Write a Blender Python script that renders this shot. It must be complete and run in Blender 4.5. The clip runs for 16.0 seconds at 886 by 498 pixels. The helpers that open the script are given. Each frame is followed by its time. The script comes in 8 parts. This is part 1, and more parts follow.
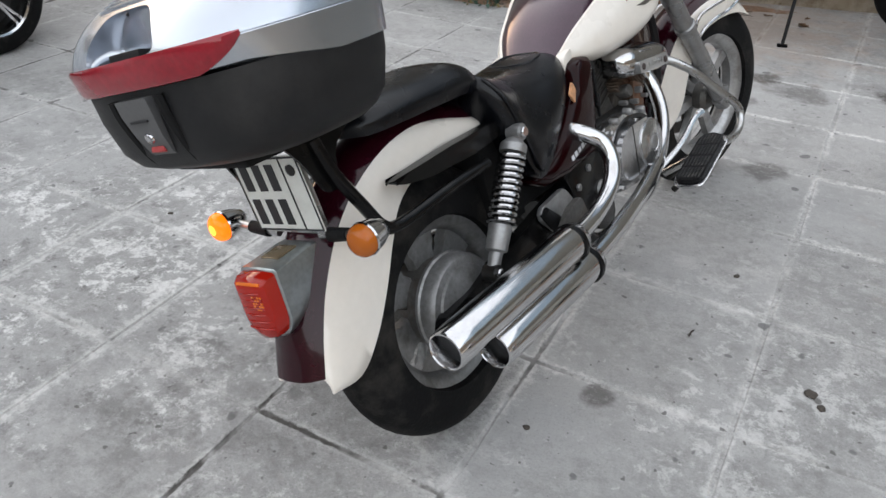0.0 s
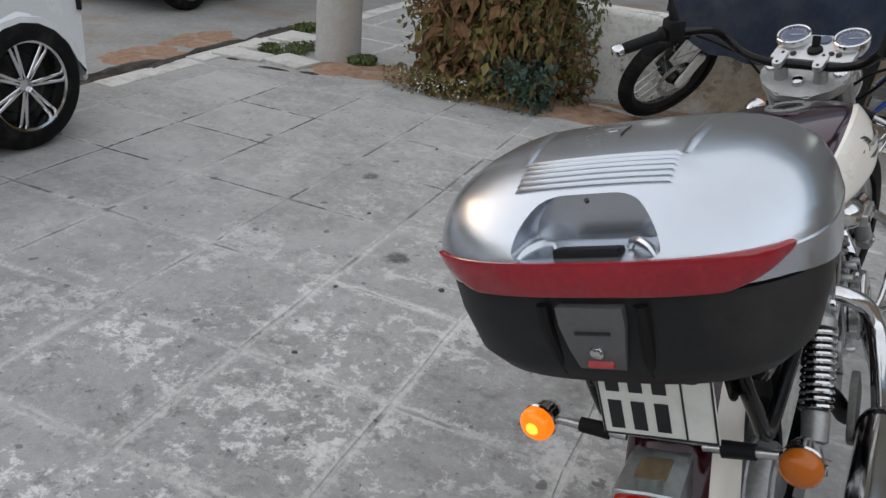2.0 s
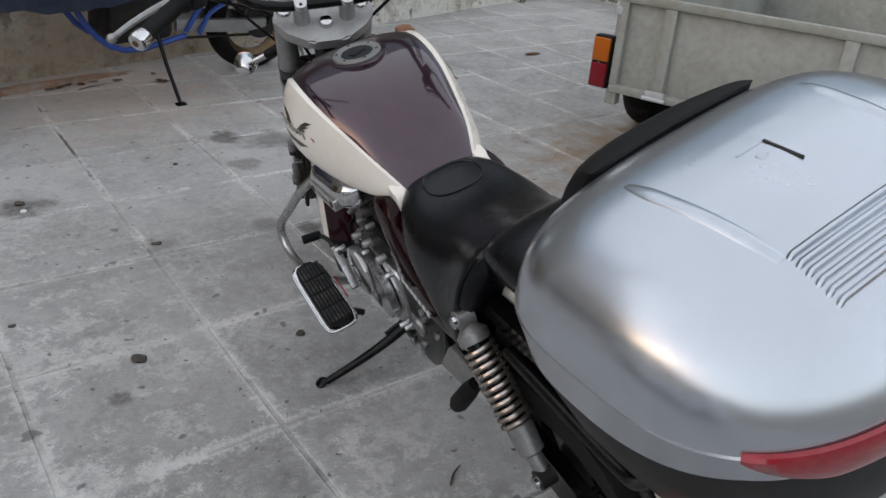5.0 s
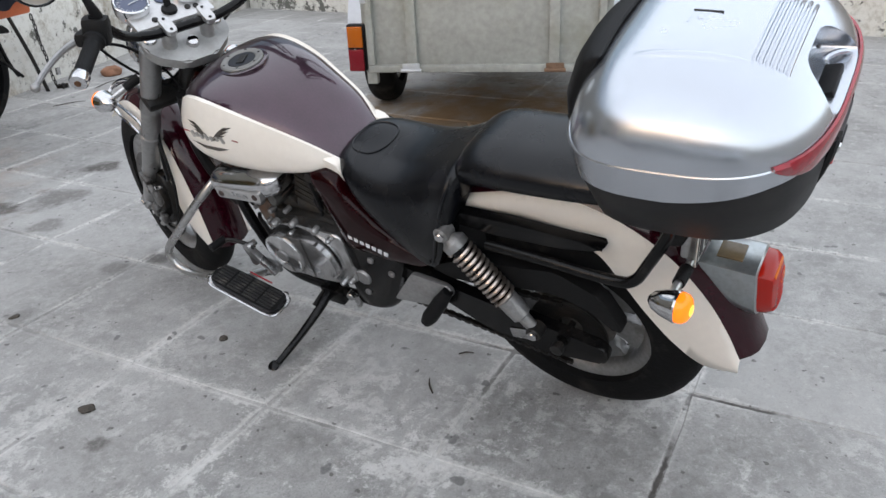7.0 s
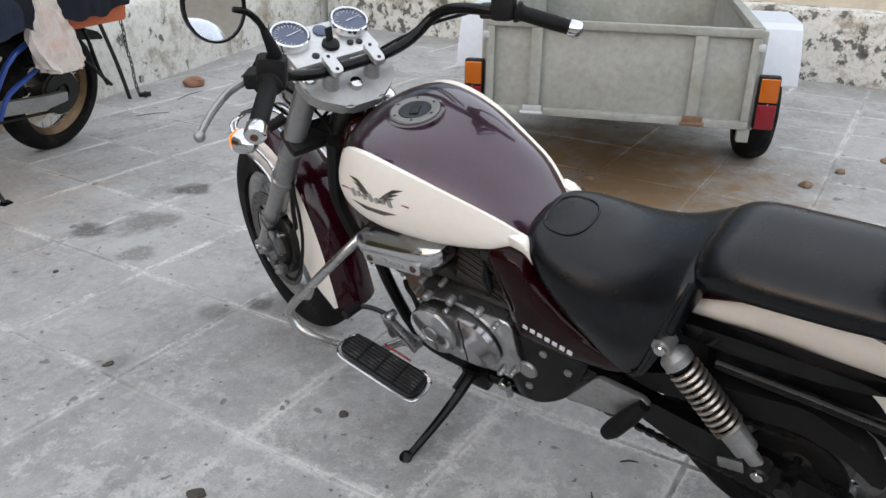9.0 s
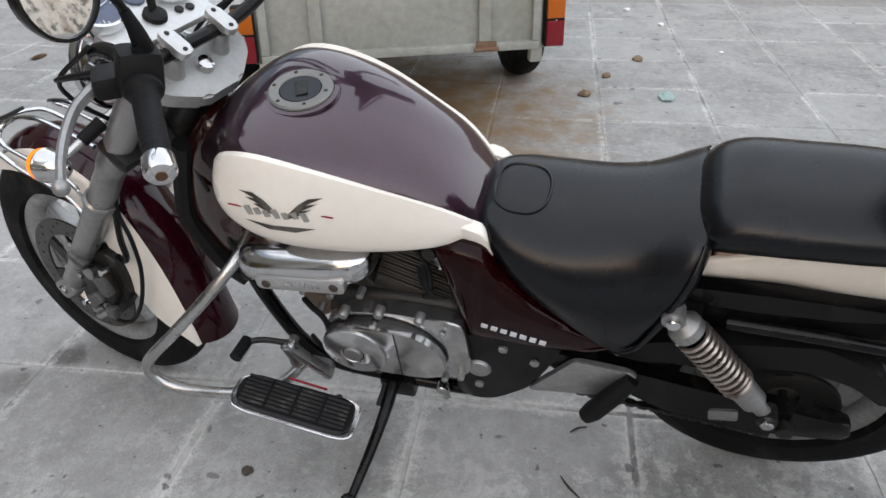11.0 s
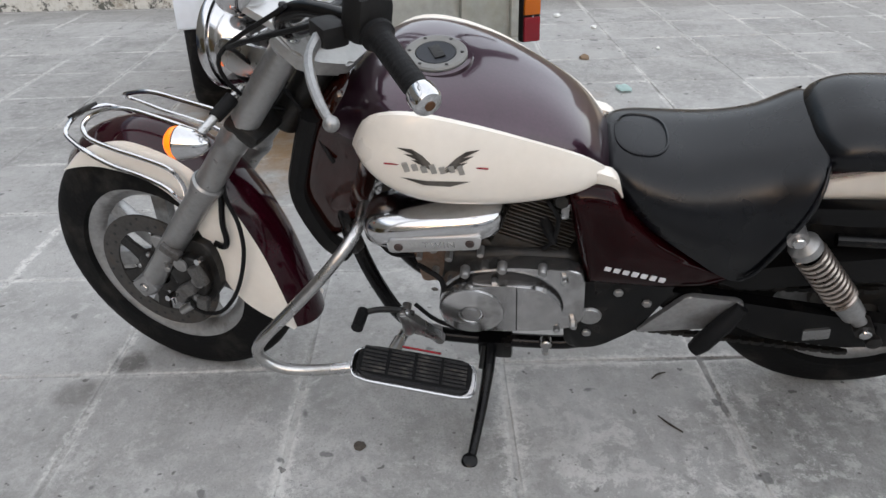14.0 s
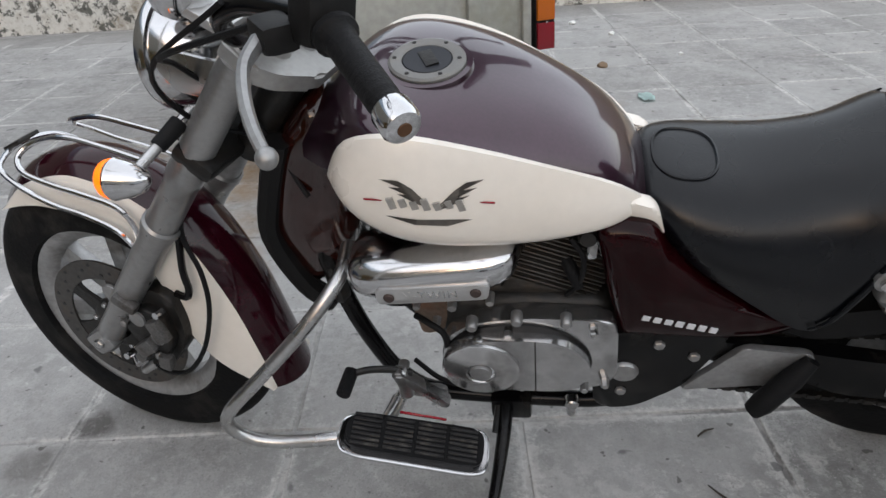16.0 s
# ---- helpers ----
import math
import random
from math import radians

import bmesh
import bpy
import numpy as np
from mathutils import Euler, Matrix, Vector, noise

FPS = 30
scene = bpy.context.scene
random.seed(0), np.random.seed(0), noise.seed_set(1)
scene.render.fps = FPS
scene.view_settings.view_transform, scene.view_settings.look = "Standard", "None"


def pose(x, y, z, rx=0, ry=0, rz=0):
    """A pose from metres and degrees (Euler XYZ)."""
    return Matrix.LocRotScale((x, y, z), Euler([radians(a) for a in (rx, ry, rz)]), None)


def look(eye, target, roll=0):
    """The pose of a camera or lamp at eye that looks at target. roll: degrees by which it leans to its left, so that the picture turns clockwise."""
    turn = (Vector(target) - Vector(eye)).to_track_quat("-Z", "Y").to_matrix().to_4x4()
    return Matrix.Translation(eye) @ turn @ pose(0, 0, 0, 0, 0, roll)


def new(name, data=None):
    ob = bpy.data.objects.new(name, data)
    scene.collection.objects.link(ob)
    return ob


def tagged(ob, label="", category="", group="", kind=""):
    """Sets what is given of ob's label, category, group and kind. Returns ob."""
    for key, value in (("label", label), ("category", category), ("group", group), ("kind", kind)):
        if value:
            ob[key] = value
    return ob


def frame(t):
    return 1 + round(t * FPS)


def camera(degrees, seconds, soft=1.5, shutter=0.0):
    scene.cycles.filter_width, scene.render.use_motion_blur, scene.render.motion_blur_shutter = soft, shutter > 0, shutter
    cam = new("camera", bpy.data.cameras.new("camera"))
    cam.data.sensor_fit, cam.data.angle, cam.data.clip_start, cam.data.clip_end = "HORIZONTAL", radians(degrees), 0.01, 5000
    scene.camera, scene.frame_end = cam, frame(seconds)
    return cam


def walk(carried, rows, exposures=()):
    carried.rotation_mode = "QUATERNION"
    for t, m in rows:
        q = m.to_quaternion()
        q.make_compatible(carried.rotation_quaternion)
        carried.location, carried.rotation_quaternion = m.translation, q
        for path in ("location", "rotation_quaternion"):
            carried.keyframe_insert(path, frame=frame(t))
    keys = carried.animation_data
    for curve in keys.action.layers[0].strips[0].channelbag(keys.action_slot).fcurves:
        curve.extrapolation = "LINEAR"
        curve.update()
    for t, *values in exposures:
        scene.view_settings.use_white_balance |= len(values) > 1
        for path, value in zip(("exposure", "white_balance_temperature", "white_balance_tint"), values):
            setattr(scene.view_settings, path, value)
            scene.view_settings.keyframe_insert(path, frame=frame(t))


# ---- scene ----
cam = camera(59.2, 16.0, shutter=0.0)
PATH = [
    (0, (0.898, 0.943, 1.349), (0.097, 2.419, 0.264), 1.2),
    (0.5, (0.713, 0.828, 1.349), (-0.023, 2.347, 0.277), 4.2),
    (1, (0.54, 0.82, 1.346), (-0.314, 2.318, 0.332), 4.2),
    (1.5, (0.326, 0.857, 1.355), (-0.476, 2.388, 0.351), 6.2),
    (2, (0.08, 0.868, 1.355), (-0.574, 2.532, 0.457), 5.9),
    (2.5, (-0.138, 0.905, 1.355), (-0.553, 2.626, 0.424), 3.9),
    (3, (-0.281, 1.055, 1.327), (-0.431, 2.806, 0.373), 3.3),
    (3.5, (-0.434, 1.184, 1.306), (-0.167, 2.943, 0.391), 5.8),
    (4, (-0.616, 1.281, 1.313), (-0.006, 2.946, 0.388), 3.2),
    (4.5, (-0.683, 1.422, 1.286), (0.126, 3.007, 0.373), 2.5),
    (5, (-0.762, 1.536, 1.275), (0.325, 2.947, 0.365), 4.4),
    (5.2, (-0.82, 1.574, 1.261), (0.428, 2.849, 0.357), 3.9),
    (7.3, (-1.479, 1.733, 1.262), (0.114, 2.581, 0.399), -2.4),
    (7.5, (-1.515, 1.773, 1.271), (0.076, 2.643, 0.429), -1.6),
    (8, (-1.503, 1.871, 1.279), (0.068, 2.792, 0.451), -0.6),
    (8.5, (-1.376, 2.012, 1.28), (0.17, 2.999, 0.482), -0.9),
    (9, (-1.27, 2.155, 1.282), (0.291, 3.093, 0.455), 0.8),
    (9.5, (-1.19, 2.322, 1.275), (0.481, 2.964, 0.382), 0.3),
    (9.7, (-1.163, 2.37, 1.274), (0.509, 2.957, 0.347), 1.0),
    (11.8, (-1.095, 2.774, 1.226), (0.642, 2.929, 0.248), -2.9),
    (12, (-1.138, 2.794, 1.21), (0.6, 2.98, 0.238), -2.8),
    (12.5, (-1.246, 2.849, 1.184), (0.436, 3.043, 0.118), -3.5),
    (13, (-1.264, 2.948, 1.174), (0.425, 3.025, 0.106), -4.2),
    (13.5, (-1.258, 3.04, 1.176), (0.472, 3.057, 0.172), -3.0),
    (14, (-1.251, 3.075, 1.188), (0.52, 3.073, 0.257), -1.6),
    (14.5, (-1.211, 3.064, 1.172), (0.549, 3.116, 0.225), -2.3),
    (15, (-1.177, 3.041, 1.172), (0.599, 3.089, 0.253), -3.3),
    (15.5, (-1.117, 3.033, 1.155), (0.666, 3.091, 0.252), -3.2),
    (16, (-0.985, 3.042, 1.112), (0.801, 3.088, 0.213), -3.6),
]
EXPOSURES = [(0.0, 2.22, 6200, 11), (1.0, 2.11, 6200, 11), (2.0, 1.75, 6200, 11), (3.5, 1.55, 6200, 11), (4.0, 1.51, 6200, 11), (4.5, 1.5, 6200, 11), (5.0, 1.72, 6100, 11), (7.5, 2.23, 6050, 11), (9.0, 2.24, 6100, 11), (12.0, 2.19, 6150, 11), (12.5, 2.18, 6150, 11), (13.0, 2.28, 6150, 11), (13.5, 2.28, 6150, 11), (14.4, 2.12, 6150, 11), (16.0, 2.03, 6150, 11)]
walk(cam, [(t, look(eye, target, roll)) for t, eye, target, roll in PATH], EXPOSURES)

# ---- light ----
world = bpy.data.worlds.new("sky")
scene.world = world
world.use_nodes = True
wn = world.node_tree.nodes
sky = wn.new("ShaderNodeTexSky")
sky.sky_type = "NISHITA"
sky.sun_disc = False
sky.sun_elevation = radians(2.4)
sky.sun_rotation = radians(287)
sky.air_density, sky.dust_density, sky.ozone_density = 1.0, 3.0, 1.0
wn["Background"].inputs["Strength"].default_value = 0.15
veil = wn.new("ShaderNodeHueSaturation")
veil.inputs["Saturation"].default_value = 0.75
world.node_tree.links.new(sky.outputs["Color"], veil.inputs["Color"])
world.node_tree.links.new(veil.outputs["Color"], wn["Background"].inputs["Color"])
sun_data = bpy.data.lights.new("sun", "SUN")
sun_data.energy, sun_data.angle, sun_data.color = 0.82, radians(158), (1.0, 0.965, 0.93)
sun = new("sun", sun_data)
sun.matrix_world = look((-1.0, -3.5, 10), (0, 3, 0))


# ---- materials ----
def mat(name, base, rough=0.5, metal=0.0, vary=0.12, scale=12.0, bump=0.0, bump_scale=80.0, coat=0.0, dirt=None, dirt_amount=0.5, dirt_scale=3.0, rough_vary=0.1, spec=0.5, coat_ior=1.5):
    """A procedural surface: base colour with variation at two scales, optional dirt blotches, uneven gloss and fine relief."""
    m = bpy.data.materials.new(name)
    m.use_nodes = True
    nt = m.node_tree
    n, l = nt.nodes, nt.links
    b = n["Principled BSDF"]
    tc = n.new("ShaderNodeTexCoord")
    big = n.new("ShaderNodeTexNoise")
    big.inputs["Scale"].default_value, big.inputs["Detail"].default_value = scale, 6
    fine = n.new("ShaderNodeTexNoise")
    fine.inputs["Scale"].default_value, fine.inputs["Detail"].default_value = scale * 9, 4
    add = n.new("ShaderNodeMath")
    add.operation = "ADD"
    l.new(tc.outputs["Object"], big.inputs["Vector"])
    l.new(tc.outputs["Object"], fine.inputs["Vector"])
    l.new(big.outputs["Fac"], add.inputs[0])
    l.new(fine.outputs["Fac"], add.inputs[1])
    ramp = n.new("ShaderNodeValToRGB")
    half = n.new("ShaderNodeMath")
    half.operation = "MULTIPLY"
    half.inputs[1].default_value = 0.5
    l.new(add.outputs[0], half.inputs[0])
    ramp.color_ramp.elements[0].position, ramp.color_ramp.elements[1].position = 0.35, 0.65
    ramp.color_ramp.elements[0].color = (*[c * (1 - vary) for c in base], 1)
    ramp.color_ramp.elements[1].color = (*[min(1, c * (1 + vary)) for c in base], 1)
    l.new(half.outputs[0], ramp.inputs["Fac"])
    out = ramp.outputs["Color"]
    if dirt:
        dn = n.new("ShaderNodeTexNoise")
        dn.inputs["Scale"].default_value, dn.inputs["Detail"].default_value = dirt_scale, 9
        dn.inputs["Roughness"].default_value = 0.65
        l.new(tc.outputs["Object"], dn.inputs["Vector"])
        dr = n.new("ShaderNodeValToRGB")
        dr.color_ramp.elements[0].position, dr.color_ramp.elements[1].position = 0.5, 0.68
        dr.color_ramp.elements[0].color, dr.color_ramp.elements[1].color = (0, 0, 0, 1), (dirt_amount,) * 3 + (1,)
        l.new(dn.outputs["Fac"], dr.inputs["Fac"])
        mix = n.new("ShaderNodeMix")
        mix.data_type = "RGBA"
        mix.inputs[7].default_value = (*dirt, 1)
        l.new(dr.outputs["Color"], mix.inputs[0])
        l.new(out, mix.inputs[6])
        out = mix.outputs[2]
    l.new(out, b.inputs["Base Color"])
    mr = n.new("ShaderNodeMapRange")
    mr.inputs["To Min"].default_value, mr.inputs["To Max"].default_value = max(0.02, rough - rough_vary), min(1, rough + rough_vary)
    l.new(big.outputs["Fac"], mr.inputs["Value"])
    l.new(mr.outputs["Result"], b.inputs["Roughness"])
    b.inputs["Metallic"].default_value = metal
    b.inputs["Coat Weight"].default_value = coat
    b.inputs["Coat Roughness"].default_value = 0.06
    b.inputs["Coat IOR"].default_value = coat_ior
    b.inputs["Specular IOR Level"].default_value = spec
    if bump:
        bn = n.new("ShaderNodeTexNoise")
        bn.inputs["Scale"].default_value, bn.inputs["Detail"].default_value = bump_scale, 5
        l.new(tc.outputs["Object"], bn.inputs["Vector"])
        bp = n.new("ShaderNodeBump")
        bp.inputs["Strength"].default_value, bp.inputs["Distance"].default_value = bump, 0.004
        l.new(bn.outputs["Fac"], bp.inputs["Height"])
        l.new(bp.outputs["Normal"], b.inputs["Normal"])
    return m


def glassy(name, base, rough=0.08, emit=0.0, transmission=0.6, lit=None):
    m = bpy.data.materials.new(name)
    m.use_nodes = True
    b = m.node_tree.nodes["Principled BSDF"]
    b.inputs["Base Color"].default_value = (*base, 1)
    b.inputs["Roughness"].default_value = rough
    b.inputs["Transmission Weight"].default_value = transmission
    b.inputs["IOR"].default_value = 1.45
    if emit:
        b.inputs["Emission Color"].default_value = (*(lit or base), 1)
        b.inputs["Emission Strength"].default_value = emit
    return m


DUST = (0.33, 0.3, 0.26)
MAROON = mat("maroon_paint", (0.021, 0.0016, 0.0052), 0.14, vary=0.35, coat=0.35, spec=0.22, scale=20, rough_vary=0.04)
TANK_PAINT = mat("metallic_maroon_paint", (0.036, 0.0118, 0.0245), 0.32, metal=0.75, vary=0.15, coat=1.0, spec=0.5, scale=20, rough_vary=0.04, coat_ior=1.6)
POLISHED = mat("worn_polished_cover", (0.56, 0.56, 0.565), 0.2, metal=0.95, vary=0.1, scale=9, dirt=(0.13, 0.12, 0.11), dirt_amount=0.5, dirt_scale=13, rough_vary=0.1)
MAROON_DARK = mat("dark_maroon_paint", (0.011, 0.0008, 0.0014), 0.1, vary=0.4, coat=0.12, spec=0.12, scale=20, rough_vary=0.03)
WHITE = mat("cream_white_paint", (0.8, 0.75, 0.68), 0.3, vary=0.03, coat=0.6, dirt=(0.5, 0.42, 0.3), dirt_amount=0.15, scale=6)
SILVER = mat("silver_plastic_paint", (0.53, 0.56, 0.61), 0.26, metal=0.92, vary=0.03, scale=9, coat=0.25, rough_vary=0.04)
BLACK_PLASTIC = mat("black_textured_plastic", (0.0065, 0.0065, 0.007), 0.55, vary=0.25, bump=0.2, bump_scale=600, dirt=DUST, dirt_amount=0.025, spec=0.2)
BLACK_PAINT = mat("black_gloss_paint", (0.003, 0.003, 0.0034), 0.22, vary=0.2, coat=0.12, spec=0.16, dirt=DUST, dirt_amount=0.03, dirt_scale=14)
DARK_METAL = mat("grimy_dark_metal", (0.011, 0.0105, 0.01), 0.45, metal=0.3, vary=0.4, dirt=(0.06, 0.043, 0.03), dirt_amount=0.3, dirt_scale=20, bump=0.3)
LEATHER = mat("black_vinyl", (0.0026, 0.0031, 0.0048), 0.27, vary=0.15, bump=0.07, bump_scale=240, scale=8, rough_vary=0.1, spec=0.34, dirt=(0.06, 0.056, 0.05), dirt_amount=0.05, dirt_scale=26)
RUBBER = mat("tyre_rubber", (0.005, 0.005, 0.0054), 0.75, vary=0.25, spec=0.15, dirt=DUST, dirt_amount=0.07, dirt_scale=9, bump=0.3, bump_scale=160)
GRIP = mat("grip_rubber", (0.005, 0.005, 0.0057), 0.55, spec=0.2, vary=0.2, bump=0.4, bump_scale=500)
CHROME = mat("chrome", (0.62, 0.62, 0.63), 0.13, metal=1.0, vary=0.05, dirt=(0.35, 0.3, 0.25), dirt_amount=0.25, dirt_scale=26, rough_vary=0.06)
DULL_CHROME = mat("dull_chrome", (0.5, 0.5, 0.5), 0.28, metal=1.0, vary=0.12, dirt=(0.3, 0.27, 0.22), dirt_amount=0.4, dirt_scale=24)
ALU = mat("weathered_aluminium", (0.33, 0.33, 0.33), 0.42, metal=0.75, vary=0.15, dirt=(0.18, 0.16, 0.14), dirt_amount=0.4, dirt_scale=16, bump=0.12)
SATIN = mat("satin_aluminium", (0.55, 0.55, 0.55), 0.36, metal=0.8, vary=0.06, dirt=(0.3, 0.28, 0.25), dirt_amount=0.25, dirt_scale=20)
FORK = mat("grey_fork_finish", (0.29, 0.29, 0.29), 0.3, metal=0.65, vary=0.08, dirt=(0.14, 0.13, 0.12), dirt_amount=0.35, dirt_scale=30)
ALU_DIRTY = mat("dirty_cast_aluminium", (0.135, 0.13, 0.122), 0.45, metal=0.6, vary=0.3, dirt=(0.09, 0.06, 0.04), dirt_amount=0.7, dirt_scale=14, bump=0.3)
RIM_GREY = mat("grey_cast_wheel", (0.42, 0.42, 0.42), 0.36, metal=0.75, vary=0.15, dirt=(0.16, 0.15, 0.13), dirt_amount=0.6, dirt_scale=15)
RIM_REAR = mat("grimy_cast_wheel", (0.25, 0.25, 0.25), 0.42, metal=0.6, vary=0.2, dirt=(0.08, 0.07, 0.06), dirt_amount=0.7, dirt_scale=11)
RED_REFLECTOR = mat("red_reflector_plastic", (0.26, 0.006, 0.016), 0.16, vary=0.15, coat=0.4, dirt=DUST, dirt_amount=0.07, dirt_scale=20)
RED_LENS = glassy("red_lens", (0.4, 0.014, 0.006), 0.08, transmission=0.2)
AMBER = glassy("amber_lens", (0.55, 0.14, 0.01), 0.12, transmission=0.25)
AMBER_LIT = glassy("lit_amber_lens", (0.8, 0.22, 0.01), 0.12, emit=0.3, transmission=0.1, lit=(1.0, 0.15, 0.0))
BULB = glassy("lit_bulb", (1.0, 0.5, 0.05), 0.3, emit=0.47, transmission=0.0, lit=(1.0, 0.42, 0.03))
PLATE_WHITE = mat("plate_white", (0.72, 0.72, 0.68), 0.45, vary=0.04, dirt=DUST, dirt_amount=0.2, dirt_scale=20)
INK = mat("black_ink", (0.012, 0.012, 0.014), 0.5, vary=0.1)
GLASS = glassy("clear_glass", (0.95, 0.97, 0.97), 0.03, transmission=1.0)
MIRROR = mat("mirror_glass", (0.9, 0.9, 0.9), 0.02, metal=1.0, vary=0.01, rough_vary=0.0)


# ---- mesh tools ----
def part(name, bm, material, parent=None, label="", angle=40, smooth=True):
    """Links a bmesh as one mesh object under a thing or part."""
    bmesh.ops.recalc_face_normals(bm, faces=bm.faces[:])
    me = bpy.data.meshes.new(name)
    bm.to_mesh(me)
    bm.free()
    if smooth:
        me.polygons.foreach_set("use_smooth", [True] * len(me.polygons))
        me.set_sharp_from_angle(angle=radians(angle))
    me.materials.append(material)
    ob = new(name, me)
    if parent is not None:
        ob.parent = parent
    if label:
        tagged(ob, label=label)
    return ob


def thing(name, m, label, category, group="", kind=""):
    ob = new(name)
    ob.matrix_world = m
    ob.empty_display_size = 0.1
    return tagged(ob, label, category, group, kind)


def bm_new():
    return bmesh.new()


def box(bm, c, s, rot=(0, 0, 0), bev=0.0, seg=2):
    r = bmesh.ops.create_cube(bm, size=1.0, matrix=pose(*c, *rot) @ Matrix.Diagonal((*s, 1)))
    if bev:
        edges = list({e for v in r["verts"] for e in v.link_edges})
        bmesh.ops.bevel(bm, geom=edges, offset=bev, segments=seg, profile=0.6, affect="EDGES")
    return bm


def spline(pts, k=6):
    """Catmull-Rom through the points."""
    p = [Vector(q) for q in pts]
    p = [2 * p[0] - p[1]] + p + [2 * p[-1] - p[-2]]
    out = []
    for i in range(1, len(p) - 2):
        for j in range(k):
            t = j / k
            a, b, c, d = p[i - 1], p[i], p[i + 1], p[i + 2]
            out.append(0.5 * (2 * b + (c - a) * t + (2 * a - 5 * b + 4 * c - d) * t * t + (3 * b - a - 3 * c + d) * t ** 3))
    out.append(p[-2])
    return out


def ring_mesh(bm, rings, closed_ring=True, cap=True, closed_path=False):
    vs = [[bm.verts.new(p) for p in ring] for ring in rings]
    n = len(vs[0])
    m = len(vs)
    for i in range(m if closed_path else m - 1):
        a, b = vs[i], vs[(i + 1) % m]
        for j in range(n if closed_ring else n - 1):
            k = (j + 1) % n
            bm.faces.new((a[j], a[k], b[k], b[j]))
    if cap and closed_ring and not closed_path:
        bm.faces.new(vs[0][::-1])
        bm.faces.new(vs[-1])
    return bm


def tube(bm, pts, r, n=10, k=0, closed=False):
    """A round tube along points; r is one radius or one per point; k smooths the path."""
    if k:
        m = len(pts)
        if not isinstance(r, (int, float)):
            r = [r[min(m - 1, i // k)] + (r[min(m - 1, i // k + 1)] - r[min(m - 1, i // k)]) * (i % k) / k for i in range((m - 1) * k + 1)]
        pts = spline(pts, k)
    p = [Vector(q) for q in pts]
    rings = []
    up = None
    for i, q in enumerate(p):
        if closed:
            d = (p[(i + 1) % len(p)] - p[i - 1]).normalized()
        else:
            d = (p[min(i + 1, len(p) - 1)] - p[max(i - 1, 0)]).normalized()
        if up is None:
            up = d.orthogonal().normalized()
        else:
            up = (up - d * up.dot(d)).normalized()
        side = d.cross(up)
        rr = r if isinstance(r, (int, float)) else r[i]
        rings.append([q + rr * (up * math.cos(2 * math.pi * j / n) + side * math.sin(2 * math.pi * j / n)) for j in range(n)])
    return ring_mesh(bm, rings, closed_path=closed)


def lathe(bm, prof, o, axis, n=24, closed=False):
    """Turns a profile of (radius, distance along the axis) round the axis through o."""
    o, a = Vector(o), Vector(axis).normalized()
    u = a.orthogonal().normalized()
    w = a.cross(u)
    rings = []
    for j in range(n):
        d = u * math.cos(2 * math.pi * j / n) + w * math.sin(2 * math.pi * j / n)
        rings.append([o + a * h + d * max(r, 1e-5) for r, h in prof])
    ring_mesh(bm, rings, closed_ring=closed, cap=False, closed_path=True)
    bmesh.ops.remove_doubles(bm, verts=bm.verts[:], dist=2e-5)
    return bm


def prism(bm, poly, y0, y1, m=None, bev=0.0, seg=2):
    """A plate: a polygon in x and z between two values of y, its edges bevelled; m places it."""
    m = m or Matrix.Identity(4)
    a = [bm.verts.new(m @ Vector((x, y0, z))) for x, z in poly]
    b = [bm.verts.new(m @ Vector((x, y1, z))) for x, z in poly]
    fs = [bm.faces.new(a), bm.faces.new(b[::-1])]
    n = len(poly)
    for i in range(n):
        fs.append(bm.faces.new((a[i], b[i], b[(i + 1) % n], a[(i + 1) % n])))
    if bev:
        edges = list({e for f in fs[:2] for e in f.edges})
        bmesh.ops.bevel(bm, geom=edges, offset=bev, segments=seg, profile=0.6, affect="EDGES")
    return bm


def rounded(poly, r=0.02, k=4):
    """A polygon with its corners rounded."""
    out = []
    n = len(poly)
    for i in range(n):
        p, a, b = Vector(poly[i]), Vector(poly[i - 1]), Vector(poly[(i + 1) % n])
        ra = min(r, (a - p).length * 0.45)
        rb = min(r, (b - p).length * 0.45)
        s, e = p + (a - p).normalized() * ra, p + (b - p).normalized() * rb
        for j in range(k + 1):
            t = j / k
            out.append(tuple((1 - t) ** 2 * s + 2 * t * (1 - t) * p + t * t * e))
    return out


def interp(x, table):
    """Smooth interpolation in a table of (x, value), in rising x."""
    n = len(table)
    if x <= table[0][0]:
        return table[0][1]
    for i in range(n - 1):
        (a, va), (b, vb) = table[i], table[i + 1]
        if x <= b:
            h = b - a
            t = (x - a) / h
            sa = (vb - table[max(i - 1, 0)][1]) / (b - table[max(i - 1, 0)][0])
            sb = (table[min(i + 2, n - 1)][1] - va) / (table[min(i + 2, n - 1)][0] - a)
            return (2 * t ** 3 - 3 * t * t + 1) * va + (t ** 3 - 2 * t * t + t) * h * sa + (3 * t * t - 2 * t ** 3) * vb + (t ** 3 - t * t) * h * sb
    return table[-1][1]


def moved(bm, m):
    bmesh.ops.transform(bm, matrix=m, verts=bm.verts[:])
    return bm

# ---- ground, road, walls ----
ASPHALT = mat("worn_asphalt", (0.24, 0.235, 0.225), 0.9, vary=0.2, scale=3, bump=0.4, dirt=(0.2, 0.14, 0.10), dirt_amount=0.75, dirt_scale=0.9)

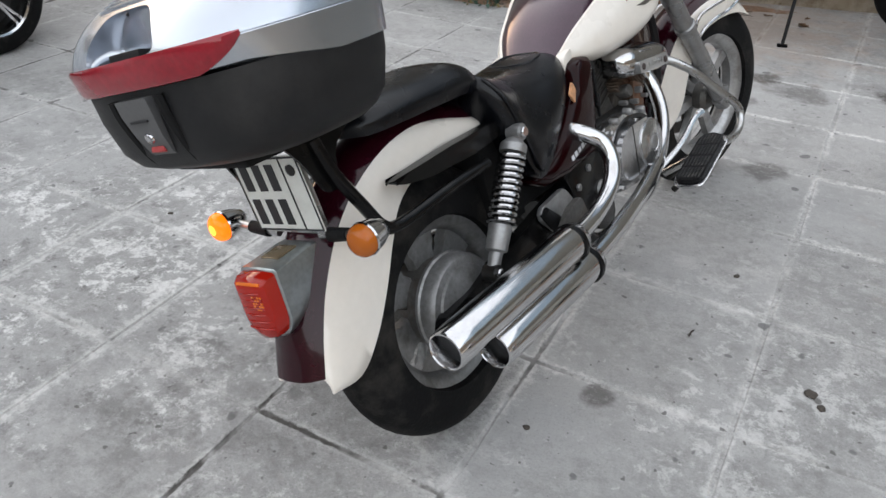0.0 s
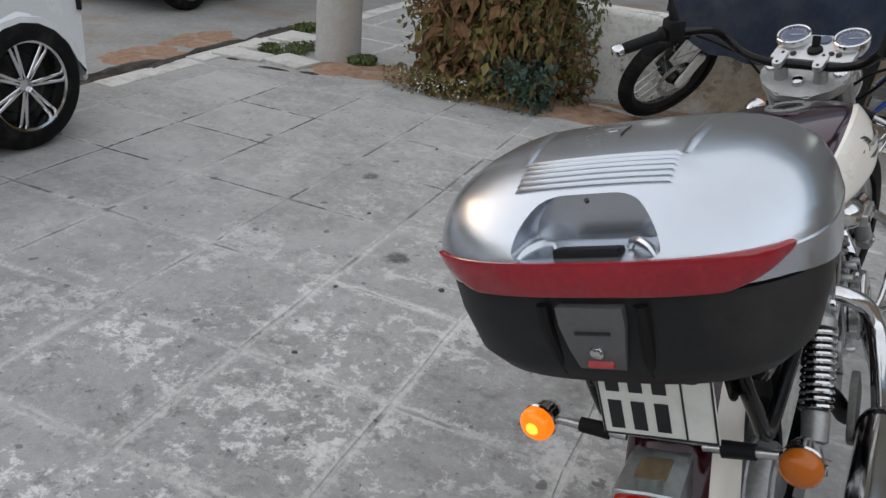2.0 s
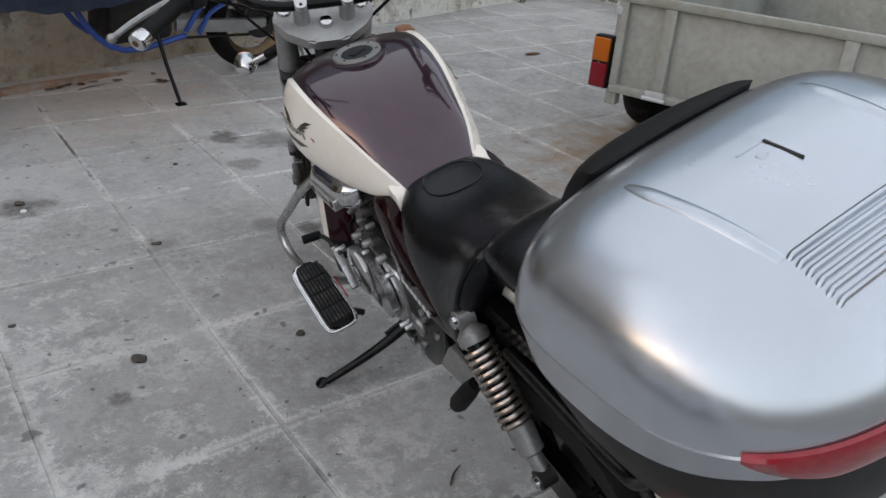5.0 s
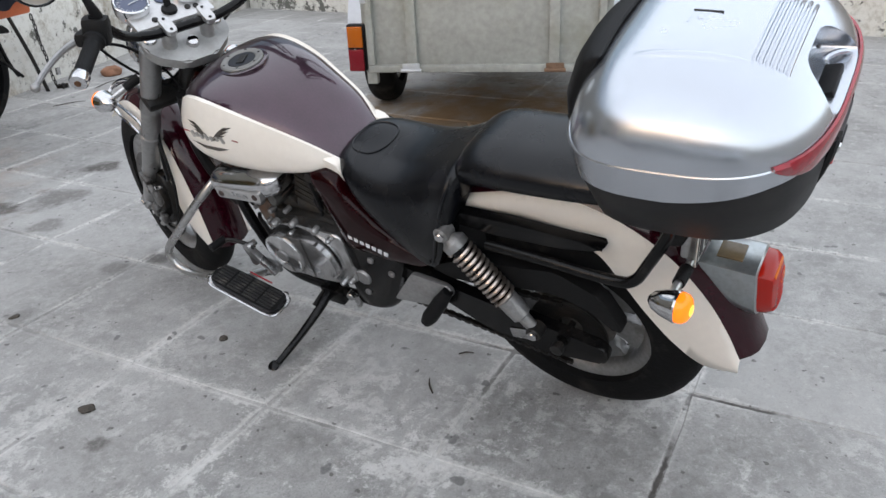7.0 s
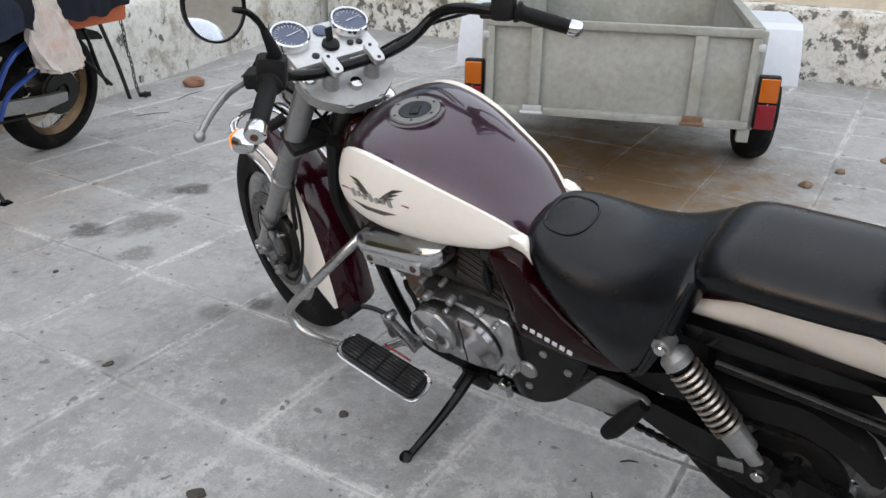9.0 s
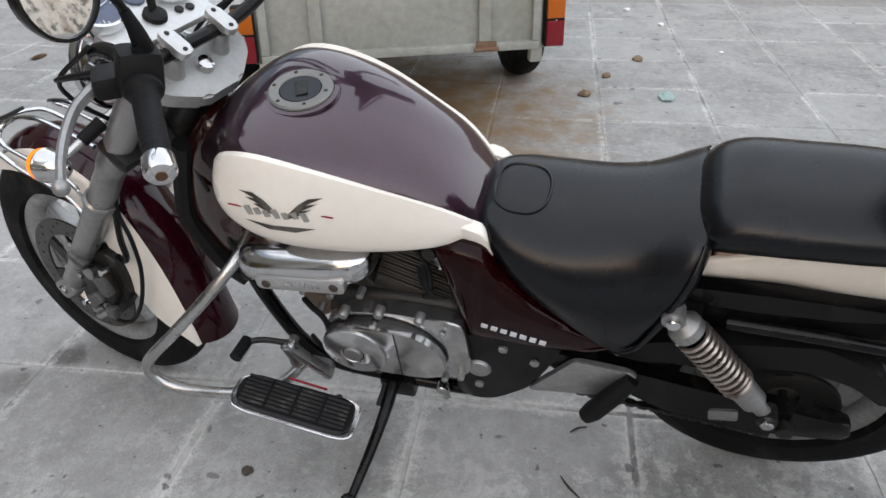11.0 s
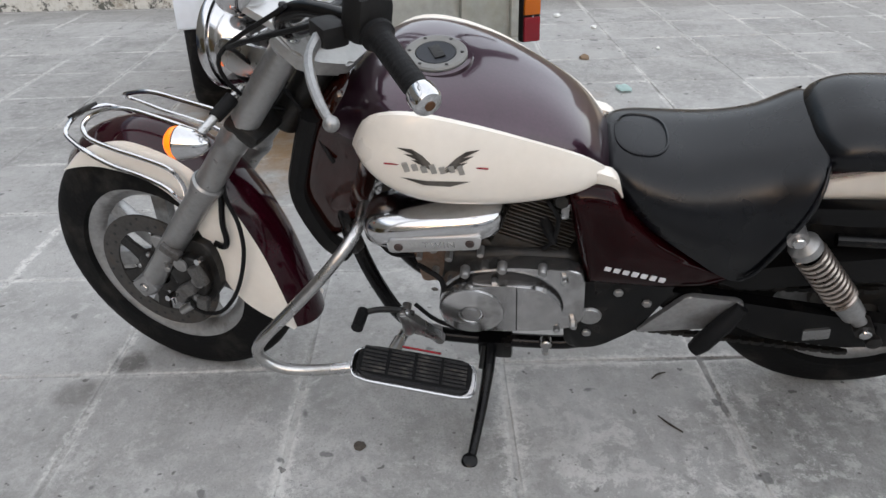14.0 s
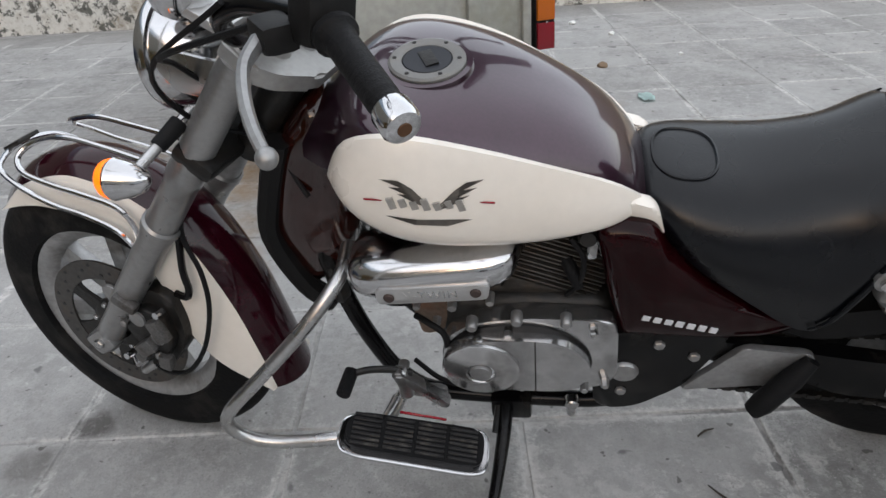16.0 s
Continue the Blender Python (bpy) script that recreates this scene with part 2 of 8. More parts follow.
def plaster(name, mould):
    """Old lime plaster: whitish paint peeling off grey-brown render, with black mould blotches."""
    m = bpy.data.materials.new(name)
    m.use_nodes = True
    n, l = m.node_tree.nodes, m.node_tree.links
    b = n["Principled BSDF"]
    geo = n.new("ShaderNodeNewGeometry")
    col = None

    def nz(scale, detail=9.0, rough=0.65, distort=0.0):
        t = n.new("ShaderNodeTexNoise")
        t.inputs["Scale"].default_value, t.inputs["Detail"].default_value, t.inputs["Roughness"].default_value, t.inputs["Distortion"].default_value = scale, detail, rough, distort
        l.new(geo.outputs["Position"], t.inputs["Vector"])
        return t.outputs["Fac"]

    def layer(under, colour, v, a, b_, top=1.0):
        r = n.new("ShaderNodeMapRange")
        r.interpolation_type = "SMOOTHSTEP"
        r.inputs["From Min"].default_value, r.inputs["From Max"].default_value, r.inputs["To Max"].default_value = a, b_, top
        l.new(v, r.inputs["Value"])
        mx = n.new("ShaderNodeMix")
        mx.data_type = "RGBA"
        if isinstance(under, tuple):
            mx.inputs[6].default_value = (*under, 1)
        else:
            l.new(under, mx.inputs[6])
        if isinstance(colour, tuple):
            mx.inputs[7].default_value = (*colour, 1)
        else:
            l.new(colour, mx.inputs[7])
        l.new(r.outputs["Result"], mx.inputs[0])
        return mx.outputs[2]

    col = layer((0.40, 0.37, 0.32), (0.30, 0.26, 0.21), nz(5), 0.4, 0.6)
    col = layer(col, (0.66, 0.65, 0.61), nz(2.6, 14, 0.75), 0.40, 0.5)
    col = layer(col, (0.48, 0.46, 0.41), nz(19, 10, 0.75), 0.48, 0.62, 0.8)
    col = layer(col, (0.085, 0.085, 0.075), nz(7.5, 12, 0.72), 0.68 - mould, 0.72 - mould, 0.9)
    col = layer(col, (0.06, 0.06, 0.055), nz(3.1, 14, 0.78), 0.70 - mould, 0.73 - mould, 0.85)
    col = layer(col, (0.1, 0.11, 0.07), nz(30, 8, 0.75), 0.6, 0.68, 0.6)
    if mould < 0.1:
        far = n.new("ShaderNodeVectorMath")
        far.operation = "DISTANCE"
        far.inputs[1].default_value = (0.75, 6.45, 0.0)
        l.new(geo.outputs["Position"], far.inputs[0])
        fuzz = n.new("ShaderNodeMath")
        fuzz.operation = "MULTIPLY_ADD"
        fuzz.inputs[1].default_value = -1.2
        l.new(nz(4, 8, 0.7), fuzz.inputs[0])
        l.new(far.outputs["Value"], fuzz.inputs[2])
        neg = n.new("ShaderNodeMath")
        neg.operation = "MULTIPLY"
        neg.inputs[1].default_value = -1.0
        l.new(fuzz.outputs[0], neg.inputs[0])
        col = layer(col, layer((0.45, 0.36, 0.25), (0.27, 0.19, 0.115), nz(6, 9, 0.7), 0.45, 0.62), neg.outputs[0], -0.75, -0.25, 0.75)
    l.new(col, b.inputs["Base Color"])
    b.inputs["Roughness"].default_value = 0.95
    b.inputs["Specular IOR Level"].default_value = 0.2
    bp = n.new("ShaderNodeBump")
    bp.inputs["Strength"].default_value, bp.inputs["Distance"].default_value = 0.8, 0.012
    l.new(nz(22, 9, 0.7), bp.inputs["Height"])
    l.new(bp.outputs["Normal"], b.inputs["Normal"])
    return m


PLASTER = plaster("peeling_plaster", 0.095)
PLASTER_MOULD = plaster("mouldy_plaster", 0.15)


def paving(name, base):
    """Old concrete: grey with pale lime smears, dark grime and a few oil and rust stains, in world metres."""
    m = bpy.data.materials.new(name)
    m.use_nodes = True
    nt = m.node_tree
    n, l = nt.nodes, nt.links
    b = n["Principled BSDF"]
    geo = n.new("ShaderNodeNewGeometry")
    info = n.new("ShaderNodeObjectInfo")
    pos = geo.outputs["Position"]

    def nz(scale, detail=8.0, rough=0.6, vec=pos, distort=0.0):
        t = n.new("ShaderNodeTexNoise")
        t.inputs["Scale"].default_value, t.inputs["Detail"].default_value, t.inputs["Roughness"].default_value, t.inputs["Distortion"].default_value = scale, detail, rough, distort
        l.new(vec, t.inputs["Vector"])
        return t.outputs["Fac"]

    def ramp(v, a, b_, lo=0.0, hi=1.0):
        r = n.new("ShaderNodeMapRange")
        r.interpolation_type = "SMOOTHSTEP"
        r.inputs["From Min"].default_value, r.inputs["From Max"].default_value, r.inputs["To Min"].default_value, r.inputs["To Max"].default_value = a, b_, lo, hi
        l.new(v, r.inputs["Value"])
        return r.outputs["Result"]

    def op(kind, a, b_):
        r = n.new("ShaderNodeMath")
        r.operation = kind
        for k, v in enumerate((a, b_)):
            if isinstance(v, (int, float)):
                r.inputs[k].default_value = v
            else:
                l.new(v, r.inputs[k])
        return r.outputs[0]

    def near(x, y, rad, soft=0.6, wobble=0.5):
        d = n.new("ShaderNodeVectorMath")
        d.operation = "DISTANCE"
        l.new(pos, d.inputs[0])
        d.inputs[1].default_value = (x, y, 0)
        w = op("MULTIPLY", op("SUBTRACT", warp, 0.5), rad * wobble * 4)
        return ramp(op("ADD", d.outputs["Value"], w), rad * (1 - soft), rad * (1 + soft * 0.4), 1.0, 0.0)

    warp = nz(7, 4)

    def blend(col, colour, fac):
        mx = n.new("ShaderNodeMix")
        mx.data_type = "RGBA"
        if isinstance(col, tuple):
            mx.inputs[6].default_value = (*col, 1)
        else:
            l.new(col, mx.inputs[6])
        mx.inputs[7].default_value = (*colour, 1)
        l.new(fac, mx.inputs[0])
        return mx.outputs[2]

    col = blend(base, tuple(c * 0.66 for c in base), ramp(nz(3.4, 12, 0.75), 0.40, 0.64))
    col = blend(col, tuple(c * 1.18 for c in base), ramp(nz(26, 8, 0.7), 0.48, 0.68, 0, 0.9))
    col = blend(col, tuple(c * 0.6 for c in base), ramp(nz(150, 4, 0.7), 0.5, 0.66, 0, 0.75))
    col = blend(col, tuple(c * 1.35 for c in base), ramp(nz(240, 3, 0.7), 0.56, 0.7, 0, 0.6))
    col = blend(col, tuple(c * 1.12 for c in base), op("MULTIPLY", info.outputs["Random"], 0.6))
    # pale lime smears, thickest left of the rear wheel
    zone = op("MAXIMUM", near(-0.95, 2.1, 1.35, 0.9, 0.3), op("MAXIMUM", op("MULTIPLY", near(0.95, 2.5, 0.7, 0.9, 0.4), 0.55), op("MULTIPLY", near(-0.9, 3.6, 1.1, 0.9, 0.4), 0.42)))
    smear = op("MULTIPLY", ramp(op("ADD", op("MULTIPLY", nz(15, 12, 0.8, distort=0.25), 0.55), op("MULTIPLY", nz(2.8, 8, 0.65, distort=0.3), 0.45)), 0.516, 0.552), op("ADD", op("MULTIPLY", zone, 0.85), 0.06))
    col = blend(col, (0.7, 0.69, 0.67), op("MULTIPLY", smear, ramp(nz(70, 6, 0.75), 0.36, 0.5, 0.35, 1.0)))
    col = blend(col, (0.15, 0.145, 0.14), op("MULTIPLY", zone, ramp(nz(11, 12, 0.82), 0.52, 0.6, 0, 0.62)))
    # mortar spread along the joints: pale where it holds, dark where it has washed out
    xyz = n.new("ShaderNodeSeparateXYZ")
    l.new(pos, xyz.inputs[0])

    def line(v, o, step):
        f = op("FRACT", op("ADD", op("DIVIDE", op("SUBTRACT", v, o), step), 100.5), 0.0)
        return op("MULTIPLY", op("ABSOLUTE", op("SUBTRACT", f, 0.5), 0.0), step)

    d = op("MINIMUM", line(xyz.outputs["X"], -0.135, 0.505), line(xyz.outputs["Y"], 2.43, 0.5))
    wob = op("MULTIPLY", op("SUBTRACT", nz(26, 8, 0.75), 0.5), 0.085)
    keep = op("MULTIPLY", op("SUBTRACT", 1.0, op("MULTIPLY", near(-2.0, 4.3, 1.7, 0.8, 0.3), 0.65)), ramp(nz(2.3, 6, 0.65), 0.41, 0.55, 0.06, 1.0))
    keep = op("MULTIPLY", keep, ramp(nz(55, 6, 0.75), 0.40, 0.54, 0.25, 1.0))
    col = blend(col, (0.6, 0.59, 0.57), op("MULTIPLY", ramp(op("ADD", d, wob), 0.004, 0.022, 1.0, 0.0), keep))
    crumb = op("MULTIPLY", op("SUBTRACT", nz(42, 12, 0.8, distort=0.3), 0.5), 0.2)
    crust = op("MULTIPLY", op("MAXIMUM", near(-0.2, 2.75, 1.05, 0.9, 0.3), op("MULTIPLY", near(-0.9, 2.0, 1.0, 0.9, 0.3), 0.7)), ramp(nz(3.1, 6, 0.6), 0.4, 0.52, 0.25, 1.0))
    col = blend(col, (0.62, 0.61, 0.59), op("MULTIPLY", ramp(op("ADD", d, crumb), 0.012, 0.028, 0.8, 0.0), crust))
    old = op("ADD", op("MULTIPLY", op("MAXIMUM", near(-2.2, 4.0, 1.5, 0.7, 0.3), op("MAXIMUM", near(0.0, 1.8, 0.9, 0.7, 0.3), near(-0.2, 5.4, 0.7, 0.7, 0.3))), 0.75), 0.25)
    col = blend(col, (0.06, 0.055, 0.05), op("MULTIPLY", ramp(op("ADD", d, op("MULTIPLY", wob, 0.3)), 0.003, 0.010, 1.0, 0.0), op("MULTIPLY", old, ramp(nz(2.4, 5, 0.6, distort=0.4), 0.46, 0.56))))
    # grime
    col = blend(col, (0.15, 0.145, 0.135), op("MULTIPLY", ramp(nz(1.6, 10, 0.75), 0.44, 0.6), ramp(nz(34, 10, 0.8), 0.4, 0.6, 0.05, 0.42)))
    col = blend(col, (0.12, 0.115, 0.11), ramp(nz(1.1, 9, 0.7), 0.56, 0.75, 0, 0.55))
    col = blend(col, (0.1, 0.1, 0.1), ramp(nz(13, 3, 0.4), 0.69, 0.73, 0, 0.7))
    col = blend(col, (0.09, 0.085, 0.08), ramp(nz(38, 2, 0.4), 0.70, 0.74, 0, 0.75))
    col = blend(col, (0.55, 0.54, 0.52), ramp(nz(31, 4, 0.6, distort=0.5), 0.66, 0.72, 0, 0.5))
    # old grime round a joint crossing
    col = blend(col, (0.11, 0.105, 0.1), op("MULTIPLY", near(-0.25, 1.85, 0.5, 0.9, 0.5), ramp(nz(10, 10, 0.75), 0.42, 0.58, 0.05, 0.5)))
    # oil spots and rust
    for x, y, rad, amount in ((0.69, 4.82, 0.13, 0.5), (0.52, 4.94, 0.09, 0.75), (1.08, 4.97, 0.09, 0.75), (-0.43, 4.51, 0.09, 0.7), (-1.02, 3.22, 0.05, 0.75), (-0.44, 3.23, 0.035, 0.6), (-1.5, 3.87, 0.045, 0.7), (-0.1, 4.01, 0.065, 0.32), (0.68, 3.87, 0.1, 0.55), (0.56, 2.39, 0.05, 0.6), (0.28, 4.0, 0.06, 0.4), (0.42, 3.9, 0.06, 0.6), (0.46, 4.58, 0.08, 0.45)):
        col = blend(col, (0.075, 0.068, 0.062), op("MULTIPLY", near(x, y, rad, 0.45, 0.6), op("MULTIPLY", amount, ramp(nz(45, 6, 0.75), 0.36, 0.5, 0.55, 1.15))))
    col = blend(col, (0.24, 0.15, 0.07), op("MULTIPLY", near(2.35, 3.4, 0.95, 0.7, 0.4), ramp(nz(3), 0.3, 0.52, 0.4, 0.95)))
    col = blend(col, (0.42, 0.32, 0.25), op("MULTIPLY", near(0.2, 5.9, 0.85, 0.9, 0.5), 0.55))
    l.new(col, b.inputs["Base Color"])
    l.new(ramp(nz(9), 0.3, 0.7, 0.75, 0.95), b.inputs["Roughness"])
    b.inputs["Specular IOR Level"].default_value = 0.35
    bp = n.new("ShaderNodeBump")
    bp.inputs["Strength"].default_value, bp.inputs["Distance"].default_value = 0.55, 0.006
    l.new(op("ADD", nz(90, 6, 0.7), op("MULTIPLY", nz(14, 6), 1.3)), bp.inputs["Height"])
    l.new(bp.outputs["Normal"], b.inputs["Normal"])
    return m


CONCRETE = paving("paving_concrete", (0.36, 0.355, 0.345))
CONCRETE_BED = paving("mortar_joint", (0.31, 0.305, 0.295))

bm = bm_new()
box(bm, (0, 0, -0.62), (3000, 3000, 1.0))
ground = tagged(part("ground", bm, ASPHALT, smooth=False), "grey worn asphalt ground reaching the horizon", "ground", kind="structure")

bm = bm_new()
box(bm, (1.6, 0.0, -0.0655), (10.2, 18.0, 0.125))
pavement = tagged(part("pavement", bm, CONCRETE_BED, smooth=False), "grey concrete paving with pale mortar joints", "pavement", kind="structure")


def wall(name, x0, y0, x1, y1, h, thick, label, material):
    d = Vector((x1 - x0, y1 - y0, 0))
    m = pose(x0, y0, -0.05, 0, 0, math.degrees(math.atan2(d.y, d.x)))
    bm = bm_new()
    n = int(d.length / 0.12)
    rings = []
    for i in range(n + 1):
        x = d.length * i / n
        hh = h + 0.05 + 0.012 * noise.noise((x * 2, 0.3, h))
        rings.append([(x, 0.012 * noise.noise((x * 3, 0, 0)), 0), (x, 0.015 * noise.noise((x * 3, 5, 0)), hh * 0.5), (x, 0.012 * noise.noise((x * 3, 9, 0)), hh - 0.03), (x, 0.025, hh), (x, thick - 0.02, hh), (x, thick, hh - 0.02), (x, thick, 0)])
    ring_mesh(bm, rings)
    ob = part(name, bm, material, None, angle=50)
    ob.matrix_world = m
    return tagged(ob, label, "wall", kind="structure")


# Unseen added walls: dark north and east dim reflections, west cuts horizon glow.
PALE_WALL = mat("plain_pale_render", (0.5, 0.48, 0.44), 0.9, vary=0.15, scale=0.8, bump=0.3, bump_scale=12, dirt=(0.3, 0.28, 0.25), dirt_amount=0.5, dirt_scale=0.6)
DARK_SURROUND = mat("dark_surround_render", (0.16, 0.15, 0.13), 0.9, vary=0.15, scale=0.8, bump=0.3, bump_scale=12, dirt=(0.18, 0.17, 0.15), dirt_amount=0.5, dirt_scale=0.6)
for nm, x, y, sx, sy, h in (("unseen_wall_north", 0, 14, 44, 0.4, 9), ("unseen_wall_east", 18, 0, 0.4, 31.6, 9), ("unseen_wall_south", 0, -16, 44, 0.4, 5), ("unseen_wall_west", -19, 0, 0.4, 31.6, 5.3)):
    tagged(part(nm, box(bm_new(), (x, y, h / 2 - 0.15), (sx, sy, h)), PALE_WALL if "south" in nm or "west" in nm else DARK_SURROUND, smooth=False), "unseen plain wall added to shape light and reflections", "wall", kind="structure")
tagged(part("wall_terrace", box(bm_new(), (6.6, 0.0, 0.4), (0.2, 15.0, 1.1), bev=0.01), mat("cream_render", (0.66, 0.6, 0.5), 0.9, vary=0.1, scale=2, bump=0.2, dirt=(0.4, 0.33, 0.25), dirt_amount=0.4), smooth=False), "pale cream rendered wall behind the low wall", "wall", kind="structure")

wall("wall_north", -1.95, 5.74, 6.2, 7.95, 0.57, 0.25, "low concrete wall with peeling stained white plaster", PLASTER)
wall("wall_east", 5.5, 7.7, 5.25, -9.0, 0.53, 0.25, "low plaster wall with black mould and peeling paint", PLASTER_MOULD)

# paving slabs
TX, TY, X0, Y0 = 0.505, 0.5, -0.135, 2.43
rng = random.Random(4)


def slab_mesh(name, sx, sy, seed):
    r = random.Random(seed)
    g = 0.0042
    bm = bm_new()
    hx, hy = sx / 2 - g, sy / 2 - g
    pts = []
    for (ax, ay), (bx, by) in zip([(-hx, -hy), (hx, -hy), (hx, hy), (-hx, hy)], [(hx, -hy), (hx, hy), (-hx, hy), (-hx, -hy)]):
        for i in range(4):
            t = i / 4
            pts.append((ax + (bx - ax) * t + r.uniform(-0.003, 0.003), ay + (by - ay) * t + r.uniform(-0.003, 0.003)))
    lo = [bm.verts.new((x, y, -0.012)) for x, y in pts]
    mid = [bm.verts.new((x, y, -0.0035)) for x, y in pts]
    hi = [bm.verts.new((x * 0.985, y * 0.985, r.uniform(-0.0006, 0.0006))) for x, y in pts]
    for a, b in ((lo, mid), (mid, hi)):
        for i in range(len(pts)):
            j = (i + 1) % len(pts)
            bm.faces.new((a[i], a[j], b[j], b[i]))
    bm.faces.new(hi)
    bmesh.ops.recalc_face_normals(bm, faces=bm.faces[:])
    me = bpy.data.meshes.new(name)
    bm.to_mesh(me)
    bm.free()
    me.materials.append(CONCRETE)
    return me


SLABS = [slab_mesh("slab", TX, TY, i) for i in range(8)]
for i in range(-6, 11):
    for j in range(-4, 10):
        x, y = X0 + (i + 0.5) * TX, Y0 + (j + 0.5) * TY
        if x > 5.1 or y > 6.0 + 0.27 * (x + 1.07):
            continue
        ob = new("slab", rng.choice(SLABS))
        ob.matrix_world = pose(x, y, rng.uniform(-0.001, 0.001), rng.uniform(-0.12, 0.12), rng.uniform(-0.12, 0.12), rng.choice((0, 180)))
        ob.parent = pavement

# ---- the motorcycle: x ahead of the rear axle, y to its left, z up in its own plane ----
HEAD, TILTED = 82.5, -18.5
BX, BY = 0.0182 + 2.13 * math.cos(radians(HEAD)), -0.0024 + 2.13 * math.sin(radians(HEAD))
BIKE = pose(BX, BY, 0, TILTED, 0, HEAD)
moto = thing("motorcycle", BIKE, "maroon and cream cruiser motorcycle leaning on its side stand", "motorcycle")
RAKE = Vector((-0.592, 0, 0.806)).normalized()
FORE = Vector((0.806, 0, 0.592)).normalized()
PIVOT = Vector((1.581, 0, 0.284))
STEER = Matrix.Translation(PIVOT) @ Matrix.Rotation(radians(-17), 4, RAKE) @ Matrix.Translation(-PIVOT)
AXLE_F, AXLE_R = Vector((1.610, 0, 0.326)), Vector((0.055, 0, 0.315))


def steered(bm):
    return moved(bm, STEER)


def tyre(bm, c, r, w, rim, n=56):
    prof = []
    for i in range(17):
        a = math.pi * (i / 16 - 0.5)
        prof.append((rim + (r - rim) * max(0.0, math.cos(a)) ** 0.62, w * 0.5 * math.sin(a)))
    prof += [(rim - 0.004, w * 0.36), (rim - 0.004, -w * 0.36)]
    return lathe(bm, prof, c, (0, 1, 0), n, closed=True)


def rim_ring(bm, c, r, w, lip=0.014):
    h = w * 0.5
    prof = [(r + 0.006, h), (r + 0.004, h - 0.006), (r - lip, h - 0.012), (r - lip - 0.012, h * 0.4), (r - lip - 0.012, -h * 0.4), (r - lip, -h + 0.012), (r + 0.004, -h + 0.006), (r + 0.006, -h),
            (r - 0.006, -h), (r - lip - 0.012, -h + 0.012), (r - lip - 0.024, -h * 0.4), (r - lip - 0.024, h * 0.4), (r - lip - 0.012, h - 0.012), (r - 0.006, h)]
    return lathe(bm, prof, c, (0, 1, 0), 48, closed=True)


def bolt(parent, p, axis, r=0.008, h=0.006, material=None, name="bolt", st=False):
    bm = lathe(bm_new(), [(0, h), (r * 0.8, h), (r, h * 0.7), (r, -h), (0, -h)], p, axis, 6 if r < 0.012 else 16)
    return part(name, steered(bm) if st else bm, material or DULL_CHROME, parent)


def lettering(name, text, size, m, material, parent, depth=0.0006, spread=1.0):
    cu = bpy.data.curves.new(name, "FONT")
    cu.body, cu.size, cu.extrude, cu.align_x, cu.align_y, cu.space_character = text, size, depth, "CENTER", "CENTER", spread
    tmp = new("text_source", cu)
    me = bpy.data.meshes.new_from_object(tmp.evaluated_get(bpy.context.evaluated_depsgraph_get()))
    bpy.data.objects.remove(tmp)
    bpy.data.curves.remove(cu)
    me.transform(m)
    me.materials.clear()
    me.materials.append(material)
    ob = new(name, me)
    ob.parent = parent
    return ob


CLAMP_GREY = mat("cast_grey_alloy", (0.36, 0.36, 0.355), 0.42, metal=0.55, vary=0.1, dirt=(0.2, 0.18, 0.15), dirt_amount=0.35, dirt_scale=22, bump=0.1)
# -- wheels
rear = part("rear_wheel", lathe(bm_new(), [(0.0, 0.06), (0.05, 0.06), (0.09, 0.045), (0.1, 0.035), (0.1, -0.05), (0.0, -0.05)], AXLE_R, (0, 1, 0), 32), ALU_DIRTY, moto, "grimy grey cast rear wheel")
part("tyre", tyre(bm_new(), AXLE_R, 0.305, 0.134, 0.196), RUBBER, rear, "black rear tyre with dusty sidewalls")
part("rim", rim_ring(bm_new(), AXLE_R, 0.199, 0.10), RIM_REAR, rear)
for i in range(7):
    a = radians(360 / 7 * i + 10)
    m = Matrix.Translation(AXLE_R) @ Matrix.Rotation(a, 4, "Y")
    b2 = prism(bm_new(), rounded([(0.08, -0.035), (0.135, -0.036), (0.185, -0.07), (0.185, 0.07), (0.135, 0.036), (0.08, 0.035)], 0.012, 2), -0.014, 0.014, m, 0.006, 1)
    part("spoke", b2, RIM_REAR, rear)
part("brake_drum", lathe(bm_new(), [(0.0, -0.045), (0.108, -0.045), (0.115, -0.05), (0.116, -0.058), (0.112, -0.062), (0.112, -0.09), (0.106, -0.098), (0.09, -0.1), (0.088, -0.106), (0.05, -0.112), (0.03, -0.118), (0.0, -0.118)], AXLE_R, (0, 1, 0), 36), RIM_REAR, rear, "dull grey drum brake plate")
part("sprocket", lathe(bm_new(), [(0.03, 0.07), (0.06, 0.07), (0.09, 0.085), (0.1, 0.085), (0.1, 0.078), (0.06, 0.062), (0.03, 0.062)], AXLE_R, (0, 1, 0), 36, closed=True), DARK_METAL, rear)
tube_bm = tube(bm_new(), [AXLE_R + Vector((0, -0.14, 0)), AXLE_R + Vector((0, 0.15, 0))], 0.009, 10)
part("axle", tube_bm, DARK_METAL, rear)
for y in (0.148, -0.138):
    bolt(rear, AXLE_R + Vector((0, y, 0)), (0, 1, 0), 0.016, 0.008, DARK_METAL, "axle_nut")

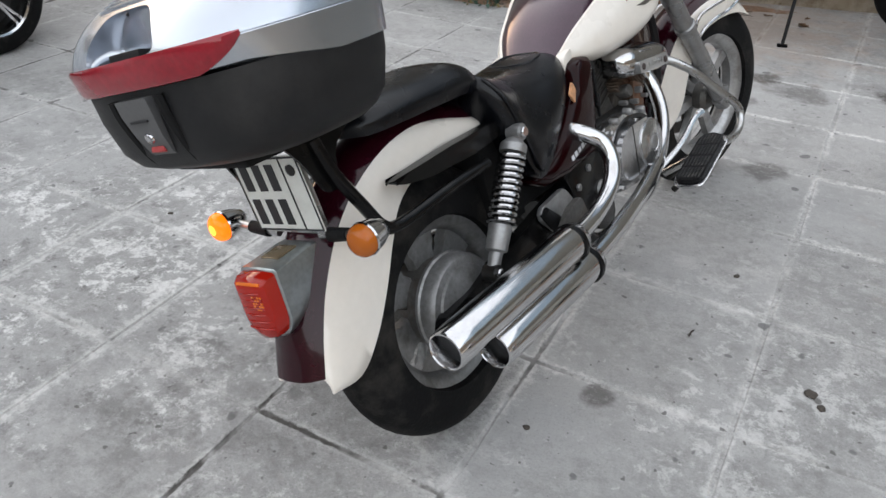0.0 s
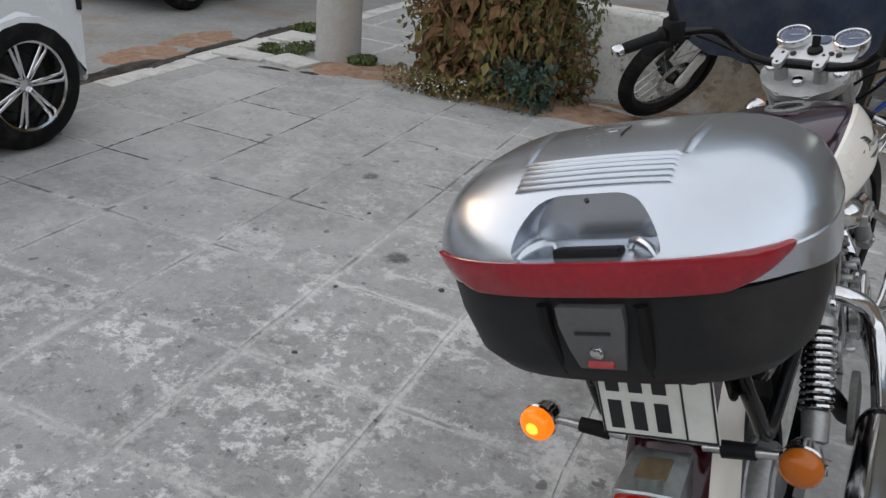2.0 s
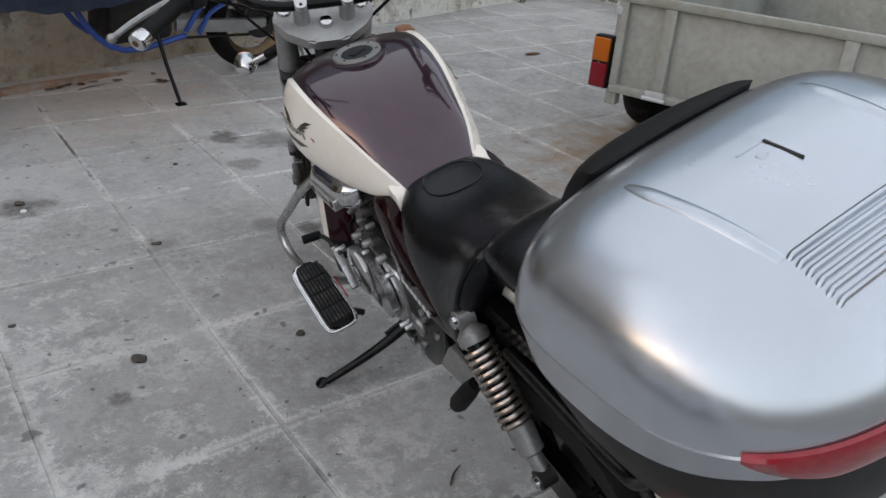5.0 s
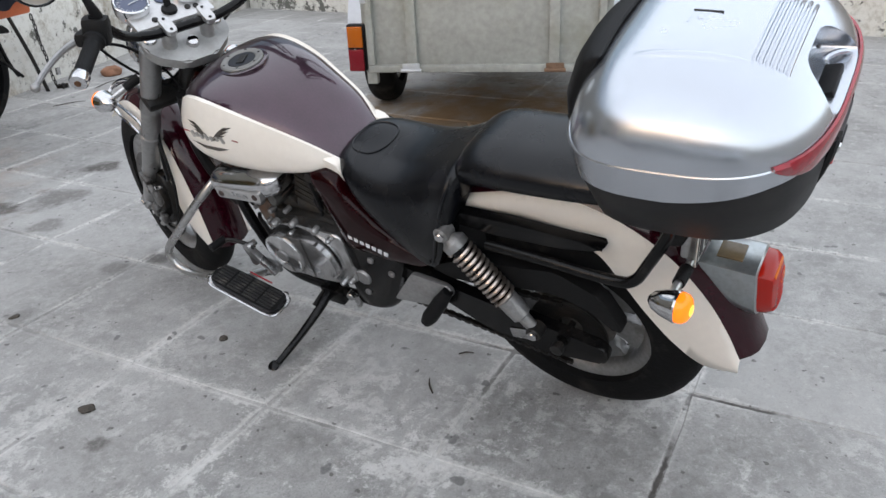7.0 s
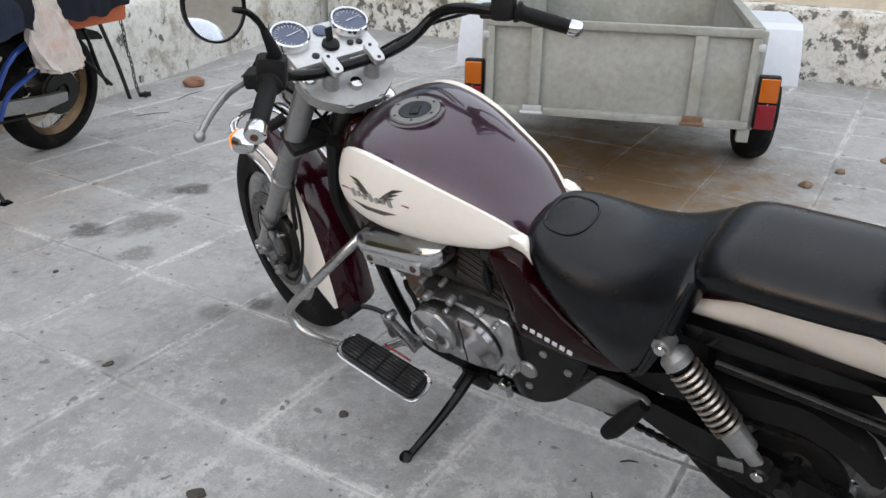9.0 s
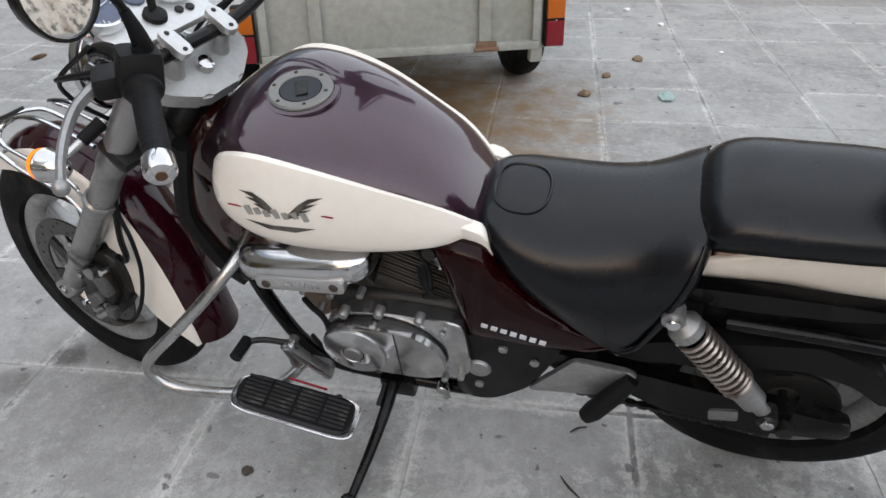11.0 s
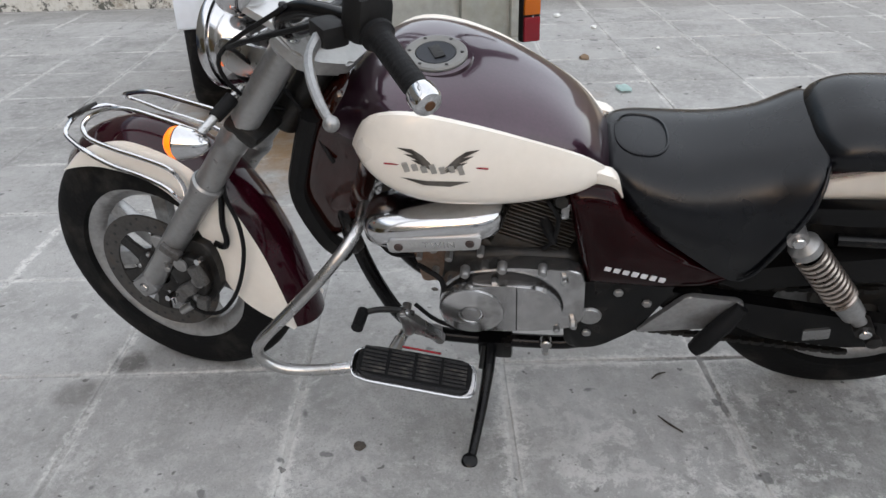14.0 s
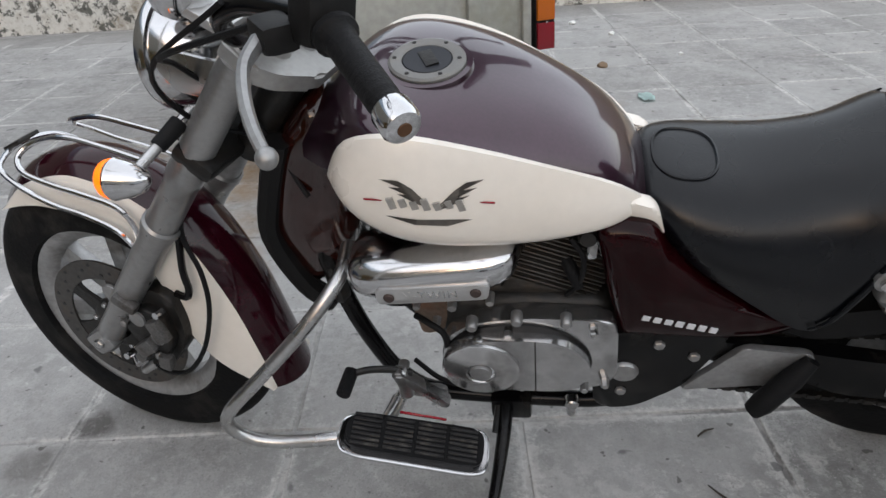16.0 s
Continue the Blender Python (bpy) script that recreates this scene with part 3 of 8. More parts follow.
front = part("front_wheel", steered(lathe(bm_new(), [(0.0, 0.055), (0.035, 0.055), (0.05, 0.045), (0.05, -0.045), (0.035, -0.06), (0, -0.06)], AXLE_F, (0, 1, 0), 24)), ALU_DIRTY, moto, "grey cast front wheel with dusty rim")
part("tyre", steered(tyre(bm_new(), AXLE_F, 0.321, 0.112, 0.218)), RUBBER, front, "black front tyre with worn tread")
part("rim", steered(rim_ring(bm_new(), AXLE_F, 0.22, 0.086)), RIM_GREY, front)
for i in range(7):
    m = Matrix.Translation(AXLE_F) @ Matrix.Rotation(radians(360 / 7 * i + 12), 4, "Y")
    b2 = prism(bm_new(), [(0.035, -0.022), (0.12, -0.012), (0.205, -0.026), (0.205, 0.026), (0.12, 0.012), (0.035, 0.022)], -0.013, 0.013, m, 0.006, 1)
    part("spoke", steered(b2), RIM_GREY, front)
disc = part("brake_disc", steered(lathe(bm_new(), [(0.114, 0.06), (0.156, 0.06), (0.156, 0.065), (0.114, 0.065)], AXLE_F, (0, 1, 0), 44, closed=True)), mat("worn_disc_steel", (0.085, 0.08, 0.076), 0.4, metal=0.7, vary=0.2, dirt=(0.12, 0.08, 0.05), dirt_amount=0.4, dirt_scale=30), front, "drilled steel brake disc")
bm = bm_new()
for i in range(36):
    a = 2 * math.pi * i / 36
    rr = 0.124 + 0.011 * (i % 3)
    lathe(bm, [(0, 0.0005), (0.004, 0.0005), (0.004, -0.001)], AXLE_F + Vector((rr * math.cos(a), 0.0652, rr * math.sin(a))), (0, 1, 0), 6)
tagged(part("disc_holes", steered(bm), INK, disc), kind="stuff")
part("disc_carrier", steered(lathe(bm_new(), [(0.03, 0.05), (0.056, 0.05), (0.062, 0.056), (0.062, 0.062), (0.05, 0.07), (0.03, 0.07)], AXLE_F, (0, 1, 0), 24, closed=True)), DARK_METAL, disc)
for i in range(6):
    m = Matrix.Translation(AXLE_F) @ Matrix.Rotation(radians(60 * i + 20), 4, "Y")
    part("carrier_arm", steered(prism(bm_new(), [(0.045, -0.024), (0.09, -0.011), (0.12, -0.02), (0.12, 0.02), (0.09, 0.011), (0.045, 0.024)], 0.055, 0.064, m, 0.003, 1)), DARK_METAL, disc)
for i in range(6):
    a = 2 * math.pi * i / 6 + 0.2
    bolt(disc, AXLE_F + Vector((0.052 * math.cos(a), 0.068, 0.052 * math.sin(a))), (0, 1, 0), 0.006, 0.005, DULL_CHROME, "bolt", True)

# -- fork, caliper, clamps
for s in (1, -1):
    base = AXLE_F + Vector((0, 0.095 * s, 0)) + RAKE * -0.005
    prof = [(0, -0.035), (0.02, -0.035), (0.027, -0.02), (0.026, 0.10), (0.0285, 0.14), (0.0285, 0.35), (0.0305, 0.352), (0.0315, 0.375), (0.0285, 0.38), (0.0285, 0.50), (0.031, 0.505), (0.031, 0.53), (0.0285, 0.535), (0.0285, 0.765), (0.0, 0.765)]
    leg = part("fork_leg", steered(lathe(bm_new(), prof, base, RAKE, 22)), FORK, moto, "satin grey fork leg with chips")
    part("axle_clamp", steered(box(bm_new(), AXLE_F + Vector((0.004, 0.1 * s, -0.004)), (0.06, 0.045, 0.05), (0, 36, 0), 0.012)), ALU, leg)
    bolt(leg, AXLE_F + Vector((0.0, 0.124 * s, 0.0)), (0, s, 0), 0.011, 0.006, DULL_CHROME, "pinch_bolt", True)
    part("dust_seal", steered(lathe(bm_new(), [(0.03, 0.372), (0.0345, 0.372), (0.0345, 0.385), (0.03, 0.39)], base, RAKE, 20, closed=True)), FORK, leg)
part("front_axle", steered(tube(bm_new(), [AXLE_F - Vector((0, 0.12, 0)), AXLE_F + Vector((0, 0.12, 0))], 0.009)), DARK_METAL, moto)
LUG = mat("bare_scuffed_metal", (0.13, 0.127, 0.124), 0.4, metal=0.6, vary=0.4, scale=30, dirt=(0.05, 0.04, 0.035), dirt_amount=0.8, dirt_scale=30)
CAL = rounded([(1.545, 0.40), (1.48, 0.475), (1.425, 0.462), (1.413, 0.404), (1.418, 0.35), (1.475, 0.275), (1.525, 0.262), (1.56, 0.29), (1.52, 0.345)], 0.02, 3)
cal = part("brake_caliper", steered(prism(bm_new(), CAL, 0.058, 0.096, None, 0.007)), DARK_METAL, moto, "dirty black brake caliper")
part("caliper_body", steered(prism(bm_new(), rounded([(1.535, 0.385), (1.485, 0.44), (1.44, 0.43), (1.432, 0.36), (1.475, 0.30), (1.51, 0.35)], 0.015, 3), 0.09, 0.118, None, 0.006)), DARK_METAL, cal)
for x, z, r_ in ((1.492, 0.415, 0.017), (1.458, 0.375, 0.015), (1.468, 0.327, 0.011), (1.53, 0.395, 0.008)):
    bolt(cal, (x, 0.119, z), (0, 1, 0), r_, 0.005, ALU, "caliper_bolt", True)
part("caliper_bracket", steered(prism(bm_new(), rounded([(1.575, 0.46), (1.55, 0.47), (1.505, 0.43), (1.475, 0.33), (1.50, 0.31), (1.545, 0.39)], 0.01), 0.098, 0.106, None, 0.003)), ALU, cal)
for x, y, z, sx, sy, sz, a in ((1.448, 0.122, 0.398, 0.03, 0.02, 0.05, 20), (1.485, 0.125, 0.352, 0.045, 0.024, 0.03, 35), (1.455, 0.12, 0.318, 0.028, 0.02, 0.034, -10), (1.512, 0.118, 0.318, 0.03, 0.018, 0.022, 50), (1.505, 0.122, 0.452, 0.05, 0.022, 0.022, -30)):
    part("caliper_lug", steered(box(bm_new(), (x, y, z), (sx, sy, sz), (0, a, 0), 0.006)), LUG, cal, "bare grey metal lug")
part("cable_stop", steered(tube(bm_new(), [(1.57, 0.08, 0.283), (1.545, 0.1, 0.27)], 0.013, 12)), CHROME, cal)
part("banjo_bolt", steered(tube(bm_new(), [(1.505, 0.10, 0.283), (1.535, 0.108, 0.262)], 0.010, 10)), DULL_CHROME, cal)
for x, z in ((1.555, 0.30), (1.445, 0.43)):
    part("bleed_nipple", steered(tube(bm_new(), [(x, 0.1, z), (x, 0.122, z + 0.004)], 0.007, 8)), CHROME, cal)
TC = AXLE_F + RAKE * 0.763
tc_m = Matrix.Translation(TC - FORE * 0.045) @ Matrix((( FORE.x, 0, RAKE.x, 0), (0, 1, 0, 0), (FORE.z, 0, RAKE.z, 0), (0, 0, 0, 1)))
# the clamp plate's outline, ahead and across
bm = bm_new()
out = rounded([(0.075, 0.115), (0.02, 0.121), (-0.015, 0.098), (-0.052, 0.042), (-0.052, -0.042), (-0.015, -0.098), (0.02, -0.121), (0.075, -0.115), (0.06, -0.06), (0.06, 0.06)], 0.012, 3)
a = [bm.verts.new((x, y, -0.008)) for x, y in out]
b = [bm.verts.new((x, y, 0.022)) for x, y in out]
bm.faces.new(a[::-1]), bm.faces.new(b)
for i in range(len(out)):
    bm.faces.new((a[i], a[(i + 1) % len(out)], b[(i + 1) % len(out)], b[i]))
bmesh.ops.bevel(bm, geom=[e for e in bm.edges if abs(e.verts[0].co.z - e.verts[1].co.z) < 1e-6], offset=0.005, segments=2, affect="EDGES")
clamp = part("top_clamp", steered(moved(bm, tc_m)), CLAMP_GREY, moto, "satin aluminium top fork clamp")
for x, y, r, h in ((0.0, 0.0, 0.017, 0.014), (0.05, 0.094, 0.018, 0.006), (0.05, -0.094, 0.018, 0.006)):
    part("nut", steered(lathe(bm_new(), [(0, h), (r * 0.5, h), (r * 0.85, h * 0.9), (r, h * 0.4), (r, -0.002), (0, -0.002)], tc_m @ Vector((x, y, 0.022)), RAKE, 20)), CHROME, clamp)
part("lower_clamp", steered(moved(box(bm_new(), (0.035, 0, -0.2), (0.075, 0.25, 0.032), bev=0.014), tc_m)), DARK_METAL, moto)
part("steering_stem", steered(tube(bm_new(), [tc_m @ Vector((0, 0, -0.21)), tc_m @ Vector((0, 0, 0))], 0.032, 16)), DARK_METAL, moto)

# -- handlebar and its fittings
half_bar = [(0.805, 0.3755, 1.036), (0.880, 0.311, 1.066), (0.94, 0.268, 1.072), (1.03, 0.235, 1.068), (1.085, 0.215, 1.043), (1.108, 0.165, 1.0), (1.112, 0.1, 0.982), (1.112, 0.04, 0.98)]
bars = part("handlebar", steered(tube(bm_new(), half_bar + [(x, -y, z) for x, y, z in half_bar[::-1]], 0.0125, 12, k=5)), BLACK_PAINT, moto, "black handlebar turned to the right")
for s in (1, -1):
    riser = part("riser", steered(tube(bm_new(), [(1.128, 0.055 * s, 0.93), (1.12, 0.055 * s, 0.955), (1.112, 0.055 * s, 0.975)], [0.0205, 0.019, 0.0185], 18)), CLAMP_GREY, bars)
    cap_m = Matrix(((0.857, -0.515, 0, 1.103), (0, 0, 1, 0.055 * s), (0.515, 0.857, 0, 0.994), (0, 0, 0, 1)))
    part("clamp_cap", steered(prism(bm_new(), rounded([(-0.031, -0.0145), (0.031, -0.0145), (0.031, 0.0145), (-0.031, 0.0145)], 0.0135, 5), -0.008, 0.007, cap_m, 0.003)), SATIN, bars, "polished handlebar clamp")
    for dx in (0.02, -0.02):
        bolt(bars, cap_m @ Vector((dx, 0.007, 0)), (-0.515, 0, 0.857), 0.0045, 0.002, DARK_METAL, "bolt", True)
    e0, e1 = Vector((0.805, 0.3755 * s, 1.036)), Vector((0.880, 0.311 * s, 1.066))
    d = (e1 - e0).normalized()
    prof = [(0.0115, -0.002), (0.0165, -0.002), (0.0165, 0.004), (0.0158, 0.008)]
    for i in range(10):
        prof += [(0.0169, 0.012 + i * 0.009), (0.0169, 0.017 + i * 0.009), (0.0166, 0.0185 + i * 0.009)]
    prof += [(0.0185, 0.108), (0.0235, 0.112), (0.0235, 0.12), (0.0115, 0.122)]
    part("grip", steered(lathe(bm_new(), prof, e0, d, 18)), GRIP, bars, "black ribbed rubber grip")
    cap = part("bar_end", steered(lathe(bm_new(), [(0, -0.03), (0.008, -0.03), (0.017, -0.028), (0.0195, -0.024), (0.0195, -0.004), (0.017, 0.0), (0, 0.0)], e0, d, 18)), CHROME, bars, "chrome bar end weight")
    part("end_screw", steered(lathe(bm_new(), [(0, 0.0015), (0.007, 0.001), (0.007, -0.001)], e0 - d * 0.0302, -d, 12)), mat("rusty_screw", (0.12, 0.06, 0.03), 0.7, metal=0.5), cap)
    sw = part("switchgear", steered(box(bm_new(), e0 + d * 0.148 + Vector((0.0, 0, 0.004)), (0.05, 0.055, 0.062), (10, 0, -33 * s), 0.012)), BLACK_PLASTIC, bars, "black plastic switch housing")
    part("switch_button", steered(box(bm_new(), e0 + d * 0.145 + Vector((-0.012, -0.0 * s, 0.036)), (0.012, 0.02, 0.012), (10, 0, -33 * s), 0.003)), RED_REFLECTOR if s < 0 else BLACK_PAINT, sw)
    part("lever_perch", steered(box(bm_new(), (0.965, 0.293 * s, 1.062), (0.056, 0.04, 0.032), (0, 0, -40 * s), 0.01)), BLACK_PLASTIC if s > 0 else DARK_METAL, bars)
    lv = [Vector((0.972, 0.31 * s, 1.06)), Vector((0.966, 0.35 * s, 1.05)), Vector((0.942, 0.392 * s, 1.037)), Vector((0.914, 0.426 * s, 1.025)), Vector((0.888, 0.451 * s, 1.015))]
    lever = part("lever", steered(tube(bm_new(), lv, [0.009, 0.0075, 0.007, 0.0065, 0.006], 8, k=4)), ALU, bars, "cast aluminium lever with ball end")
    part("lever_ball", steered(lathe(bm_new(), [(0.0105 * math.sin(math.pi * i / 8), -0.0105 * math.cos(math.pi * i / 8)) for i in range(9)], lv[-1], d, 14)), ALU, lever)
    # mirror
    arm = [Vector((0.925, 0.268 * s, 1.075)), Vector((0.90, 0.277 * s, 1.115)), Vector((0.90, 0.29 * s, 1.165)), Vector((0.893, 0.315 * s, 1.20)), Vector((0.89, 0.345 * s, 1.213))]
    mir = part("mirror", steered(tube(bm_new(), arm, 0.006, 8, k=4)), BLACK_PAINT, bars, "round mirror on a black stalk")
    mc, ma = Vector((0.884, 0.377 * s, 1.226)), Vector((-0.95, -0.2 * s, 0.1)).normalized()
    part("mirror_boot", steered(tube(bm_new(), arm[:3], [0.014, 0.013, 0.007], 10, k=2)), GRIP, mir)
    part("mirror_shell", steered(lathe(bm_new(), [(0, -0.028), (0.03, -0.025), (0.055, -0.012), (0.06, 0.0), (0.06, 0.006), (0.056, 0.006), (0.055, 0.002)], mc, ma, 28)), BLACK_PAINT, mir)
    part("mirror_glass", steered(lathe(bm_new(), [(0, 0.0025), (0.055, 0.0025), (0.0555, 0.001)], mc, ma, 28)), MIRROR, mir)

# -- dials
G_AX = Vector((-0.42, 0, 0.9)).normalized()
con = part("dial_console", steered(box(bm_new(), (1.222, 0, 1.006), (0.125, 0.225, 0.016), (0, -25, 0), 0.007)), SATIN, moto, "brushed metal dial console")
DIAL_FACE = mat("dial_face", (0.07, 0.085, 0.14), 0.4, vary=0.1)
TICK = mat("dial_marks", (0.65, 0.66, 0.68), 0.5, vary=0.05)
for s, r in ((1, 0.0475), (-1, 0.0475)):
    c = Vector((1.245, 0.08 * s, 1.026))
    dial = part("dial", steered(lathe(bm_new(), [(0, -0.035), (0.032, -0.03), (r - 0.004, -0.012), (r, 0.008), (r, 0.018), (r - 0.003, 0.021), (r - 0.007, 0.019), (r - 0.008, 0.012), (0, 0.012)], c, G_AX, 32)), CHROME, con, "round chrome-rimmed dial")
    part("dial_face", steered(lathe(bm_new(), [(0, 0.0135), (r - 0.008, 0.0135), (r - 0.008, 0.0125)], c, G_AX, 32)), DIAL_FACE, dial)
    u = G_AX.orthogonal().normalized()
    w = G_AX.cross(u)
    bm = bm_new()
    for i in range(21):
        ang = radians(-130 + 13 * i)
        dv = u * math.cos(ang) + w * math.sin(ang)
        tube(bm, [c + G_AX * 0.0142 + dv * (r - 0.011), c + G_AX * 0.0142 + dv * (r - (0.02 if i % 2 else 0.016))], 0.0008, 4)
    part("dial_marks", steered(bm), TICK, dial)
    dv = u * math.cos(radians(-120)) + w * math.sin(radians(-120))
    part("needle", steered(tube(bm_new(), [c + G_AX * 0.0155 - dv * 0.008, c + G_AX * 0.0155 + dv * 0.028], [0.0016, 0.0006], 5)), TICK, dial)
for x, y, r in ((1.25, -0.005, 0.019), (1.193, -0.048, 0.008), (1.189, -0.07, 0.008), (1.182, 0.052, 0.009)):
    part("warning_lamp", steered(lathe(bm_new(), [(0, 0.008), (r * 0.7, 0.008), (r, 0.006), (r, -0.004), (0, -0.004)], (x, y, 1.006 + 0.466 * (x - 1.222) + 0.006), G_AX, 16)), DIAL_FACE if r > 0.01 else DARK_METAL, con)
part("ignition_lock", steered(lathe(bm_new(), [(0, 0.012), (0.012, 0.012), (0.02, 0.008), (0.022, -0.004), (0, -0.004)], (1.2, 0.0, 1.005), G_AX, 18)), BLACK_PLASTIC, con)
part("ignition_key", steered(moved(box(bm_new(), (0, 0, 0.022), (0.006, 0.022, 0.03), (0, 0, 20), 0.003), Matrix.Translation((1.2, 0.0, 1.01)))), BLACK_PLASTIC, con)

# -- headlamp
HL = Vector((1.312, 0, 0.905))
hl_ax = Vector((1, 0, -0.03)).normalized()
lamp = part("headlamp", steered(lathe(bm_new(), [(0, -0.085), (0.03, -0.08), (0.06, -0.06), (0.08, -0.03), (0.088, 0.0), (0.088, 0.02)], HL, hl_ax, 36)), CHROME, moto, "round chrome headlamp")
part("headlamp_rim", steered(lathe(bm_new(), [(0.086, 0.012), (0.094, 0.014), (0.096, 0.024), (0.092, 0.034), (0.084, 0.034), (0.082, 0.026)], HL, hl_ax, 36, closed=True)), CHROME, lamp)
part("headlamp_glass", steered(lathe(bm_new(), [(0.0, 0.048), (0.03, 0.046), (0.06, 0.039), (0.083, 0.028), (0.083, 0.024), (0.0, 0.04)], HL, hl_ax, 36)), GLASS, lamp)
part("reflector", steered(lathe(bm_new(), [(0.0, -0.045), (0.03, -0.04), (0.06, -0.015), (0.082, 0.022)], HL, hl_ax, 36)), CHROME, lamp)
for s in (1, -1):
    part("headlamp_bracket", steered(prism(bm_new(), rounded([(1.19, 0.87), (1.19, 0.93), (1.29, 0.945), (1.31, 0.915), (1.28, 0.88)], 0.01), 0.088 * s, 0.096 * s, None, 0.002)), DULL_CHROME, lamp)


def indicator(c, ax, lens, st, stalk_to, name="indicator", label="chrome bullet indicator with amber lens"):
    ax = Vector(ax).normalized()
    f = steered if st else (lambda b_: b_)
    body = part(name, f(lathe(bm_new(), [(0, -0.052), (0.007, -0.05), (0.018, -0.04), (0.026, -0.02), (0.03, 0.0), (0.0315, 0.004), (0.03, 0.008)], c, ax, 24)), CHROME, moto, label)
    part("lens", f(lathe(bm_new(), [(0.0285, 0.004), (0.0298, 0.012), (0.028, 0.02), (0.022, 0.027), (0.011, 0.031), (0, 0.032)], c, ax, 24)), lens, body)
    if lens is AMBER_LIT:
        part("bulb_glow", f(lathe(bm_new(), [(0.0, 0.0335), (0.006, 0.0328), (0.011, 0.0312), (0.011, 0.028)], c, ax, 16)), BULB, body)
    a_, b_ = Vector(c) - ax * 0.015, Vector(stalk_to)
    part("stalk", f(tube(bm_new(), [a_, b_], 0.0085, 10)), DULL_CHROME, body)
    mid = a_.lerp(b_, 0.45)
    part("stalk_boot", f(tube(bm_new(), [mid, a_.lerp(b_, 0.8)], [0.0125, 0.014], 10)), GRIP, body)
    return body


indicator((1.325, 0.208, 0.79), (1, 0.08, -0.05), AMBER_LIT, True, (1.27, 0.085, 0.85), label="chrome bullet indicator with lit amber lens")
indicator((1.325, -0.208, 0.79), (1, -0.08, -0.05), AMBER, True, (1.27, -0.085, 0.85))
indicator((-0.255, 0.20, 0.63), (-1, 0.05, 0.0), AMBER_LIT, False, (-0.235, 0.06, 0.61), label="chrome bullet indicator with lit amber lens")
indicator((-0.255, -0.20, 0.62), (-1, -0.05, 0.0), AMBER, False, (-0.235, -0.06, 0.61))

# -- tank
def fair(table):
    """The same table with its kinks evened out."""
    xs = [table[0][0] + (table[-1][0] - table[0][0]) * i / 40 for i in range(41)]
    v = [interp(x, table) for x in xs]
    for _ in range(4):
        v = [v[0]] + [(v[i - 1] + 2 * v[i] + v[i + 1]) / 4 for i in range(1, 40)] + [v[-1]]
    return list(zip(xs, v))


ZB = [(0.62, 0.706), (0.666, 0.755), (0.71, 0.782), (0.752, 0.804), (0.793, 0.826), (0.833, 0.845), (0.873, 0.860), (0.913, 0.873), (0.95, 0.881), (0.994, 0.881), (1.035, 0.866), (1.062, 0.842), (1.078, 0.808), (1.083, 0.79)]
ZL = [(0.62, 0.698), (0.66, 0.676), (0.744, 0.664), (0.807, 0.666), (0.867, 0.674), (0.923, 0.682), (0.978, 0.696), (1.028, 0.722), (1.062, 0.752), (1.078, 0.775), (1.083, 0.785)]
TOP = [(0.60, 0.692), (0.62, 0.718), (0.645, 0.758), (0.68, 0.795), (0.74, 0.838), (0.84, 0.878), (0.94, 0.8955), (1.03, 0.894), (1.09, 0.865), (1.13, 0.82)]
YT = [(0.60, 0.078), (0.624, 0.088), (0.666, 0.111), (0.71, 0.123), (0.752, 0.133), (0.793, 0.144), (0.833, 0.152), (0.873, 0.157), (0.913, 0.160), (0.95, 0.160), (0.994, 0.156), (1.035, 0.143), (1.062, 0.128), (1.083, 0.112), (1.13, 0.075)]
WD = [(0.62, 0.092), (0.666, 0.130), (0.744, 0.158), (0.807, 0.178), (0.867, 0.194), (0.923, 0.203), (0.978, 0.203), (1.028, 0.190), (1.062, 0.165), (1.078, 0.14), (1.083, 0.122)]
ZB, ZL, TOP, YT, WD = fair(ZB), fair(ZL), fair(TOP), fair(YT), fair(WD)


def on_panel(x, z):
    """Half width of the tank's side panel at x and z."""
    zb, zl, w, yt = interp(x, ZB), interp(x, ZL), interp(x, WD), interp(x, YT)
    u = max(0.0, min(1.0, (z - zb) / (zl - zb)))
    return yt - 0.003 + (w - yt + 0.003) * math.sin(math.pi * min(1, u * 0.8 + 0.02)) ** 0.75 - 0.035 * max(0, (u - 0.7) / 0.3) ** 2


N = 32
rings = []
for i in range(N + 1):
    x = 0.60 + 0.53 * i / N
    zb, zt, yt, zl = interp(x, ZB), interp(x, TOP), interp(x, YT), interp(x, ZL)
    zb = min(zb, zt - 0.012)
    ring = []
    for j in range(25):
        s = -1 + j / 12
        ring.append((x, yt * s, zb - 0.006 + (zt - zb + 0.006) * max(0.0, 1 - abs(s) ** 2.8) ** interp(x, [(0.6, 0.72), (0.8, 0.64), (0.95, 0.54), (1.13, 0.54)])))
    ring += [(x, yt * 0.75, min(zl + 0.02, zb - 0.01)), (x, -yt * 0.75, min(zl + 0.02, zb - 0.01))]
    rings.append(ring)
tank_bm = ring_mesh(bm_new(), rings)
tank = part("fuel_tank", tank_bm, TANK_PAINT, moto, "maroon painted fuel tank")
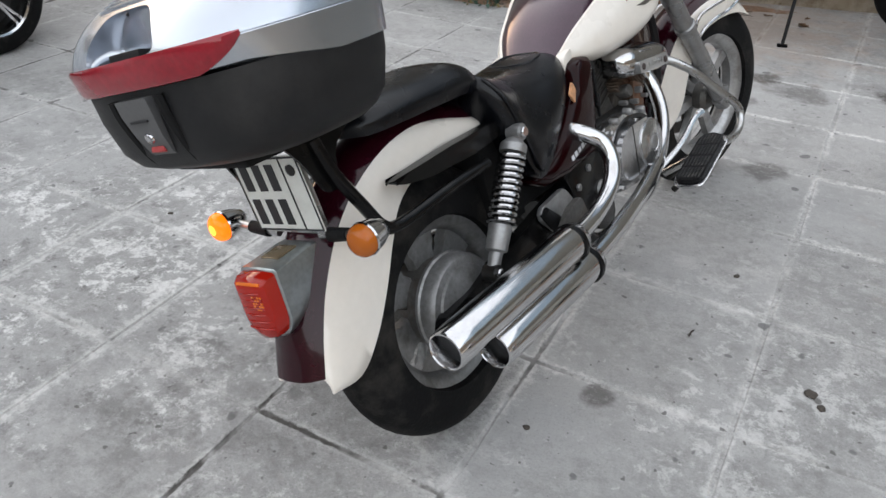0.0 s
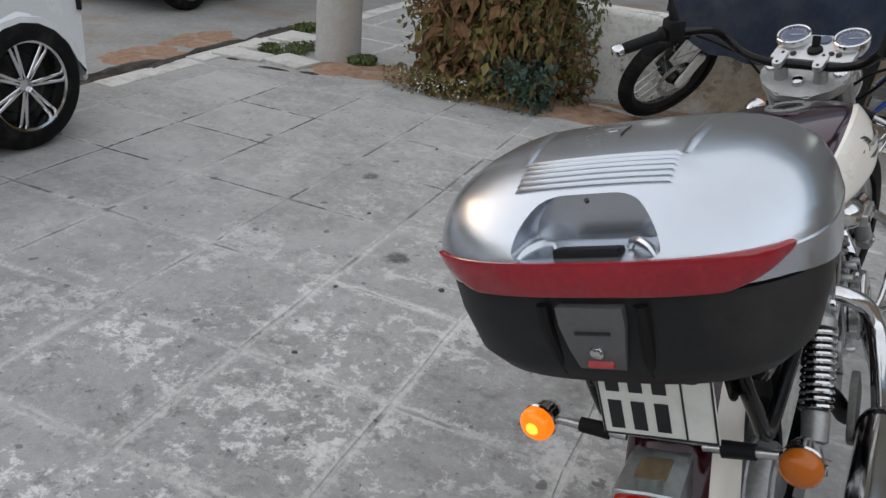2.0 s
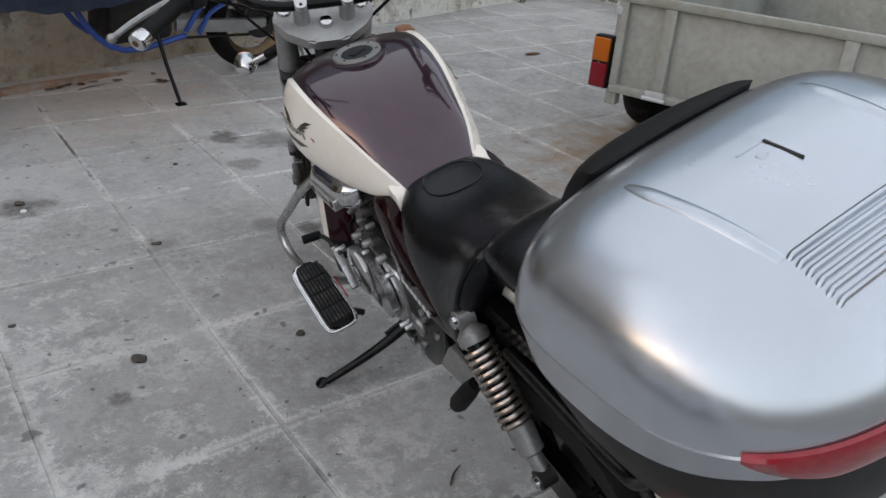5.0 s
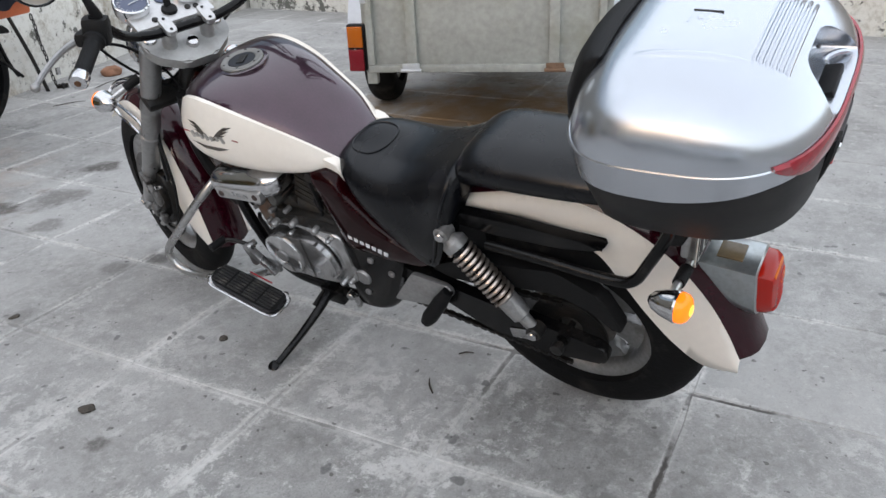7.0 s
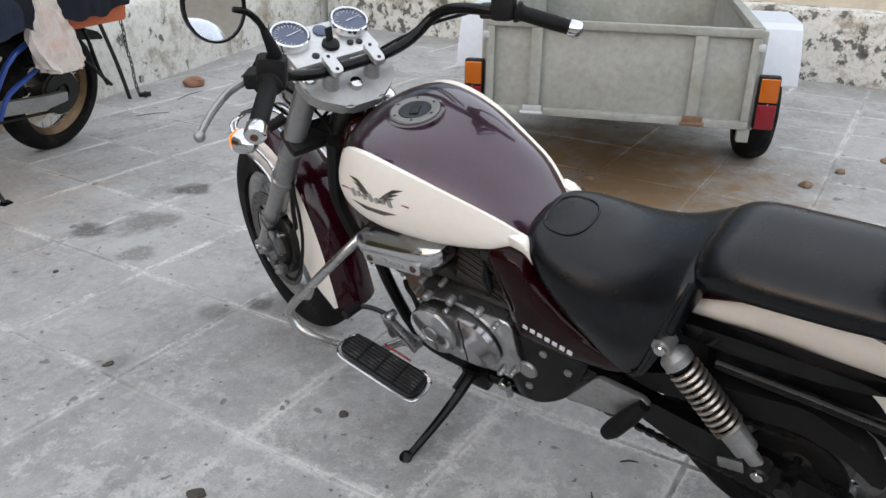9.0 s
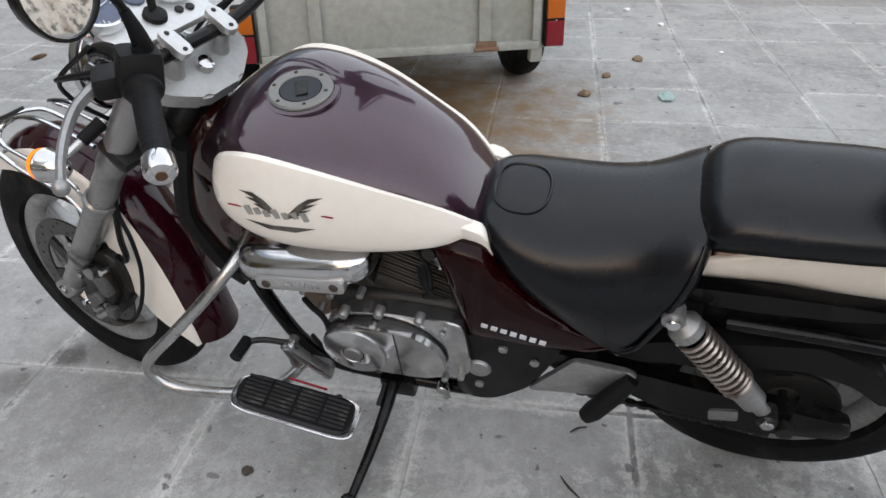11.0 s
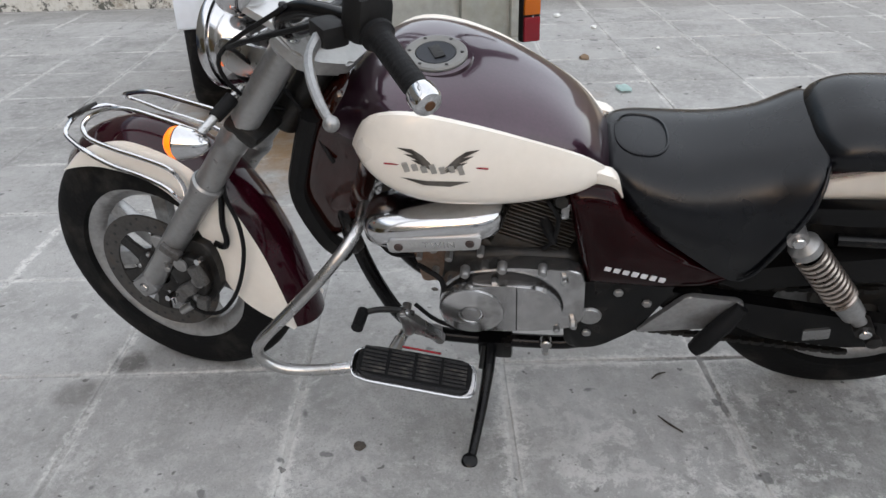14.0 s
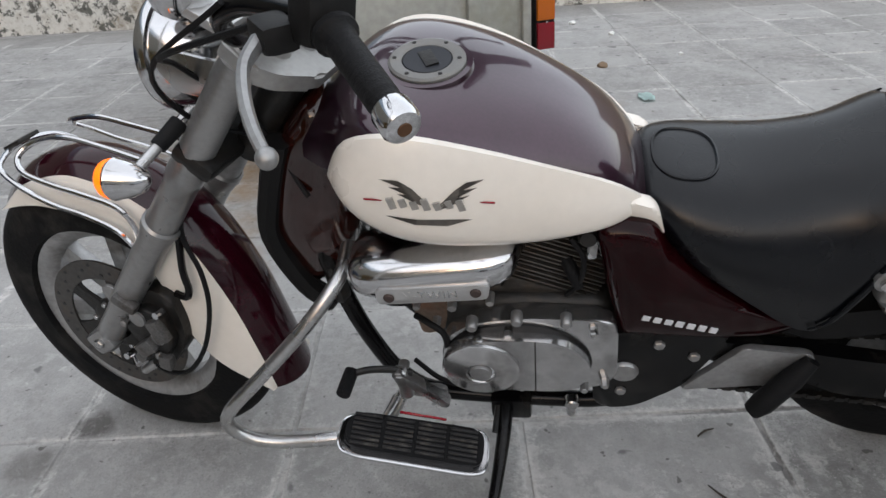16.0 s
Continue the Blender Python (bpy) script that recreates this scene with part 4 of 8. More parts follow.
for s in (1, -1):
    rings = []
    for i in range(N + 1):
        x = 0.622 + 0.2305 * (1 - math.cos(math.pi * i / N))
        zb, zl, w, yt = interp(x, ZB), interp(x, ZL), interp(x, WD), interp(x, YT)
        ring = []
        for j in range(19):
            u = j / 18
            y = yt - 0.003 + (w - yt + 0.003) * math.sin(math.pi * min(1, u * 0.8 + 0.02)) ** 0.75 - 0.035 * max(0, (u - 0.7) / 0.3) ** 2
            lift = interp(x, [(0.62, 0.002), (0.85, 0.002), (0.95, 0.001), (1.1, 0.001)]) * max(0, 1 - u * 6)
            ring.append((x, s * (y + lift), zb + lift + (zl - zb) * u))
        ring += [(x, s * yt * 0.6, zl + 0.004), (x, s * yt * 0.6, zb - 0.004)]
        rings.append(ring)
    panel = part("side_panel", ring_mesh(bm_new(), rings), WHITE, tank, "cream white tank side panel")
    # the tail piece that runs under the seat
    part("tail_piece", prism(bm_new(), rounded([(0.65, 0.725), (0.64, 0.672), (0.59, 0.655), (0.605, 0.71)], 0.012), s * 0.085, s * 0.112, None, 0.006), WHITE, tank)
    # winged emblem as plain shapes
    EMB = mat("emblem_grey", (0.085, 0.075, 0.065), 0.5, vary=0.3, scale=60)
    feathers = []
    for k in range(3):
        f = 0.0095 * k
        feathers.append([(0.988 - 0.012 * k, 0.836 - f), (0.962 - 0.008 * k, 0.835 - f), (0.944 - 0.004 * k, 0.824 - f * 0.8), (0.926, 0.803 - 0.004 * k), (0.953 - 0.006 * k, 0.823 - f)])
        feathers.append([(0.848 + 0.010 * k, 0.822 - f * 0.9), (0.872 + 0.007 * k, 0.823 - f), (0.888 + 0.004 * k, 0.815 - f * 0.7), (0.912, 0.795 - 0.003 * k), (0.884 + 0.005 * k, 0.811 - f * 0.9)])
    feathers.append([(0.985, 0.783), (0.94, 0.777), (0.866, 0.768), (0.90, 0.762), (0.945, 0.768)])
    emblem = None
    for pts in feathers:
        em = bm_new()
        vs = []
        for x, z in pts:
            vs.append(em.verts.new((x, s * (on_panel(x, z) + 0.0019), z)))
        em.faces.new(vs)
        bmesh.ops.solidify(em, geom=em.faces[:], thickness=0.0008)
        if emblem is None:
            emblem = part("emblem", em, EMB, panel, "grey winged emblem decal")
        else:
            part("emblem_feather", em, EMB, panel)
    em = bm_new()
    for i in range(7):
        x = 0.974 - 0.0155 * i
        z = 0.803 - 0.0018 * i + 0.002 * (i % 2)
        box(em, (x, s * (on_panel(x, z) + 0.0012), z), (0.0095, 0.003, 0.013 + 0.006 * (i % 3 == 0)), (0, 14, 0))
    part("emblem_bars", em, mat("emblem_silver", (0.36, 0.345, 0.32), 0.4, metal=0.3), panel)
    for x, z in ((0.848, 0.790), (0.999, 0.806)):
        part("emblem_stripe", box(bm_new(), (x, s * (on_panel(x, z) + 0.001), z), (0.026, 0.002, 0.0022), (0, -5, 0)), RED_REFLECTOR, panel)
cap_o, cap_a = (0.938, 0, 0.8945), (-0.03, 0, 1)
cap = part("fuel_cap", lathe(bm_new(), [(0.037, 0.006), (0.041, 0.008), (0.053, 0.008), (0.0565, 0.005), (0.0565, -0.02), (0.037, -0.02)], cap_o, cap_a, 40, closed=True), mat("matte_cap_ring", (0.19, 0.187, 0.18), 0.55, metal=0.2, vary=0.06, dirt=(0.25, 0.22, 0.18), dirt_amount=0.3, dirt_scale=30), tank, "round metal filler cap ring")
part("cap_lid", lathe(bm_new(), [(0, 0.0065), (0.035, 0.0065), (0.037, 0.004), (0.037, -0.01)], cap_o, cap_a, 32), mat("cap_grey", (0.014, 0.016, 0.022), 0.45, metal=0.3), cap)
part("lock_flap", box(bm_new(), (0.936, 0.0, 0.902), (0.02, 0.04, 0.003), (0, 2, 25), 0.0012), DARK_METAL, cap)
part("cap_seat", lathe(bm_new(), [(0.058, 0.002), (0.066, 0.001), (0.068, -0.004), (0.066, -0.02), (0.058, -0.02)], cap_o, cap_a, 40, closed=True), TANK_PAINT, cap)
for i in range(6):
    a = 2 * math.pi * i / 6
    bolt(cap, (0.938 + 0.047 * math.cos(a), 0.047 * math.sin(a), 0.9025 + 0.0014 * math.cos(a)), (-0.03, 0, 1), 0.0035, 0.0012, DARK_METAL, "screw")

# -- seats
def pad(name, rows, label, n=24, expo=0.5, rise=0.5, tuck=0.0, parent=None):
    """A cushion lofted along x from rows of x, half width, top, bottom."""
    rings = []
    xs = [r[0] for r in rows]
    steps = 28
    for i in range(steps + 1):
        x = xs[0] + (xs[-1] - xs[0]) * (0.5 - 0.5 * math.cos(math.pi * i / steps))
        w, t, b_ = (interp(x, [(r[0], r[k]) for r in rows]) for k in (1, 2, 3))
        ring = []
        for j in range(n + 1):
            a_ = math.pi * j / n
            c_, s_ = math.cos(a_), math.sin(a_)
            u_ = s_ ** rise if 0 < j < n else 0.0
            ring.append((x, w * (abs(c_) ** expo) * (1 if c_ > 0 else -1) * (1 - tuck * max(0.0, 1 - u_ / 0.45) ** 1.5), b_ + (t - b_) * u_))
        rings.append(ring)
    return part(name, ring_mesh(bm_new(), rings), LEATHER, parent or moto, label)


SEAT = [(0.245, 0.11, 0.775, 0.705), (0.262, 0.15, 0.772, 0.66), (0.285, 0.164, 0.762, 0.612), (0.31, 0.168, 0.752, 0.556), (0.335, 0.168, 0.744, 0.505), (0.36, 0.168, 0.737, 0.488), (0.40, 0.168, 0.727, 0.505), (0.44, 0.166, 0.721, 0.535), (0.49, 0.160, 0.720, 0.572), (0.535, 0.148, 0.724, 0.602), (0.575, 0.130, 0.729, 0.636), (0.605, 0.108, 0.730, 0.662), (0.622, 0.092, 0.722, 0.678), (0.632, 0.07, 0.708, 0.69)]
seat = pad("rider_seat", SEAT, "black vinyl rider seat with worn side flaps", n=36, expo=0.58, rise=0.72, tuck=0.1)
for sd in (1, -1):
    roll = [(x, sd * (w - 0.001) * k, b_ + (t - b_) * f) for x, k, f in ((0.256, 0.86, 0.8), (0.268, 0.97, 0.55), (0.285, 0.99, 0.35), (0.312, 0.985, 0.2), (0.34, 0.965, 0.1), (0.365, 0.945, 0.05)) for w, t, b_ in [[interp(x, [(r[0], r[c]) for r in SEAT]) for c in (1, 2, 3)]]]
    part("edge_roll", tube(bm_new(), roll, [0.002, 0.004, 0.005, 0.005, 0.004, 0.002], 8, k=4), LEATHER, seat)
pts = []
for i in range(48):
    a_ = 2 * math.pi * i / 48
    x, y = 0.56 + 0.048 * abs(math.cos(a_)) ** 0.8 * (1 if math.cos(a_) > 0 else -1), 0.062 * abs(math.sin(a_)) ** 0.8 * (1 if math.sin(a_) > 0 else -1)
    w, t, b_ = (interp(x, [(r[0], r[k]) for r in SEAT]) for k in (1, 2, 3))
    pts.append((x, y, 0.0005 + b_ + (t - b_) * max(0, 1 - (abs(y) / w) ** (2 / 0.58)) ** 0.36))
bm = tube(bm_new(), pts, 0.003, 6, closed=True)
part("seat_seam", bm, LEATHER, seat, "stitched oval seam")
pil = pad("pillion_seat", [(-0.12, 0.07, 0.79, 0.752), (-0.09, 0.105, 0.803, 0.747), (0.0, 0.12, 0.812, 0.745), (0.12, 0.124, 0.812, 0.743), (0.20, 0.122, 0.812, 0.739), (0.245, 0.114, 0.796, 0.732), (0.268, 0.092, 0.772, 0.728), (0.28, 0.06, 0.748, 0.724)], "black vinyl pillion seat", n=36, expo=0.6, rise=0.72, tuck=0.08)

# -- rear mudguard
SPINE = [(0.285, 0.70), (0.12, 0.745), (0.0, 0.745), (-0.12, 0.705), (-0.22, 0.635), (-0.295, 0.54), (-0.34, 0.45), (-0.368, 0.367)]
INNER = [(0.285, 0.64), (0.1, 0.645), (-0.03, 0.60), (-0.088, 0.53), (-0.135, 0.455), (-0.195, 0.378), (-0.26, 0.329), (-0.335, 0.334)]
sp, inn = spline([(x, 0, z) for x, z in SPINE], 5), spline([(x, 0, z) for x, z in INNER], 5)
rings = []
for p in sp:
    d = 0.067
    rings.append([p + Vector((0, y, 0)) + (AXLE_R - p).normalized() * (0.034 * (abs(y) / d) ** 3) for y in (-d, -d * 0.75, -d / 2, 0, d / 2, d * 0.75, d)] + [p + (AXLE_R - p).normalized() * 0.038 + Vector((0, y, 0)) for y in (d * 0.97, 0, -d * 0.97)])
guard = part("rear_mudguard", ring_mesh(bm_new(), rings), MAROON, moto, "maroon centre of the rear mudguard")
for s in (1, -1):
    rings = []
    for p, q in zip(sp, inn):
        e_ = p + (AXLE_R - p).normalized() * 0.034
        o_ = [p + Vector((0, s * 0.0665, 0)) + (AXLE_R - p).normalized() * 0.034, e_.lerp(q, 0.15) + Vector((0, s * 0.073, 0)), e_.lerp(q, 0.4) + Vector((0, s * 0.079, 0)), e_.lerp(q, 0.75) + Vector((0, s * 0.081, 0)), q + Vector((0, s * 0.081, 0))]
        rings.append(o_ + [v - Vector((0, s * 0.006, 0.002)) for v in o_[::-1]])
    part("side_panel", ring_mesh(bm_new(), rings), WHITE, guard, "cream white mudguard side", angle=75)

# -- front mudguard
FS = [(1.805, 0.60), (1.75, 0.65), (1.67, 0.686), (1.58, 0.70), (1.46, 0.668), (1.365, 0.592), (1.292, 0.462), (1.25, 0.325), (1.232, 0.245)]
FI = [(1.79, 0.575), (1.73, 0.595), (1.66, 0.603), (1.56, 0.59), (1.49, 0.545), (1.45, 0.46), (1.42, 0.36), (1.365, 0.295), (1.262, 0.255)]
sp, inn = spline([(x, 0, z) for x, z in FS], 5), spline([(x, 0, z) for x, z in FI], 5)
rings, edge = [], []
for p in sp:
    inward = (AXLE_F - p).normalized()
    arc = [p + Vector((0, 0.062 * k, 0)) + inward * (0.028 * abs(k) ** 2.2) for k in (-1, -0.8, -0.55, -0.25, 0, 0.25, 0.55, 0.8, 1)]
    edge.append(arc[-1])
    rings.append(arc + [v + inward * 0.005 - Vector((0, v.y * 0.06, 0)) for v in arc[::-1]])
fguard = part("front_mudguard", steered(ring_mesh(bm_new(), rings)), MAROON, moto, "maroon centre of the front mudguard")
for s in (1, -1):
    rings = []
    for e_, q in zip(edge, inn):
        e_ = Vector((e_.x, 0, e_.z))
        o_ = [e_ + Vector((0, s * 0.0615, 0)), e_.lerp(q, 0.12) + Vector((0, s * 0.069, 0)), e_.lerp(q, 0.5) + Vector((0, s * 0.075, 0)), q + Vector((0, s * 0.075, 0))]
        rings.append(o_ + [v - Vector((0, s * 0.005, 0.001)) for v in o_[::-1]])
    part("side_panel", steered(ring_mesh(bm_new(), rings)), WHITE, fguard, "cream white mudguard side")
    part("guard_rail", steered(tube(bm_new(), [(1.459, 0.09 * s, 0.55), (1.455, 0.09 * s, 0.606), (1.48, 0.09 * s, 0.642), (1.545, 0.09 * s, 0.657), (1.614, 0.09 * s, 0.667), (1.673, 0.088 * s, 0.682), (1.695, 0.07 * s, 0.70), (1.672, 0.048 * s, 0.72), (1.60, 0.042 * s, 0.738), (1.52, 0.042 * s, 0.73), (1.425, 0.045 * s, 0.715)], 0.0052, 8, k=5)), CHROME, fguard, "bent chrome mudguard rail")
    part("guard_rail", steered(tube(bm_new(), [(1.456, 0.092 * s, 0.545), (1.494, 0.092 * s, 0.592), (1.558, 0.092 * s, 0.614), (1.628, 0.09 * s, 0.624), (1.694, 0.088 * s, 0.647), (1.745, 0.075 * s, 0.668), (1.762, 0.05 * s, 0.676), (1.768, 0.02 * s, 0.681), (1.768, 0.0, 0.682)], 0.0052, 8, k=5)), CHROME, fguard, "bent chrome mudguard rail")
part("rail_badge", steered(box(bm_new(), (1.76, 0, 0.69), (0.05, 0.05, 0.008), (0, 25, 0), 0.002)), DARK_METAL, fguard)

# -- engine
RUSTY_FIN = mat("rusty_stained_fins", (0.15, 0.11, 0.085), 0.6, metal=0.3, vary=0.4, scale=14, dirt=(0.2, 0.08, 0.035), dirt_amount=0.8, dirt_scale=9)
eng = part("engine", box(bm_new(), (0.80, 0, 0.40), (0.30, 0.24, 0.22), bev=0.04, seg=3), DARK_METAL, moto, "dirty cast aluminium twin cylinder engine")
for s in (1, -1):
    part("case_cover", prism(bm_new(), rounded([(0.948, 0.40), (0.940, 0.445), (0.893, 0.488), (0.796, 0.505), (0.651, 0.498), (0.644, 0.333), (0.70, 0.312), (0.791, 0.300), (0.926, 0.297), (0.948, 0.34)], 0.03), s * 0.115, s * 0.15, None, 0.008, 3), POLISHED, eng, "polished aluminium crankcase cover")
    part("band", prism(bm_new(), rounded([(0.946, 0.385), (0.937, 0.435), (0.893, 0.478), (0.805, 0.494), (0.74, 0.478), (0.695, 0.43), (0.685, 0.375), (0.72, 0.36), (0.93, 0.36)], 0.03), s * 0.14, s * 0.154, None, 0.003), BLACK_PAINT, eng, "black painted band round the covers")
    part("round_cover", lathe(bm_new(), [(0.068, 0.14), (0.068, 0.172), (0.066, 0.177), (0.060, 0.180), (0.026, 0.184), (0.024, 0.181), (0.0, 0.181)], (0.878, 0, 0.394), (0, s, 0), 44), POLISHED, eng, "worn polished engine cover")
    part("cover_cap", lathe(bm_new(), [(0.020, 0.18), (0.018, 0.186), (0, 0.187)], (0.878, 0, 0.394), (0, s, 0), 24), ALU, eng)
    part("oval_cover", prism(bm_new(), rounded([(0.90, 0.466), (0.80, 0.474), (0.735, 0.466), (0.698, 0.425), (0.690, 0.385), (0.702, 0.349), (0.74, 0.333), (0.86, 0.332)], 0.028, 5), s * 0.145, s * 0.173, None, 0.008, 3), POLISHED, eng, "worn polished engine cover")
    part("cover_joint", box(bm_new(), (0.785, s * 0.1735, 0.403), (0.0022, 0.0016, 0.136)), DARK_METAL, eng)
    for x, z in ((0.69, 0.482), (0.665, 0.34), (0.70, 0.325), (0.81, 0.325), (0.83, 0.472)):
        bolt(eng, (x, s * 0.158, z), (0, s, 0), 0.0075, 0.008, DULL_CHROME, "case_bolt")
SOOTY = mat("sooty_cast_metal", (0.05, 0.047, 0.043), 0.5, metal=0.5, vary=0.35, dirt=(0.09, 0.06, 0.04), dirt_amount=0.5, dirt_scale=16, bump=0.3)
for d, base, n0 in ((Vector((0.66, 0, 0.75)).normalized(), Vector((0.87, 0, 0.44)), 12), (Vector((-0.38, 0, 0.925)).normalized(), Vector((0.79, 0, 0.45)), 12)):
    u = Vector((0, 1, 0))
    w = d.cross(u).normalized()
    mm = Matrix(((w.x, u.x, d.x, base.x), (w.y, u.y, d.y, base.y), (w.z, u.z, d.z, base.z), (0, 0, 0, 1)))
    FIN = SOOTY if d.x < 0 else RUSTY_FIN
    cyl = part("cylinder", moved(lathe(bm_new(), [(0, 0), (0.055, 0), (0.055, 0.21), (0, 0.21)], (0, 0, 0), (0, 0, 1), 20), mm), ALU_DIRTY, eng, "finned cylinder with rusty stains")
    for i in range(n0):
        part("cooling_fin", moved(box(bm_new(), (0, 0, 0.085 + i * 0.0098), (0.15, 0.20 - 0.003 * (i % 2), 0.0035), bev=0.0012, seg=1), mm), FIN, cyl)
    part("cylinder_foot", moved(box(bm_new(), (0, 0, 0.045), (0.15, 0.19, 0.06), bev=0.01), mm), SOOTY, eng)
    part("cylinder_head", moved(box(bm_new(), (0, 0, 0.215), (0.13, 0.17, 0.05), bev=0.015), mm), ALU_DIRTY, eng)
for s in (1, -1):
    rings = []
    for i in range(29):
        t = -math.cos(math.pi * i / 28)
        f = max(0.02, (1 - abs(t) ** 5.0) ** 0.36)
        cx, cz = 0.947 + 0.140 * t, 0.612 - 0.020 * t
        rings.append([(cx, s * (0.112 + 0.070 * f * max(-0.6, abs(math.cos(a_)) ** 0.8 * (1 if math.cos(a_) > 0 else -1))), cz + 0.044 * f * abs(math.sin(a_)) ** 0.85 * (1 if math.sin(a_) > 0 else -1)) for a_ in [2 * math.pi * k / 36 for k in range(36)]])
    cov = part("air_cover", ring_mesh(bm_new(), rings), CHROME, eng, "bright chrome oblong engine cover")
    part("name_plate", prism(bm_new(), rounded([(1.03, 0.575), (1.03, 0.608), (0.85, 0.624), (0.855, 0.592)], 0.008), s * 0.16, s * 0.1865, None, 0.002), SATIN, cov)
    for x, z in ((1.010, 0.592), (0.873, 0.607)):
        part("screw", lathe(bm_new(), [(0, 0.003), (0.0075, 0.003), (0.009, 0.001), (0.009, -0.002)], (x, s * 0.187, z), (0, s, 0), 14), mat("dark_rusty_screw", (0.07, 0.05, 0.045), 0.6, metal=0.4), cov)
    txt = Matrix(((-s, 0, 0, 0.944), (0, 0, s, s * 0.187), (0.0, 1, 0, 0.6), (0, 0, 0, 1))) @ Matrix.Rotation(radians(4.2 * s), 4, "Z")
    lettering("lettering", "V-TWIN", 0.022, txt, DULL_CHROME, cov, 0.0006, 1.15)

# -- side covers, plates and frame
DECAL = mat("orange_cream_decal", (0.62, 0.32, 0.16), 0.5, vary=0.5, scale=60)
for s in (1, -1):
    edge = rounded([(0.697, 0.692), (0.65, 0.70), (0.608, 0.69), (0.585, 0.645), (0.519, 0.58), (0.431, 0.52), (0.345, 0.478), (0.40, 0.448), (0.486, 0.438), (0.648, 0.447), (0.676, 0.572)], 0.016)
    rings = []
    for f, y in ((1.0, 0.085), (1.0, 0.115), (0.985, 0.126), (0.95, 0.134), (0.89, 0.1405), (0.8, 0.1455), (0.66, 0.149), (0.45, 0.1515), (0.2, 0.1525), (0.04, 0.1527)):
        rings.append([(0.575 + (p[0] - 0.575) * f, s * y, 0.575 + (p[1] - 0.575) * f) for p in edge])
    sc = part("side_cover", ring_mesh(bm_new(), rings), MAROON_DARK, moto, "glossy dark maroon side cover")
    for i in range(7):
        part("name_bar", box(bm_new(), (0.609 - 0.0178 * i, s * 0.1506, 0.512 - 0.0046 * i), (0.0125, 0.003, 0.0125 + 0.001 * (i % 2)), (0, -14, 0), 0.0008, 1), TICK, sc)
    if s < 0:
        for x, z, k in ((0.555, 0.632, 1.0), (0.60, 0.562, 0.8)):
            part("emblem_decal", prism(bm_new(), rounded([(x - 0.016 * k, z), (x + 0.004 * k, z + 0.026 * k), (x + 0.014 * k, z + 0.006 * k), (x + 0.002 * k, z - 0.026 * k)], 0.004), s * 0.146, s * 0.1515, None, 0.0005), DECAL, sc, "small orange and cream emblem decal")
    bp = part("frame_plate", prism(bm_new(), rounded([(0.68, 0.455), (0.46, 0.462), (0.53, 0.31), (0.61, 0.24), (0.68, 0.235), (0.688, 0.35)], 0.03), s * 0.105, s * 0.138, None, 0.008), BLACK_PAINT, moto, "black painted frame side plate")
    part("pivot_cap", lathe(bm_new(), [(0, 0.145), (0.022, 0.145), (0.025, 0.141), (0.025, 0.13)], (0.632, 0, 0.352), (0, s, 0), 20), ALU, bp)
    for x, z in ((0.58, 0.43), (0.635, 0.295), (0.52, 0.40)):
        bolt(bp, (x, s * 0.139, z), (0, s, 0), 0.010, 0.006, ALU, "bolt")
    part("frame_tube", tube(bm_new(), [(1.17, 0.03 * s, 0.76), (1.15, 0.055 * s, 0.58), (1.12, 0.075 * s, 0.45), (1.09, 0.083 * s, 0.35), (1.05, 0.088 * s, 0.262), (0.99, 0.09 * s, 0.21), (0.88, 0.09 * s, 0.195), (0.755, 0.09 * s, 0.19), (0.66, 0.09 * s, 0.195), (0.59, 0.09 * s, 0.24), (0.50, 0.09 * s, 0.36)], 0.0165, 12, k=4), BLACK_PAINT, moto, "black frame tube")
    part("frame_tube", tube(bm_new(), [(1.10, 0.03 * s, 0.80), (0.9, 0.05 * s, 0.68), (0.6, 0.08 * s, 0.655), (0.3, 0.09 * s, 0.63), (0.05, 0.095 * s, 0.63)], 0.016, 10, k=4), BLACK_PAINT, moto, "black frame tube")
    part("swingarm", prism(bm_new(), rounded([(0.50, 0.43), (0.28, 0.39), (0.05, 0.352), (-0.06, 0.335), (-0.06, 0.285), (0.1, 0.265), (0.26, 0.287), (0.38, 0.347), (0.50, 0.375)], 0.02), s * 0.098, s * 0.128, None, 0.006), BLACK_PAINT, moto, "grimy black swingarm")
    part("axle_adjuster", prism(bm_new(), rounded([(0.19, 0.318), (0.138, 0.33), (0.134, 0.298), (0.186, 0.287)], 0.004), s * 0.126, s * 0.131, None, 0.001), DULL_CHROME, moto, "small metal chain adjuster plate")
    part("peg_bracket", prism(bm_new(), rounded([(0.535, 0.31), (0.445, 0.43), (0.335, 0.42), (0.325, 0.395), (0.39, 0.332)], 0.012), s * 0.132, s * 0.145, None, 0.003), ALU, moto, "grey footrest bracket")
    part("pillion_peg", tube(bm_new(), [(0.335, 0.15 * s, 0.412), (0.36, 0.16 * s, 0.375), (0.40, 0.172 * s, 0.318), (0.415, 0.175 * s, 0.298)], [0.014, 0.02, 0.021, 0.016], 12), GRIP, moto, "folded black rubber footrest")
part("battery_box", box(bm_new(), (0.40, 0, 0.53), (0.34, 0.17, 0.24), bev=0.02), BLACK_PLASTIC, moto)
part("inner_guard", prism(bm_new(), [(0.28, 0.66), (0.30, 0.40), (0.36, 0.40), (0.36, 0.68)], -0.08, 0.08), BLACK_PLASTIC, moto)
edge = rounded([(1.11, 0.87), (1.175, 0.80), (1.205, 0.72), (1.235, 0.60), (1.19, 0.46), (1.11, 0.50), (1.06, 0.68), (1.06, 0.80)], 0.03)
